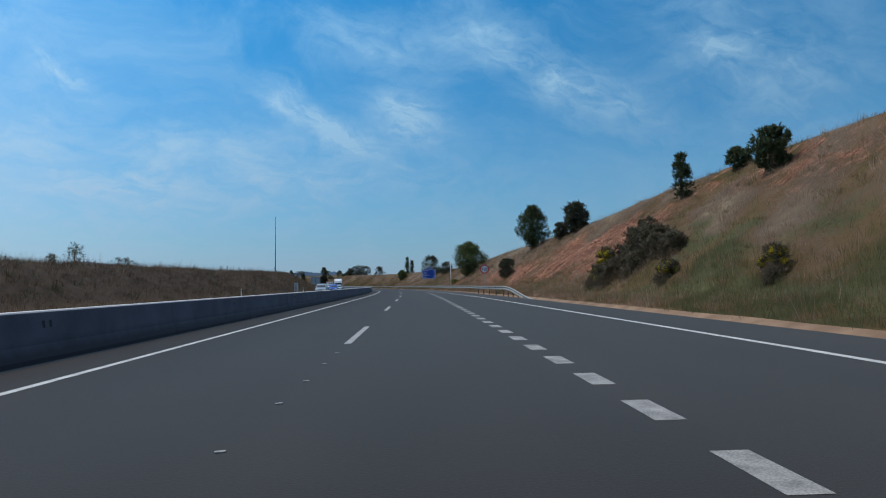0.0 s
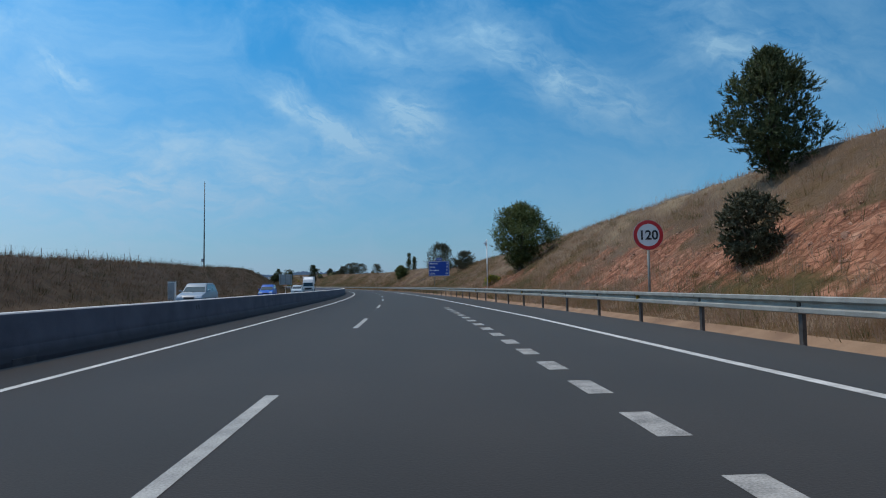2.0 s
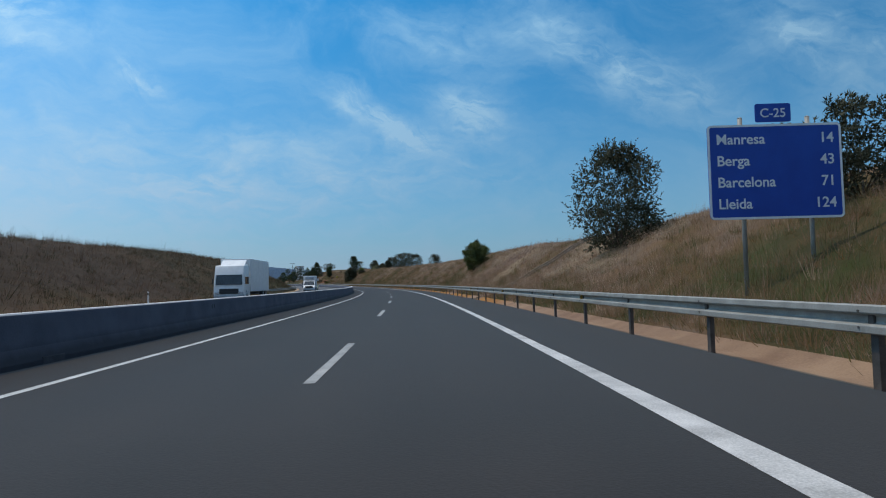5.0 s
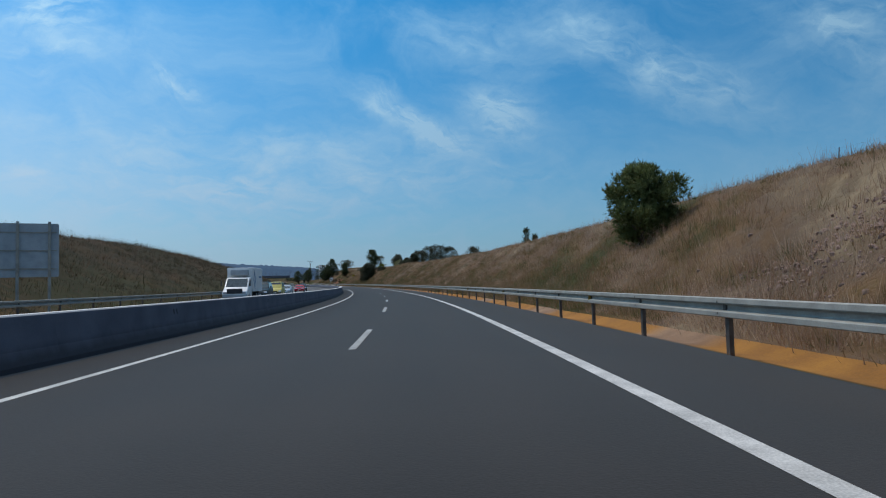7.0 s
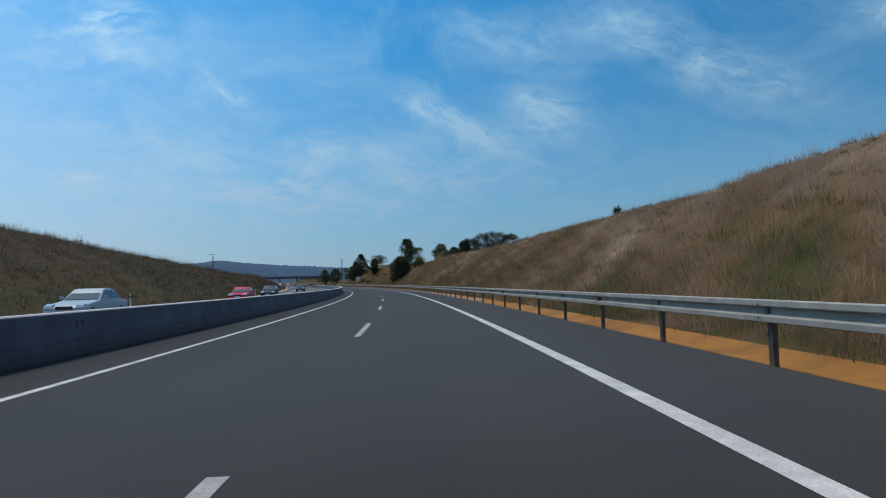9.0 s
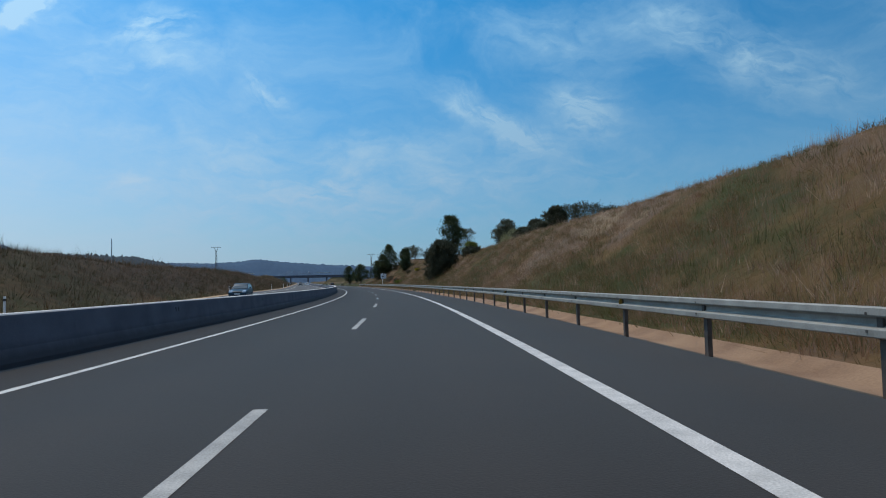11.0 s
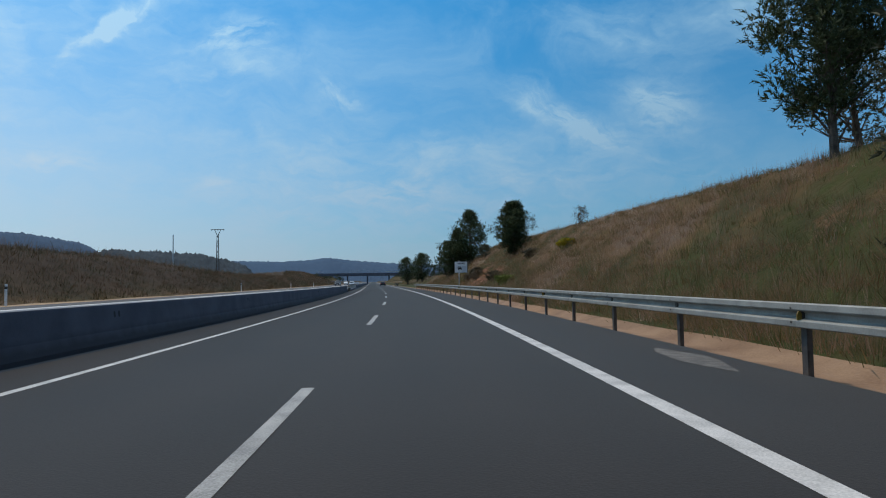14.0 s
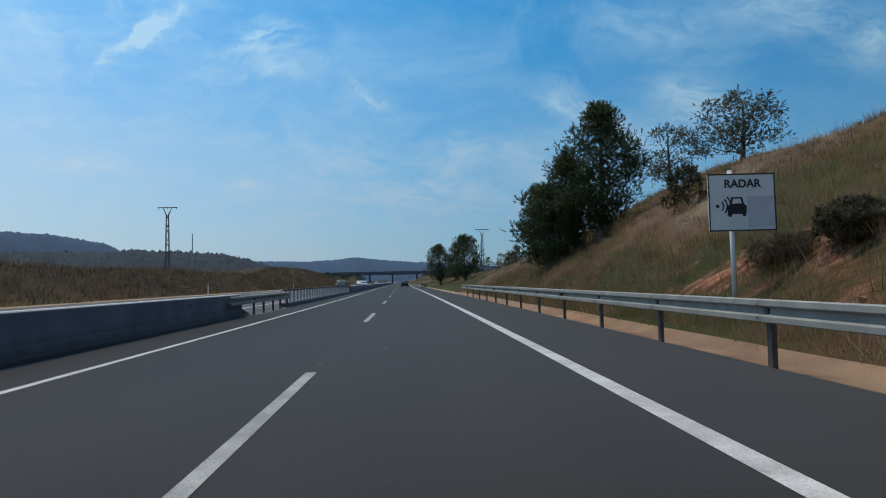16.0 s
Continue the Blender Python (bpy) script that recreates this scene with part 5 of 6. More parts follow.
def plant(name, s, o, h, w, shape, leaf, label, category, seed, puffs=60, per=110, size=1.0, density=1.0, bloom=0.0, sink=0.15, lean=0.0, z=None, group=""):
    rng = np.random.RandomState(seed)
    full = shape in ("bush", "round", "pine", "upright")
    start, prof = SHAPES[shape]
    t = thing(name, spot(s, o, (gz(s, o) if z is None else z) - sink, 0, lean), label, category, group)
    trunk = bmesh.new()
    bend = rng.uniform(-0.06, 0.06, 2) * h
    def axis(f):
        return np.array((bend[0] * math.sin(f * 2.2), bend[1] * math.sin(f * 1.7), f * h))
    tr = (0.035 * h ** 0.9 + 0.02) * (0.6 if shape == "high" else 1)
    stems = 1 if shape not in ("bush",) else 4
    if stems == 1:
        fs = np.linspace(0, 0.92, 7)
        for a, c in zip(fs, fs[1:]):
            tube(axis(a), axis(c), tr * (1 - a) + 0.02, tr * (1 - c) + 0.02, 7, trunk, False)
    cen, rad = [], []
    lobes = rng.uniform(0.74, 1.16, (7, 5))
    puffs = int(puffs * 1.5) if full else puffs
    for i in range(puffs):
        f = start + (1 - start) * rng.uniform(0, 1) ** 0.85
        ang = rng.uniform(0, 6.283)
        lobe = lobes[int(ang / 6.2832 * 7) % 7, int(f * 4.99)]
        pr = rng.uniform(*((0.10, 0.17) if full else (0.09, 0.17))) * (w + h) / 2 * (0.8 if f > 0.85 else 1)
        reach = w / 2 * np.interp(f, [p[0] for p in prof], [p[1] for p in prof]) * lobe * 1.12
        rr_ = max(0.0, reach - 0.6 * pr) * (rng.uniform(0.72, 1.04) if rng.rand() < 0.72 else rng.uniform(0.1, 0.8))
        p = axis(f) + np.array((math.cos(ang) * rr_, math.sin(ang) * rr_, 0.05 * h * rng.uniform(-0.5, 0.5)))
        p[2] = min(max(p[2], pr * 0.4), h - pr * 0.55)
        cen.append(p), rad.append(pr)
        if i % (5 if full else 2) == 0:
            root = axis(max(0.04, f - rng.uniform(0.10, 0.25))) if stems == 1 else np.array((rng.uniform(-0.1, 0.1), rng.uniform(-0.1, 0.1), 0.0))
            mid = (root + p) / 2 + rng.normal(size=3) * 0.03 * h
            tube(root, mid, tr * 0.38 * (1.05 - f) + 0.012, tr * 0.25 * (1.05 - f) + 0.008, 5, trunk, False)
            tube(mid, p, tr * 0.25 * (1.05 - f) + 0.008, 0.005, 5, trunk, False)
    part("trunk" if stems == 1 else "stem", trunk, BARK, t)
    cen, rad = np.array(cen), np.array(rad)
    spiky = leaf in (PINE, PINE_LIGHT, BROOM) or (shape == "upright" and leaf is SHRUB)
    k = int(per * density * (1.6 if leaf is PINE_LIGHT else 1.15 if leaf is PINE else 1.25))
    ln, wd = ((0.20, 0.018) if leaf is PINE_LIGHT else (0.21, 0.028) if leaf is PINE else (0.19, 0.022) if spiky else (0.13, 0.026) if leaf is not DRY_SHRUB else (0.28, 0.007))
    shoot = 0.10 + 0.046 * min(h, 7.0)
    lv, puff_way, shade = sprays(rng, cen, rad, k, ln * size, wd * size, 0.7 if spiky else 0.25, shoot * size)
    way = lv[:, 0] - np.array((0, 0, h * 0.42))
    way = way / (np.linalg.norm(way, axis=1, keepdims=True) + 1e-6) * 0.8 + puff_way * 0.7
    part("crown", tri_mesh("crown", lv, leaf, shade, way / np.linalg.norm(way, axis=1, keepdims=True), 0.45), leaf, t)
    if bloom:
        pick = (rng.rand(len(cen)) < bloom) & (cen[:, 2] > 0.35 * h)
        pick[np.argmax(cen[:, 2])] = True
        fl, fd = leaves(rng, cen[pick], rad[pick] * 1.25, 210, 0.10, 0.045, 0.3)
        part("blossom", tri_mesh("blossom", fl, BLOOM, rng.rand(len(fl)), fd, 0.8), BLOOM, t, "small yellow blossom")
    return t


P, S = "dark green pine tree growing on the dry cutting slope", "dark scrubby bush on the dry slope"
plant("pine_tree", 50.5, 22.7, 3.6, 1.75, "cypress", PINE, "small pointed pine near the top of the slope", "tree", 1, 46, 130)
plant("pine_tree", 46, 25.0, 1.7, 1.7, "round", PINE, "low round young pine on the slope", "tree", 3, 30, 130)
plant("pine_tree", 38.5, 23.2, 2.7, 2.6, "round", PINE, P, "tree", 4, 50, 130)
plant("pine_tree", 91.5, 19.0, 6.4, 4.6, "pine", PINE, "tall bushy pine with bright needles on the slope", "tree", 5, 110, 170, sink=0.75)
plant("bush", 82.3, 20.5, 2.1, 1.9, "upright", SHRUB, S, "bush", 6, 60, 150)
plant("pine_tree", 78.4, 21.5, 3.6, 2.8, "upright", SHRUB, "rounded dark evergreen tree near the slope's top", "tree", 7, 130, 170)
plant("pine_tree", 127.0, 13.7, 6.8, 6.3, "pine", PINE_LIGHT, "large broad pine leaning out over the guardrail", "tree", 8, 150, 210)
plant("bush", 85, 14.0, 2.5, 2.3, "bush", SHRUB, S, "bush", 9, 60, 150)
for i, (s, o, h, w, bl) in enumerate(((41.5, 13.9, 1.4, 1.7, 0.0), (41.2, 14.9, 1.8, 2.0, 0.0), (41.6, 15.9, 2.1, 2.1, 0.0), (42.2, 16.7, 2.3, 2.1, 0.0), (39.8, 16.2, 2.0, 2.0, 0.0), (38.2, 16.3, 1.7, 1.9, 0.0), (36.8, 16.3, 1.3, 1.6, 0.0), (39.6, 15.0, 1.2, 1.8, 0.0),
                                      (45.2, 14.8, 1.8, 1.2, 0.75), (43.9, 13.7, 1.3, 1.1, 0.6), (32.9, 14.4, 0.9, 0.9, 0.8), (23.3, 14.8, 1.1, 0.9, 0.85))):
    plant("broom_shrub", s, o, h, w, "bush", BROOM, "tangled broom shrub with yellow flowers" if bl else "tangled brown shrub with dry twigs", "bush", 20 + i, 36, 100, bloom=bl)
    plant("dry_twigs", s - 0.3, o - 0.4, h * 0.6, w * 0.75, "bush", DRY_SHRUB, "bundle of dry grey twigs under the shrub", "bush", 40 + i, 16, 80)
plant("broom_shrub", 130, 11.4, 0.95, 1.6, "bush", FRESH, "low green broom shrub with yellow flowers", "bush", 30, 26, 110, bloom=0.1)
plant("pine_tree", 200.5, 15.0, 6.6, 5.6, "bush", SHRUB, "broad dark evergreen tree behind the blue sign", "tree", 10, 110, 150, 1.3)
plant("evergreen_bush", 179, 16.2, 3.2, 4.0, "bush", SHRUB, "tall dark evergreen bush on the slope", "bush", 11, 60, 140)
plant("evergreen_bush", 185, 17.6, 3.0, 3.0, "bush", SHRUB, "tall dark evergreen bush on the slope", "bush", 12, 50, 130)
plant("pine_tree", 254, 12.9, 3.9, 3.6, "upright", PINE_LIGHT, "rounded young pine with upright bright shoots", "tree", 13, 90, 230)
plant("grey_leaved_tree", 459, 11.9, 6.2, 4.9, "upright", SHRUB, "dense dark grey-leaved tree reaching down to the guardrail", "tree", 15, 130, 190, 1.3, sink=0.7)
plant("grey_leaved_tree", 463, 11.6, 5.3, 4.0, "bush", SHRUB, "dense dark grey-leaved tree beside the ditch", "tree", 16, 120, 170, 1.3, sink=0.7)
plant("green_shrub", 461.5, 17.4, 2.1, 3.2, "bush", FRESH, "bright green leafy shrub among the pines", "bush", 17, 54, 130)
plant("bush", 457.5, 16.4, 1.5, 2.8, "bush", SHRUB, S, "bush", 18, 56, 130)
plant("bush", 453.5, 16.6, 1.0, 2.6, "bush", SHRUB, S, "bush", 19, 44, 120)
for i, (s, o, h, w, lf) in enumerate(((457.0, 22.6, 4.6, 4.2, OLIVE), (455.5, 21.8, 3.6, 3.2, OLIVE), (432.0, 23.2, 3.0, 2.6, SHRUB), (437.0, 21.6, 2.1, 1.7, SHRUB), (434.5, 22.0, 1.4, 3.2, OLIVE), (440.5, 21.0, 1.5, 3.4, OLIVE),
                                      (459, 31.0, 6.0, 6.0, SHRUB), (463, 36.0, 7.6, 7.0, SHRUB), (466, 40.0, 8.3, 7.5, SHRUB), (465, 44.5, 7.3, 7.0, SHRUB), (458, 51.5, 6.8, 6.5, SHRUB))):
    plant("hedge_bush", s, o, h, w, "upright" if 2.5 < h < 5 else "bush", lf, "tall leafy bush beyond the top of the cutting" if h > 5 else "tall grey-green bush standing on the crest" if h > 3.3 else "leafy bush along the top of the cutting", "bush", 60 + i, 56, 220, 1.5 if h > 5 else 1.2, group="bushes along the crest")
plant("olive_tree", 480, 21.0, 5.5, 5.0, "olive", OLIVE, "grey-green olive tree behind the leaning pine", "tree", 78, 60, 150)
plant("cypress_tree", 450, 70.0, 12.6, 3.6, "cypress", PINE, "tall dark pointed cypress far beyond the cutting", "tree", 69, 60, 110, 2.0)
plant("cypress_tree", 452, 74.0, 10.6, 3.4, "cypress", PINE, "tall dark pointed cypress far beyond the cutting", "tree", 67, 60, 110, 2.0)
plant("pine_tree", 476, 16.9, 8.2, 5.4, "high", PINE, "tall pine with bare leaning trunk at the crest", "tree", 70, 150, 190, lean=-4)
plant("bush", 471.5, 16.6, 2.6, 2.6, "bush", SHRUB, S, "bush", 71, 30)
plant("pine_tree", 525.4, 14.5, 6.0, 3.2, "upright", PINE, "compact upright pine on the red slope", "tree", 72, 110, 190, sink=0.5)
plant("pine_tree", 564, 14.8, 9.5, 5.8, "pine", PINE, "tall ragged pine with gaps in its crown", "tree", 73, 160, 160)
plant("pine_tree", 566.5, 13.4, 7.2, 4.6, "pine", PINE, "dense dark pine crowded against a taller one", "tree", 96, 110, 150)
plant("pine_tree", 568, 12.2, 6.2, 5.2, "bush", PINE, "dense dark pine bush at the foot of the slope", "tree", 74, 110, 170)
plant("pine_tree", 576, 13.6, 5.0, 4.0, "bush", PINE, "dense dark pine bush at the foot of the slope", "tree", 75, 80, 140)
plant("olive_tree", 569, 22.0, 4.8, 6.0, "olive", OLIVE, "grey-green olive tree with open branches on the crest", "tree", 76, 60, 190)
plant("olive_tree", 559.5, 22.6, 4.5, 6.4, "olive", OLIVE, "wide grey-green olive tree with open branches on the crest", "tree", 77, 70, 190)
plant("dry_twigs", 511, 17.6, 2.0, 1.3, "bush", DRY_SHRUB, "upright dry shrub with bare twigs on the crest", "bush", 88, 26, 44)
plant("bush", 530.5, 11.0, 0.9, 1.6, "bush", DRY_SHRUB, "low brown shrub on the slope", "bush", 89, 30, 130)
plant("bush", 517.5, 10.7, 0.8, 1.5, "bush", BROOM, "low brown shrub on the slope", "bush", 93, 30, 110)
plant("bush", 513, 13.5, 0.8, 1.6, "bush", BROOM, "low olive shrub on the slope", "bush", 94, 30, 110)
plant("bush", 551.5, 15.4, 2.2, 2.0, "bush", SHRUB, S, "bush", 78, 34)
plant("bush", 533.8, 11.4, 1.0, 1.7, "bush", BROOM, "dense brown-green shrub with fine twigs on the slope", "bush", 79, 60, 260, 0.6)
plant("bush", 535.8, 10.9, 0.75, 1.7, "bush", DRY_SHRUB, "low brown-green shrub beside the larger one", "bush", 95, 40, 220, 0.6)
plant("broom_shrub", 503.3, 14.2, 0.8, 1.5, "bush", FRESH, "low green broom shrub with yellow flowers", "bush", 81, 26, 110, bloom=0.9)
plant("green_shrub", 509, 10.2, 0.85, 2.6, "bush", FRESH, "low green shrub behind the guardrail", "bush", 82, 22, 90)
plant("pine_tree", 628, 11.6, 7.6, 6.4, "pine", PINE, P, "tree", 83, 120, 150)
plant("pine_tree", 655, 9.2, 8.2, 6.0, "pine", PINE, P, "tree", 84, 110, 150)
plant("pine_tree", 646, 11.5, 6.0, 4.0, "pine", PINE, P, "tree", 85, 50, 100)
plant("bush", 700, 12.0, 4.0, 4.5, "bush", SHRUB, S, "bush", 86, 40, 90)
for i in range(16):
    rng_ = random.Random(300 + i)
    s, o = 590 + i * 16 + rng_.uniform(-5, 5), rng_.uniform(17, 34)
    plant("roadside_tree", s, o, rng_.uniform(3.0, 6.0), rng_.uniform(3.5, 6), "pine" if i % 3 else "bush", PINE if i % 2 else SHRUB, "dark evergreen tree beyond the cutting", "tree", 300 + i, 30, 50, 1.9)
plant("eucalyptus_tree", 159, -71, 10.6, 4.4, "umbrella", OLIVE, "thin open eucalyptus beyond the bank", "tree", 90, 40, 110, 1.6, z=1.5)
plant("eucalyptus_tree", 166, -79, 8.6, 3.0, "umbrella", OLIVE, "thin open eucalyptus beyond the bank", "tree", 91, 28, 100, 1.6, z=1.5)
plant("bush", 112, -45.5, 3.2, 4.6, "bush", SHRUB, "dark bush beyond the bank", "bush", 92, 30, 80, 1.3)
for i in range(26):
    rng_ = random.Random(500 + i)
    s, o = 790 + i * 8 + rng_.uniform(-8, 8), -rng_.uniform(26, 52)
    plant("roadside_tree", s, o, rng_.uniform(2.5, 5.0), rng_.uniform(4, 7), "bush", SHRUB if i % 2 else PINE, "dark scrub beyond the opposite carriageway", "tree", 500 + i, 20, 36, 2.4)


def towards(up):
    """Blades turn their lit side up the slope's normal and back along the road."""
    v = up + np.array((-0.25, -0.45, 0))
    return v / np.linalg.norm(v, axis=1, keepdims=True)


def tufts(name, n, s0, s1, o_of, seed, blades, height, label, tall=0.06, mat=None, lift=0.0, broad=1.0):
    """Dry grass on a slope: many thin blades, thinned out over bare earth."""
    rng = np.random.RandomState(seed)
    s = rng.uniform(s0, s1, n)
    o = o_of(s, rng.rand(n))
    keep = rng.rand(n) > 0.95 * earth_mask(s, o) + 0.9 * sand_mask(s, o)
    s, o = s[keep], o[keep]
    n = len(s)
    base = place(s, o, land(s, o) - 0.03)
    h = height * rng.uniform(0.4, 1.35, n) * np.clip(1 + 0.6 * lumps(s, o, 5, seed) + 1.5 * lumps(s, o, 1.3, 96), 0.3, 2)
    up = (o - rail_line(s) - 2.7) * np.interp(s, FACE_S, FACE_K) / np.interp(s, CREST_S, CREST_Z)
    h = np.where((rng.rand(n) < tall) & (up < 0.8), h * rng.uniform(1.4, 1.9, n), h) * np.interp(up, (0.75, 0.95), (1, 0.6))
    tone = np.clip(grass_tone(s, o) + lift + rng.normal(0, 0.12, n) + 0.85 * lumps(s, o, 1.3, 94) + 0.70 * lumps(s, o, 3.1, 95) - 0.6 * green_mask(s, o), 0, 1)
    h = h * (1 - 0.25 * green_mask(s, o))
    fan = rng.normal(size=(n * blades, 3)) * np.array((1, 1, 0.0))
    B = np.repeat(base, blades, 0) + fan * 0.20
    H = np.repeat(h, blades) * rng.uniform(0.5, 1.15, n * blades)
    wind = np.array((0.10, -0.05, 0))
    tip = B + np.stack([0 * H, 0 * H, H], 1) + (0.34 * fan + wind) * H[:, None]
    a = rng.uniform(0, 3.14, n * blades)
    wd = np.stack([np.cos(a), np.sin(a), 0 * a], 1) * (broad * (0.004 + 0.008 * rng.rand(n * blades)))[:, None]
    pale = np.where(rng.rand(n * blades) < 0.07, 0.3, 0.0)
    tn = np.clip(np.repeat(tone, blades) + rng.normal(0, 0.10, n * blades) + pale, 0, 1)
    tagged(new(name, tri_mesh(name, np.stack([B - wd, B + wd, tip], 1), mat or GRASS, tn, towards(np.repeat(lay_of(s, o), blades, 0)), 1.1)), label, "grass", kind="stuff")


def right_face(s, u):
    toe = rail_line(s) + 1.6
    return toe + (np.interp(s, CREST_S, CREST_Z) / np.interp(s, FACE_S, FACE_K) + 3.5) * u


def left_face(s, u):
    return -(18.0 + (np.interp(s, BANK_S, BANK_Z) / 0.52 + 4.0) * u)


tufts("slope_grass", 84000, -15, 590, right_face, 101, 9, 0.36, "dry straw and olive grass covering the cutting slope")
tufts("verge_grass", 9000, -15, 590, lambda s, u: rail_line(s) + 1.35 + 1.5 * u, 102, 9, 0.26, "short dry weeds along the ditch")
tufts("foot_grass", 34000, -10, 590, lambda s, u: rail_line(s) + 1.5 + 4.5 * u ** 1.3, 105, 9, 0.40, "fine dry grass at the foot of the cutting", 0.12, lift=0.12)
tufts("bank_grass", 42000, 10, 775, left_face, 103, 7, 0.42, "tall brown grass on the opposite bank, darkened for shade", 0.10, SHADED_BANK_GRASS, 0.0, 2.0)
tufts("far_bank_grass", 9000, 560, 760, lambda s, u: np.where(u < 0.5, 9 + 30 * u, -(18 + 50 * (u - 0.5))), 104, 7, 0.5, "dry grass beside the farther road")


def clumps(name, n, s0, s1, o_of, seed, blades, height, spread, tone0, label, mat=None):
    """Taller fans of fine stems growing in loose clumps."""
    rng = np.random.RandomState(seed)
    s = rng.uniform(s0, s1, n)
    o = o_of(s, rng.rand(n))
    keep = (lumps(s, o, 19, seed) + rng.normal(0, 0.25, n) > 0.0) & (rng.rand(n) > 0.8 * earth_mask(s, o))
    s, o = s[keep], o[keep]
    n = len(s)
    up = (o - rail_line(s) - 2.7) * np.interp(s, FACE_S, FACE_K) / np.interp(s, CREST_S, CREST_Z)
    size = rng.uniform(0.5, 1.3, n) * np.interp(up, (0.75, 0.95), (1, 0.5))
    c = np.repeat(place(s, o, land(s, o) - 0.03), blades, 0)
    k = np.repeat(size, blades)
    d = rng.normal(size=(n * blades, 2)) * (spread * k)[:, None]
    fall = np.exp(-(d ** 2).sum(1) / (2 * (spread * k * 1.1) ** 2))
    H = height * k * (0.35 + 0.65 * fall) * rng.uniform(0.6, 1.1, n * blades)
    b = c + np.concatenate([d, np.zeros((n * blades, 1))], 1) * 0.75
    b[:, 2] += rng.uniform(0, 0.35, n * blades) * H
    tip = b + np.concatenate([d * 0.55 + rng.normal(size=d.shape) * 0.12 * H[:, None], (H * 0.75)[:, None]], 1)
    a = rng.uniform(0, 3.14, n * blades)
    w = np.stack([np.cos(a), np.sin(a), 0 * a], 1) * (0.004 + 0.006 * rng.rand(n * blades))[:, None]
    tone = np.clip(np.repeat(tone0 + 0.25 * lumps(s, o, 11, seed + 3) + rng.normal(0, 0.07, n), blades) + rng.normal(0, 0.08, n * blades), 0, 1)
    tagged(new(name, tri_mesh(name, np.stack([b - w, b + w, tip], 1), mat or GRASS, tone, towards(np.repeat(lay_of(s, o), blades, 0)), 1.1)), label, "weeds", kind="stuff")


def stalks(name, n, s0, s1, o_of, seed, height, label, mat, width=0.008, many=5, tone=0.8):
    """Thin dead stalks with a few side shoots."""
    rng = np.random.RandomState(seed)
    s = rng.uniform(s0, s1, n)
    o = o_of(s, rng.rand(n))
    b = np.repeat(place(s, o, land(s, o) - 0.02), many, 0)
    h = np.repeat(height * rng.uniform(0.6, 1.3, n), many) * rng.uniform(0.6, 1.0, n * many)
    b = b + rng.normal(size=b.shape) * np.array((0.10, 0.10, 0))
    tip = b + np.stack([rng.normal(0, 0.16, n * many) * h, rng.normal(0, 0.16, n * many) * h, h], 1)
    a = rng.uniform(0, 3.14, n * many)
    w = np.stack([np.cos(a), np.sin(a), 0 * a], 1) * width
    tagged(new(name, tri_mesh(name, np.stack([b - w, b + w, tip], 1), mat, np.clip(rng.normal(tone, 0.15, n * many), 0, 1), towards(np.repeat(lay_of(s, o), many, 0)), 1.2)), label, "weeds", kind="stuff")


clumps("slope_weeds", 3600, -10, 590, right_face, 111, 70, 0.62, 0.30, 0.16, "soft dark olive weeds in clumps on the slope")
clumps("dry_weeds", 3000, -10, 590, right_face, 112, 60, 0.66, 0.30, 0.60, "dry brown and grey weeds in clumps on the slope")
clumps("ditch_weeds", 1900, -10, 590, lambda s, u: rail_line(s) + 1.5 + 1.5 * u, 113, 55, 0.42, 0.22, 0.66, "grey dry weeds behind the ditch")
clumps("bank_weeds", 3900, 10, 775, left_face, 114, 60, 0.75, 0.34, 0.12, "brown weeds in clumps on the opposite bank, darkened for shade", SHADED_BANK_GRASS)
clumps("olive_weeds", 1700, 335, 560, right_face, 115, 90, 0.80, 0.42, 0.20, "soft brown-olive weeds in broad clumps on the slope")
clumps("low_brown_weeds", 1500, 335, 560, right_face, 116, 90, 0.70, 0.40, 0.40, "brown weeds in broad clumps on the slope")
stalks("dead_stalks", 3800, -10, 590, right_face, 121, 0.85, "pale dead stalks standing in the grass", GRASS, 0.0055)
stalks("crest_stalks", 700, -10, 590, lambda s, u: rail_line(s) + 2.7 + np.interp(s, CREST_S, CREST_Z) / np.interp(s, FACE_S, FACE_K) * (0.93 + 0.12 * u), 122, 0.62, "thin stalks along the crest of the cutting", GRASS)
stalks("bank_stalks", 900, 10, 650, lambda s, u: -(18.6 + np.interp(s, BANK_S, BANK_Z) / 0.52 * (0.85 + 0.2 * u)), 123, 0.9, "thin stalks along the top of the opposite bank", SHADED_BANK_GRASS, 0.012)
stalks("cane_thicket", 420, 444, 452, lambda s, u: 20.4 + 2.6 * u, 124, 2.0, "tall green canes on top of the cutting", REED, 0.016, 26, 0.38)



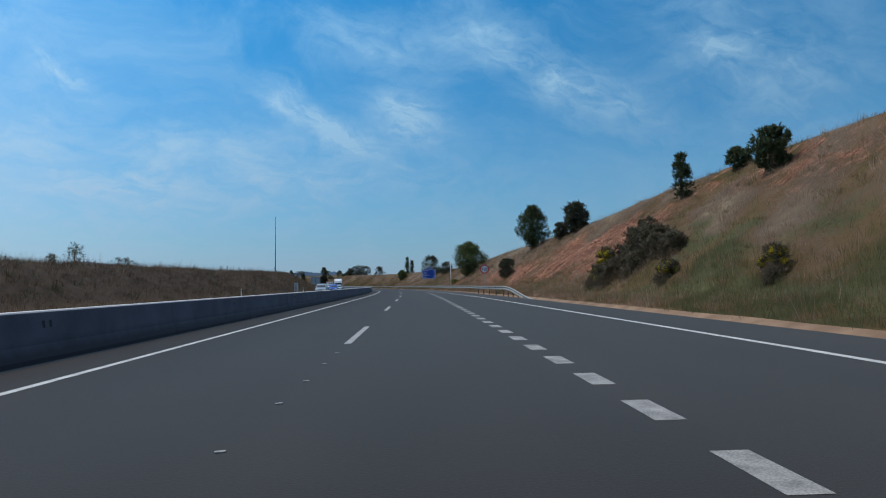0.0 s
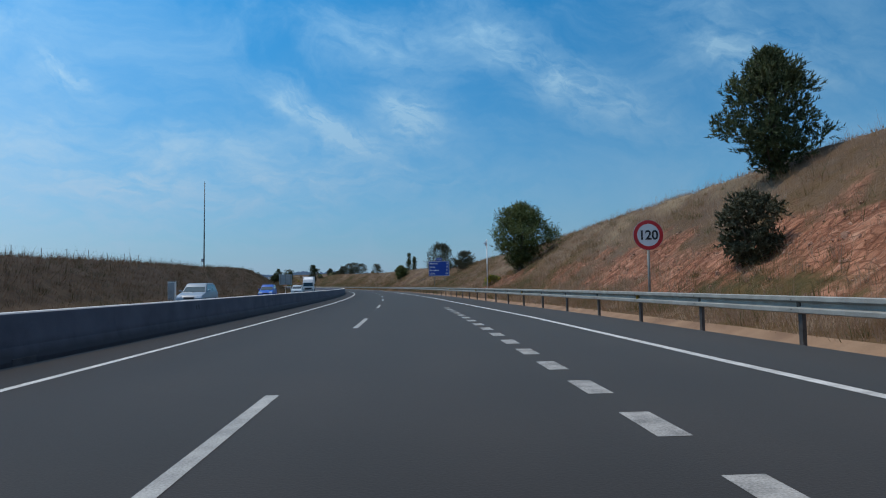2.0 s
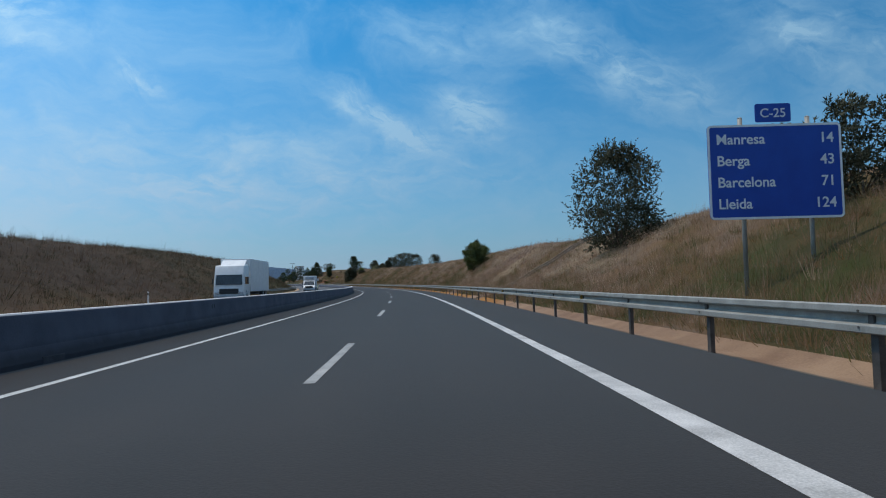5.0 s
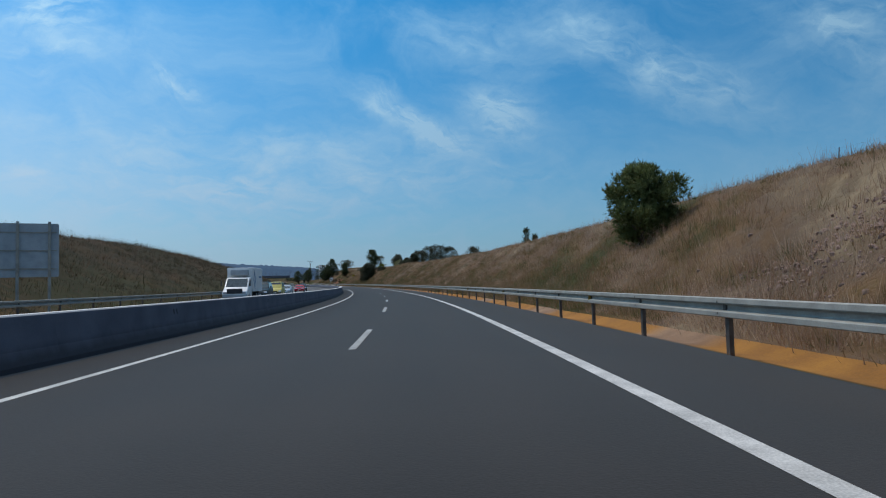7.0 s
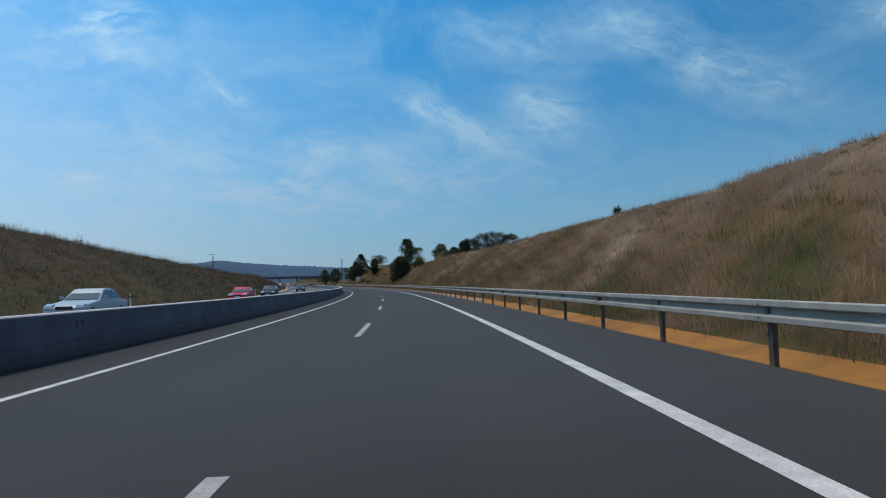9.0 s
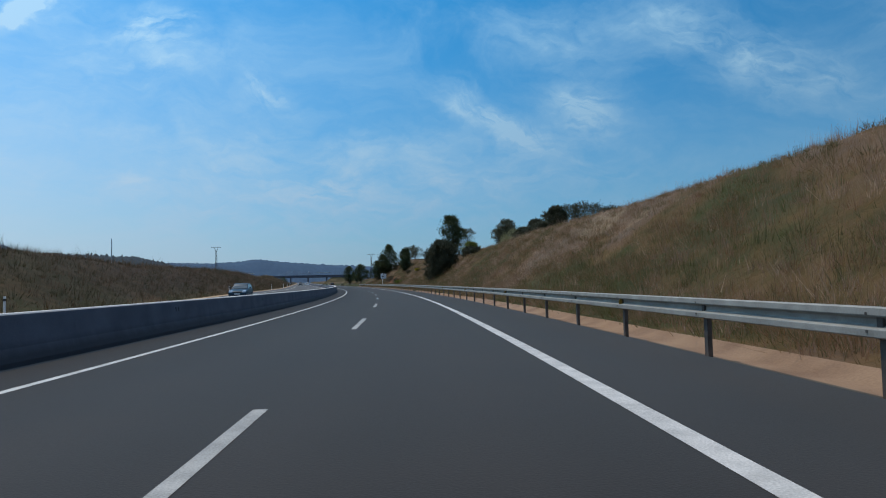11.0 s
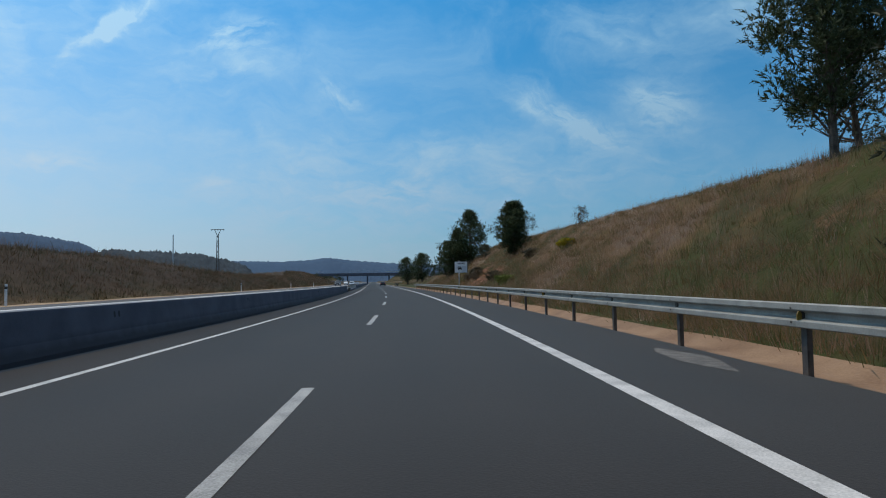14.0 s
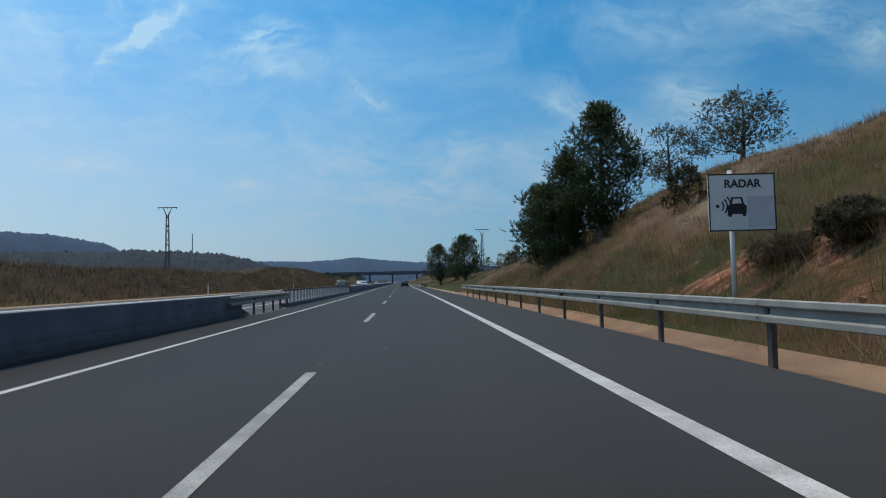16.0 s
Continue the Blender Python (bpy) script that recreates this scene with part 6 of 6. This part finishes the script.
def stones(name, n, seed, label, mat, rubble=False):
    """Loose angular stones on the bare earth."""
    rng = np.random.RandomState(seed)
    s = np.concatenate([rng.uniform(44, 112, n), rng.uniform(510, 545, n // 3)])
    o = right_face(s, rng.uniform(0.1, 0.9, len(s)))
    keep = earth_mask(s, o) > rng.uniform(0.25, 0.8, len(s))
    if rubble:
        s = rng.normal(234.5, 2.6, n)
        h = np.clip(rng.normal(0.48, 0.12, n) - 0.03 * (s - 234.5), 0.15, 0.9)
        o, keep = right_face(s, h), np.ones(n, bool)
    s, o = s[keep], o[keep]
    p = place(s, o, land(s, o))
    ico = bmesh.new()
    bmesh.ops.create_icosphere(ico, subdivisions=1, radius=1)
    v0 = np.array([v.co for v in ico.verts])
    f0 = np.array([[v.index for v in f.verts] for f in ico.faces])
    ico.free()
    m = len(s)
    r = (0.03 + 0.07 * rng.rand(m) ** 2) if rubble else (0.03 + 0.09 * rng.rand(m) ** 3)
    V = v0[None] * rng.uniform(0.6, 1.3, (m, len(v0), 1)) * (r[:, None] * rng.uniform(0.6, 1.3, (m, 3)))[:, None, :] + p[:, None, :]
    F = f0[None] + (np.arange(m) * len(v0))[:, None, None]
    tagged(new(name, mesh_of(name, V.reshape(-1, 3), F.reshape(-1, 3), mat)), label, "stones", kind="stuff")


ROCK = material("earthy_rock", (0.20, 0.095, 0.058), (0.37, 0.21, 0.14), 0.95, 0, 2.0, 25, 0.5, 0.4)
stones("loose_stones", 3600, 131, "loose reddish stones on the bare earth of the slope", ROCK)
RUBBLE = material("grey_rubble", (0.15, 0.095, 0.075), (0.31, 0.21, 0.17), 0.95, 0, 2.0, 25, 0.5, 0.4)
stones("stone_rubble", 2600, 132, "patch of greyish pink rubble lying on the slope", RUBBLE, True)

# ---- wire fence along the crest ----
fence_line = thing("crest_fence", spot(222, 15), "low wire fence on thin dark posts along the crest", "fence", kind="structure")
fl_i = fence_line.matrix_basis.inverted()
slim = as_mesh(tube((0, 0, -0.3), (0.02, 0, 0.55), 0.024, 0.02, 6), "fence_post", POST_STEEL)


def crest_o(s):
    return float(rail_line(s) + 4.6 + np.interp(s, CREST_S, CREST_Z) / np.interp(s, FACE_S, FACE_K))


tops = []
for i in range(9):
    s = 212 + 4.4 * i
    m = spot(s, crest_o(s), gz(s, crest_o(s)), 0, (i * 37 % 9) - 4)
    part("fence_post", slim, POST_STEEL, fence_line, at_=fl_i @ m)
    tops.append(fl_i @ m)
for z in (0.25, 0.5):
    b = bmesh.new()
    for m0, m1 in zip(tops, tops[1:]):
        tube(m0 @ Vector((0, 0, z)), m1 @ Vector((0, 0, z)), 0.0015, 0.0015, 3, b, False)
    part("fence_wire", b, POST_STEEL, fence_line)

bank_fence = thing("bank_fence", spot(95, -28), "wire fence on thin dark posts along the top of the opposite bank", "fence", kind="structure")
bf_i = bank_fence.matrix_basis.inverted()
bank_post = as_mesh(tube((0, 0, -0.3), (0.02, 0, 0.95), 0.028, 0.025, 6), "fence_post", POST_STEEL)
tops = []
for i in range(20):
    s = 92 + 4.6 * i
    m = spot(s, -28.2, gz(s, -28.2), 0, (i * 53 % 9) - 4)
    part("fence_post", bank_post, POST_STEEL, bank_fence, at_=bf_i @ m)
    tops.append(bf_i @ m)
for z in (0.5, 0.9):
    b = bmesh.new()
    for m0, m1 in zip(tops, tops[1:]):
        tube(m0 @ Vector((0, 0, z)), m1 @ Vector((0, 0, z)), 0.002, 0.002, 3, b, False)
    part("fence_wire", b, POST_STEEL, bank_fence)

# ---- bridge, buildings and far land ----
br = thing("road_bridge", spot(985, 0), "dark concrete road bridge crossing the motorway far ahead", "bridge", kind="structure")
part("deck", box(96, 9.5, 1.3, -8, 0, 6.4, 0.1), CONCRETE, br)
for y in (-4.6, 4.6):
    part("parapet", box(96, 0.25, 0.95, -8, y, 7.7, 0.05), CONCRETE, br)
for x in (-21, -5.2, 12):
    part("pier", box(1.1, 5.5, 7.4, x, 0, -0.9, 0.15), CONCRETE, br)
for x, w in ((-46, 24), (30, 24)):
    b = bmesh.new()
    vs = [b.verts.new(v) for v in ((x - w, -11, -1), (x + w, -11, -1), (x + w, 11, -1), (x - w, 11, -1), (x - w * 0.55, -4.5, 6.35), (x + w * 0.55, -4.5, 6.35), (x + w * 0.55, 4.5, 6.35), (x - w * 0.55, 4.5, 6.35))]
    for f in ((0, 1, 5, 4), (1, 2, 6, 5), (2, 3, 7, 6), (3, 0, 4, 7), (4, 5, 6, 7)):
        b.faces.new([vs[i] for i in f])
    part("abutment_bank", b, material("scrub_bank", (0.07, 0.06, 0.03), (0.16, 0.12, 0.06), 0.95, 0, 0.4, 4, 0.6), br, "scrubby earth bank")


def building(s, o, z, w, d, h, rows, cols, label, turn=0):
    t = thing("building", spot(s, o, z, turn), label, "building")
    part("wall", box(w, d, h, 0, 0, -2, 0.05), WHITE, t)
    part("roof", box(w + 0.6, d + 0.6, 0.5, 0, 0, h - 2, 0.05), PALE_CONCRETE, t)
    win = as_mesh(box(1.3, 0.1, 1.2, 0, 0, 0, 0.02), "window", GLASS)
    for r in range(rows):
        for c in range(cols):
            part("window", win, GLASS, t, at_=pose(-w / 2 + w * (c + 0.5) / cols, -d / 2 - 0.02, 0.3 + r * (h - 2.6) / rows))
    return t


for i, (s, o, h) in enumerate(((930, 64, 15), (938, 71, 16), (925, 77, 14), (945, 58, 13))):
    plant("roadside_tree", s, o, h, 9.0, "pine", PINE, "tall dark evergreen tree before the white building", "tree", 340 + i, 40, 60, 2.6)
building(1010, 82, gz(1010, 82), 9, 9, 19.5, 5, 4, "white block of a building among trees on the hill")
building(655, 33, gz(655, 33), 8, 7, 6.5, 2, 3, "small white house above the cutting")


def far_hills(name, cx, cy, b0, b1, r0, r1, height, label, mat, crowns=1.0):
    """Rolling hills across a range of bearings (degrees left of the first heading), seen from near cx, cy."""
    bs, rs_ = np.radians(np.linspace(b0, b1, 360)), np.linspace(r0, r1, 40)
    B, R = np.meshgrid(bs, rs_, indexing="ij")
    x, y = cx - np.sin(B) * R, cy + np.cos(B) * R
    u = (R - r0) / (r1 - r0)
    z = height(np.degrees(B)) * np.sin(np.clip(u * 1.4, 0, 1) * math.pi / 2) ** 1.5 + 5 * lumps(x, y, 320, 51) * u + 2.0 * lumps(x, y, 90, 52) * u + 3.0 * crowns * lumps(x, y, 24, 53) * u + 2.2 * crowns * np.random.RandomState(54).normal(size=x.shape) * u - 8 * (1 - u)
    n, k = B.shape
    ix = np.arange(n * k).reshape(n, k)
    q = np.stack([ix[:-1, :-1], ix[1:, :-1], ix[1:, 1:], ix[:-1, 1:]], -1).reshape(-1, 4)
    tagged(new(name, mesh_of(name, np.stack([x, y, z], -1).reshape(-1, 3), q, mat, True)), label, "hill", kind="structure")


def ridge(far, *stops):
    """Height of a crest that lies far metres off, from its bearings and angles of rise."""
    return lambda b: np.tan(np.radians(np.interp(b, [s[0] for s in stops], [s[1] for s in stops]))) * far - 4


CX, CY = -94, 506
# both woods are blued in their base colour to paint in distance haze
NEAR_WOOD = material("hazed_pine_wood", (0.011, 0.022, 0.033), (0.024, 0.040, 0.051), 0.95, 0, 0.03, 0.25, 0.0)
HAZED_WOOD = material("hazed_distant_wood", (0.024, 0.058, 0.108), (0.031, 0.069, 0.121), 0.95, 0, 0.01, 0.1, 0.0)
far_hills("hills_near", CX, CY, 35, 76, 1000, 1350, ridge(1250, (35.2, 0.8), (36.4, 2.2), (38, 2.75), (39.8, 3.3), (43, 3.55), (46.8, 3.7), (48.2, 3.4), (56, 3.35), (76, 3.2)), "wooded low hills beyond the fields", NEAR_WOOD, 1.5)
far_hills("hills_left", CX, CY, 44, 80, 1500, 2100, ridge(1928, (44, 1.8), (47, 3.0), (48, 3.75), (49, 4.1), (52, 4.6), (55.5, 4.85), (80, 5.4)), "long wooded ridge in the distance", HAZED_WOOD)
far_hills("hills_far", CX, CY, 12, 60, 1900, 2800, ridge(2543, (12, 1.2), (18, 1.9), (24, 2.25), (27, 2.5), (29.1, 2.78), (31, 2.55), (33, 2.45), (37, 2.55), (60, 2.4)), "wooded hills on the horizon, tinted blue for haze", HAZED_WOOD)
far_hills("hills_front", 0, 0, 4, 23, 1500, 1950, lambda b: 33 + 4 * np.sin(b * 0.9) + 3 * np.sin(b * 2.1), "low wooded rise beyond the bridge", HAZED_WOOD)
hill_mast = thing("hill_mast", pose(-857.8, 1343.1, 40), "slender grey mast rising from the wooded hill", "mast")
part("pole", tube((0, 0, 0), (0, 0, 54), 1.1, 0.7, 10), SIGN_BACK, hill_mast)
part("tip", tube((0, 0, 54), (0, 0, 56), 0.3, 0.2, 8), SIGN_BACK, hill_mast)
for i, (b, r, w) in enumerate(((25.5, 2150, 60), (23.5, 2250, 60), (29.5, 2200, 40), (33, 2300, 50))):
    t = thing("warehouse", pose(CX - math.sin(radians(b)) * r, CY + math.cos(radians(b)) * r, 46, 0, 0, b), "pale industrial shed far off on the hillside", "building")
    part("wall", box(w, 25, 12, 0, 0, -4, 0.1), WHITE, t)
    part("roof", box(w + 1, 26, 1.5, 0, 0, 8, 0.2), PALE_CONCRETE, t)


# ---- vehicles on the opposite carriageway ----
def side_prism(pts, w0, w1, z0, z1, bevel=0.05, seg=2):
    """A body from its side outline (y, z): half as wide as w0 at height z0, tapering to w1 at z1."""
    b = bmesh.new()
    sides = []
    for sx in (-1, 1):
        sides.append([b.verts.new((sx * (w0 + (w1 - w0) * min(1, max(0, (z - z0) / (z1 - z0)))) / 2, y, z)) for y, z in pts])
    b.faces.new(sides[0][::-1]), b.faces.new(sides[1])
    n = len(pts)
    for i in range(n):
        b.faces.new((sides[0][i], sides[0][(i + 1) % n], sides[1][(i + 1) % n], sides[1][i]))
    bmesh.ops.recalc_face_normals(b, faces=b.faces)
    if bevel:
        bmesh.ops.bevel(b, geom=b.edges[:], offset=bevel, segments=seg, affect="EDGES", profile=0.6)
    return b


def side_glass(pts, w0, w1, z0, z1, sx):
    b = bmesh.new()
    vs = [b.verts.new((sx * ((w0 + (w1 - w0) * (z - z0) / (z1 - z0)) / 2 + 0.006), y, z)) for y, z in pts]
    f = b.faces.new(vs)
    r = bmesh.ops.extrude_face_region(b, geom=[f])
    bmesh.ops.translate(b, verts=[v for v in r["geom"] if isinstance(v, bmesh.types.BMVert)], vec=(-sx * 0.02, 0, 0))
    return b


def cross_glass(p0, p1, w0, w1):
    """Wind or rear screen between two (y, z) points."""
    b = bmesh.new()
    d = Vector((0, p1[0] - p0[0], p1[1] - p0[1])).cross(Vector((1, 0, 0))).normalized() * 0.012
    if d.z < 0:
        d = -d
    vs = [b.verts.new(Vector((x, y, z)) + d) for x, (y, z) in ((-w0 / 2, p0), (w0 / 2, p0), (w1 / 2, p1), (-w1 / 2, p1))]
    f = b.faces.new(vs)
    r = bmesh.ops.extrude_face_region(b, geom=[f])
    bmesh.ops.translate(b, verts=[v for v in r["geom"] if isinstance(v, bmesh.types.BMVert)], vec=-d * 1.6)
    return b


def wheel(parent, x, y, r, w=0.2):
    t = bmesh.new()
    for a, c, r0, r1 in ((-w / 2, -w / 2 + 0.03, r * 0.9, r), (-w / 2 + 0.03, w / 2 - 0.03, r, r), (w / 2 - 0.03, w / 2, r, r * 0.9)):
        tube((a, 0, 0), (c, 0, 0), r0, r1, 20, t, False)
    wh = part("wheel", tube((-w / 2, 0, 0), (w / 2, 0, 0), r * 0.62, r * 0.62, 20, t), TYRE, parent, at_=pose(x, y, r), smooth=False)
    sx = 1 if x > 0 else -1
    rim = tube((sx * w / 2, 0, 0), (sx * (w / 2 + 0.015), 0, 0), r * 0.6, r * 0.5, 20)
    for i in range(5):
        a = 6.2832 * i / 5
        tube((sx * (w / 2 + 0.02), 0, 0), (sx * (w / 2 + 0.02), r * 0.55 * math.cos(a), r * 0.55 * math.sin(a)), 0.03, 0.025, 5, rim)
    part("rim", rim, RIM, wh)


def paint(name, c):
    return material(name, tuple(v * 0.9 for v in c), tuple(min(1, v * 1.05) for v in c), 0.4, 0.0, 1.2, 40, 0, coat=0.08, spec=0.35)


def car(s, o, style, colour, label, roof_rack=False):
    """A car facing the camera's way of coming: its front looks along -y."""
    t = thing("car", spot(s, o, float(banked(s, o))), label, "car", "cars on the opposite carriageway")
    L, H, W, hood, cowl, rear, tail = {
        "city": (3.45, 1.58, 1.60, 0.95, -0.66, 1.48, 1.66), "hatch": (3.75, 1.46, 1.64, 0.92, -0.72, 1.45, 1.80), "mpv": (4.25, 1.62, 1.76, 0.98, -1.05, 1.75, 2.05),
        "sedan": (4.45, 1.42, 1.72, 0.90, -0.75, 1.05, 1.65), "suv": (4.45, 1.78, 1.82, 1.10, -0.85, 1.95, 2.15),
        "van": (4.15, 1.82, 1.74, 1.06, -0.95, 1.95, 2.02), "coupe": (4.1, 1.36, 1.72, 0.86, -0.65, 1.0, 1.7)}[style]
    f, r = -L / 2, L / 2
    belt = hood + 0.06
    deck = belt if style not in ("sedan", "coupe") else belt - 0.02
    low = [(f + 0.05, 0.28), (f, 0.42), (f + 0.02, 0.62), (f + 0.22, hood - 0.16), (cowl - 0.02, hood), (cowl + 0.3, belt), (rear + 0.1, deck), (r - 0.03, deck - 0.08), (r, 0.6), (r - 0.05, 0.30)]
    part("body", side_prism(low, W, W * 0.95, 0.5, belt, 0.06), colour, t, smooth=True)
    roof0 = cowl + (0.78 if style != "van" else 0.62)
    cab = [(cowl - 0.02, hood - 0.03), (roof0, H - 0.04), (roof0 + 0.35, H), (rear - 0.35, H - 0.01), (rear, H - 0.07), (tail if style not in ("sedan", "coupe") else tail - 0.15, deck - 0.03)]
    part("cabin", side_prism(cab, W * 0.94, W * 0.74, belt, H, 0.04), colour, t, smooth=True)
    w0, w1 = W * 0.94, W * 0.74
    part("windscreen", cross_glass((cowl + 0.06, hood + 0.04), (roof0 - 0.03, H - 0.09), w0 * 0.90, w1 * 0.90), GLASS, t, "dark windscreen")
    part("rear_window", cross_glass((tail - 0.04 if style not in ("sedan", "coupe") else tail - 0.2, deck + 0.05), (rear + 0.02, H - 0.13), w0 * 0.88, w1 * 0.9), GLASS, t)
    mid = (roof0 + rear) / 2
    for sx in (-1, 1):
        part("side_window", side_glass([(cowl + 0.22, belt + 0.02), (mid - 0.05, belt + 0.02), (mid - 0.05, H - 0.11), (roof0 + 0.06, H - 0.11)], w0, w1, belt, H, sx), GLASS, t)
        part("side_window", side_glass([(mid + 0.04, belt + 0.02), (tail - 0.22, belt + 0.02), (rear - 0.12, H - 0.12), (mid + 0.04, H - 0.11)], w0, w1, belt, H, sx), GLASS, t)
        part("headlight", side_prism([(f + 0.01, 0.60), (f + 0.06, 0.74), (f + 0.30, 0.80), (f + 0.26, 0.64)], 0.36, 0.32, 0.6, 0.8, 0.02), CHROME, t, at_=pose(sx * (W / 2 - 0.22), -0.02, 0))
        part("tail_light", box(0.16, 0.05, 0.3, sx * (W / 2 - 0.13), r - 0.02, 0.62, 0.02), RED, t)
        part("wing_mirror", box(0.16, 0.10, 0.13, sx * (W / 2 + 0.10), cowl + 0.32, belt + 0.0, 0.03), colour, t)
        for y in (f + 0.78, r - 0.75):
            wheel(t, sx * (W / 2 - 0.09), y, 0.31)
    part("grille", box(0.7, 0.05, 0.13, 0, f + 0.0, 0.55, 0.02), SIGN_BLACK, t)
    part("bumper", box(W * 0.96, 0.12, 0.2, 0, f + 0.03, 0.32, 0.04), colour if style != "van" else BLACK, t)
    part("number_plate", box(0.5, 0.02, 0.11, 0, f - 0.035, 0.40, 0.005), WHITE, t)
    if roof_rack:
        for sx in (-1, 1):
            part("roof_rail", tube((sx * 0.55, roof0 + 0.3, H + 0.05), (sx * 0.55, rear - 0.3, H + 0.05), 0.02, 0.02, 6), SIGN_BLACK, t)
    return t


def lorry(s, o, cab_h, box_l, box_h, cab_l, label, logo=False, bonnet=False):
    t = thing("lorry", spot(s, o, 0.0), label, "lorry")
    W = 2.1 if bonnet else 2.45
    WP = WHITE
    f = -cab_l
    if bonnet:
        pts = [(f, 0.4), (f - 0.0, 0.9), (f + 0.7, 1.25), (f + 1.45, 2.05), (0, 2.15), (0, 0.4)]
        ws = ((f + 0.74, 1.30), (f + 1.40, 2.0))
    else:
        pts = [(f + 0.03, 0.4), (f, 1.1), (f + 0.12, 2.2), (f + 0.35, cab_h), (-0.2, cab_h + 0.1), (-0.1, 0.5)]
        ws = ((f + 0.0, 1.45), (f + 0.13, 2.25))
    part("cab", side_prism(pts, W, W * 0.93, 0.6, cab_h, 0.07), WP, t, "white cab", smooth=True)
    part("windscreen", cross_glass(*ws, W * 0.86, W * 0.82), GLASS, t, "dark windscreen")
    for sx in (-1, 1):
        z = ws[0][1]
        part("side_window", side_glass([(f + (0.9 if bonnet else 0.35), z + 0.05), (-0.55, z + 0.05), (-0.55, z + 0.62), (f + (1.35 if bonnet else 0.45), z + 0.62)], W, W * 0.97, 0.6, 2.2, sx), GLASS, t)
        part("headlight", box(0.34, 0.1, 0.2, sx * (W / 2 - 0.26), f + 0.03, 0.68, 0.03), CHROME, t)
        part("wing_mirror", box(0.10, 0.14, 0.42, sx * (W / 2 + 0.16), f + 0.5, z + 0.1, 0.03), SIGN_BLACK, t)
        for y in (f + 0.95, box_l - 2.6, box_l - 1.4):
            wheel(t, sx * (W / 2 - 0.14), y, 0.42 if bonnet else 0.5, 0.28)
    part("grille", box(W * 0.62, 0.08, 0.42, 0, f + 0.0, 0.72, 0.03), SIGN_BLACK, t)
    part("bumper", box(W * 0.98, 0.2, 0.3, 0, f + 0.04, 0.36, 0.05), SIGN_BACK, t)
    part("chassis", box(1.0, box_l + cab_l - 0.6, 0.25, 0, (box_l - cab_l) / 2, 0.55, 0.02), SIGN_BLACK, t)
    cargo = part("cargo_box", box(2.45 if not bonnet else 2.25, box_l, box_h - 0.85, 0, box_l / 2 + 0.1, 0.85, 0.05), WP, t, "white cargo box")
    part("roof_fairing", side_prism([(-1.1, cab_h - 0.05), (-0.15, box_h - 0.1), (-0.15, cab_h - 0.05)], W * 0.8, W * 0.8, cab_h, box_h, 0.04), WP, t) if not bonnet else part("cooling_unit", box(1.5, 0.5, 0.5, 0, -0.1, box_h - 0.7, 0.05), SIGN_BACK, t)
    if logo:
        DB = material("logo_blue", (0.02, 0.10, 0.25), (0.03, 0.16, 0.36), 0.5, 0, 2, 30, 0)
        x = 2.25 / 2 + 0.004
        for k, (y0, w_) in enumerate(((0.9, 0.55),)):
            b = bmesh.new()
            for sgn in (-1, 1):
                vs = [b.verts.new((x, y0 + sgn * yy, zz_)) for yy, zz_ in ((0.0, 2.85), (w_, 1.95), (0.0, 1.05), (0.0, 1.35), (w_ * 0.62, 1.95), (0.0, 2.45))]
                b.faces.new(vs)
            r = bmesh.ops.extrude_face_region(b, geom=b.faces[:])
            bmesh.ops.translate(b, verts=[v for v in r["geom"] if isinstance(v, bmesh.types.BMVert)], vec=(0.004, 0, 0))
            part("blue_emblem", b, DB, cargo, "blue lozenge emblem")
        part("dark_bar", box(0.006, 1.2, 0.16, x, box_l - 1.1, 2.1), DB, cargo)
    return t


SLOW, FAST = -12.9, -9.2
SILVER, LIGHT_SILVER = paint("silver_paint", (0.24, 0.29, 0.34)), paint("pale_silver_paint", (0.36, 0.42, 0.46))
car(110, SLOW, "mpv", SILVER, "silver people carrier on the opposite carriageway")
car(139, SLOW, "city", paint("bright_blue_paint", (0.004, 0.085, 0.42)), "small bright blue hatchback on the opposite carriageway")
car(175, SLOW, "mpv", LIGHT_SILVER, "pale silver car on the opposite carriageway")
lorry(214, SLOW, 3.0, 8.0, 3.6, 2.2, "white articulated lorry on the opposite carriageway")
lorry(282, SLOW, 2.15, 4.8, 3.0, 2.3, "white box van with a blue lozenge emblem", True, True)
car(306, SLOW, "van", paint("pale_yellow_paint", (0.50, 0.44, 0.13)), "pale yellow small van on the opposite carriageway")
car(294, SLOW, "suv", paint("dark_green_paint", (0.02, 0.035, 0.04)), "dark off-roader with roof rails", True)
car(317, SLOW, "sedan", LIGHT_SILVER, "pale silver saloon on the opposite carriageway")
car(349, SLOW, "coupe", paint("red_paint", (0.50, 0.01, 0.02)), "bright red car on the opposite carriageway")
car(366, SLOW, "hatch", paint("black_paint", (0.015, 0.018, 0.02)), "black hatchback on the opposite carriageway")
car(417, SLOW, "hatch", paint("navy_paint", (0.012, 0.035, 0.06)), "dark blue hatchback on the opposite carriageway")
car(672, SLOW, "suv", paint("graphite_paint", (0.03, 0.035, 0.04)), "dark car far along the opposite carriageway")
car(702, FAST, "mpv", LIGHT_SILVER, "pale silver car far along the opposite carriageway")
car(740, SLOW, "van", WHITE, "white van far along the opposite carriageway")
car(790, FAST, "sedan", SILVER, "silver car far along the opposite carriageway")
ahead = car(668, 1.75, "hatch", paint("dark_car_paint", (0.02, 0.022, 0.025)), "dark car driving ahead in the same lane")
ahead.matrix_basis = spot(668, 1.75, 0, 180)
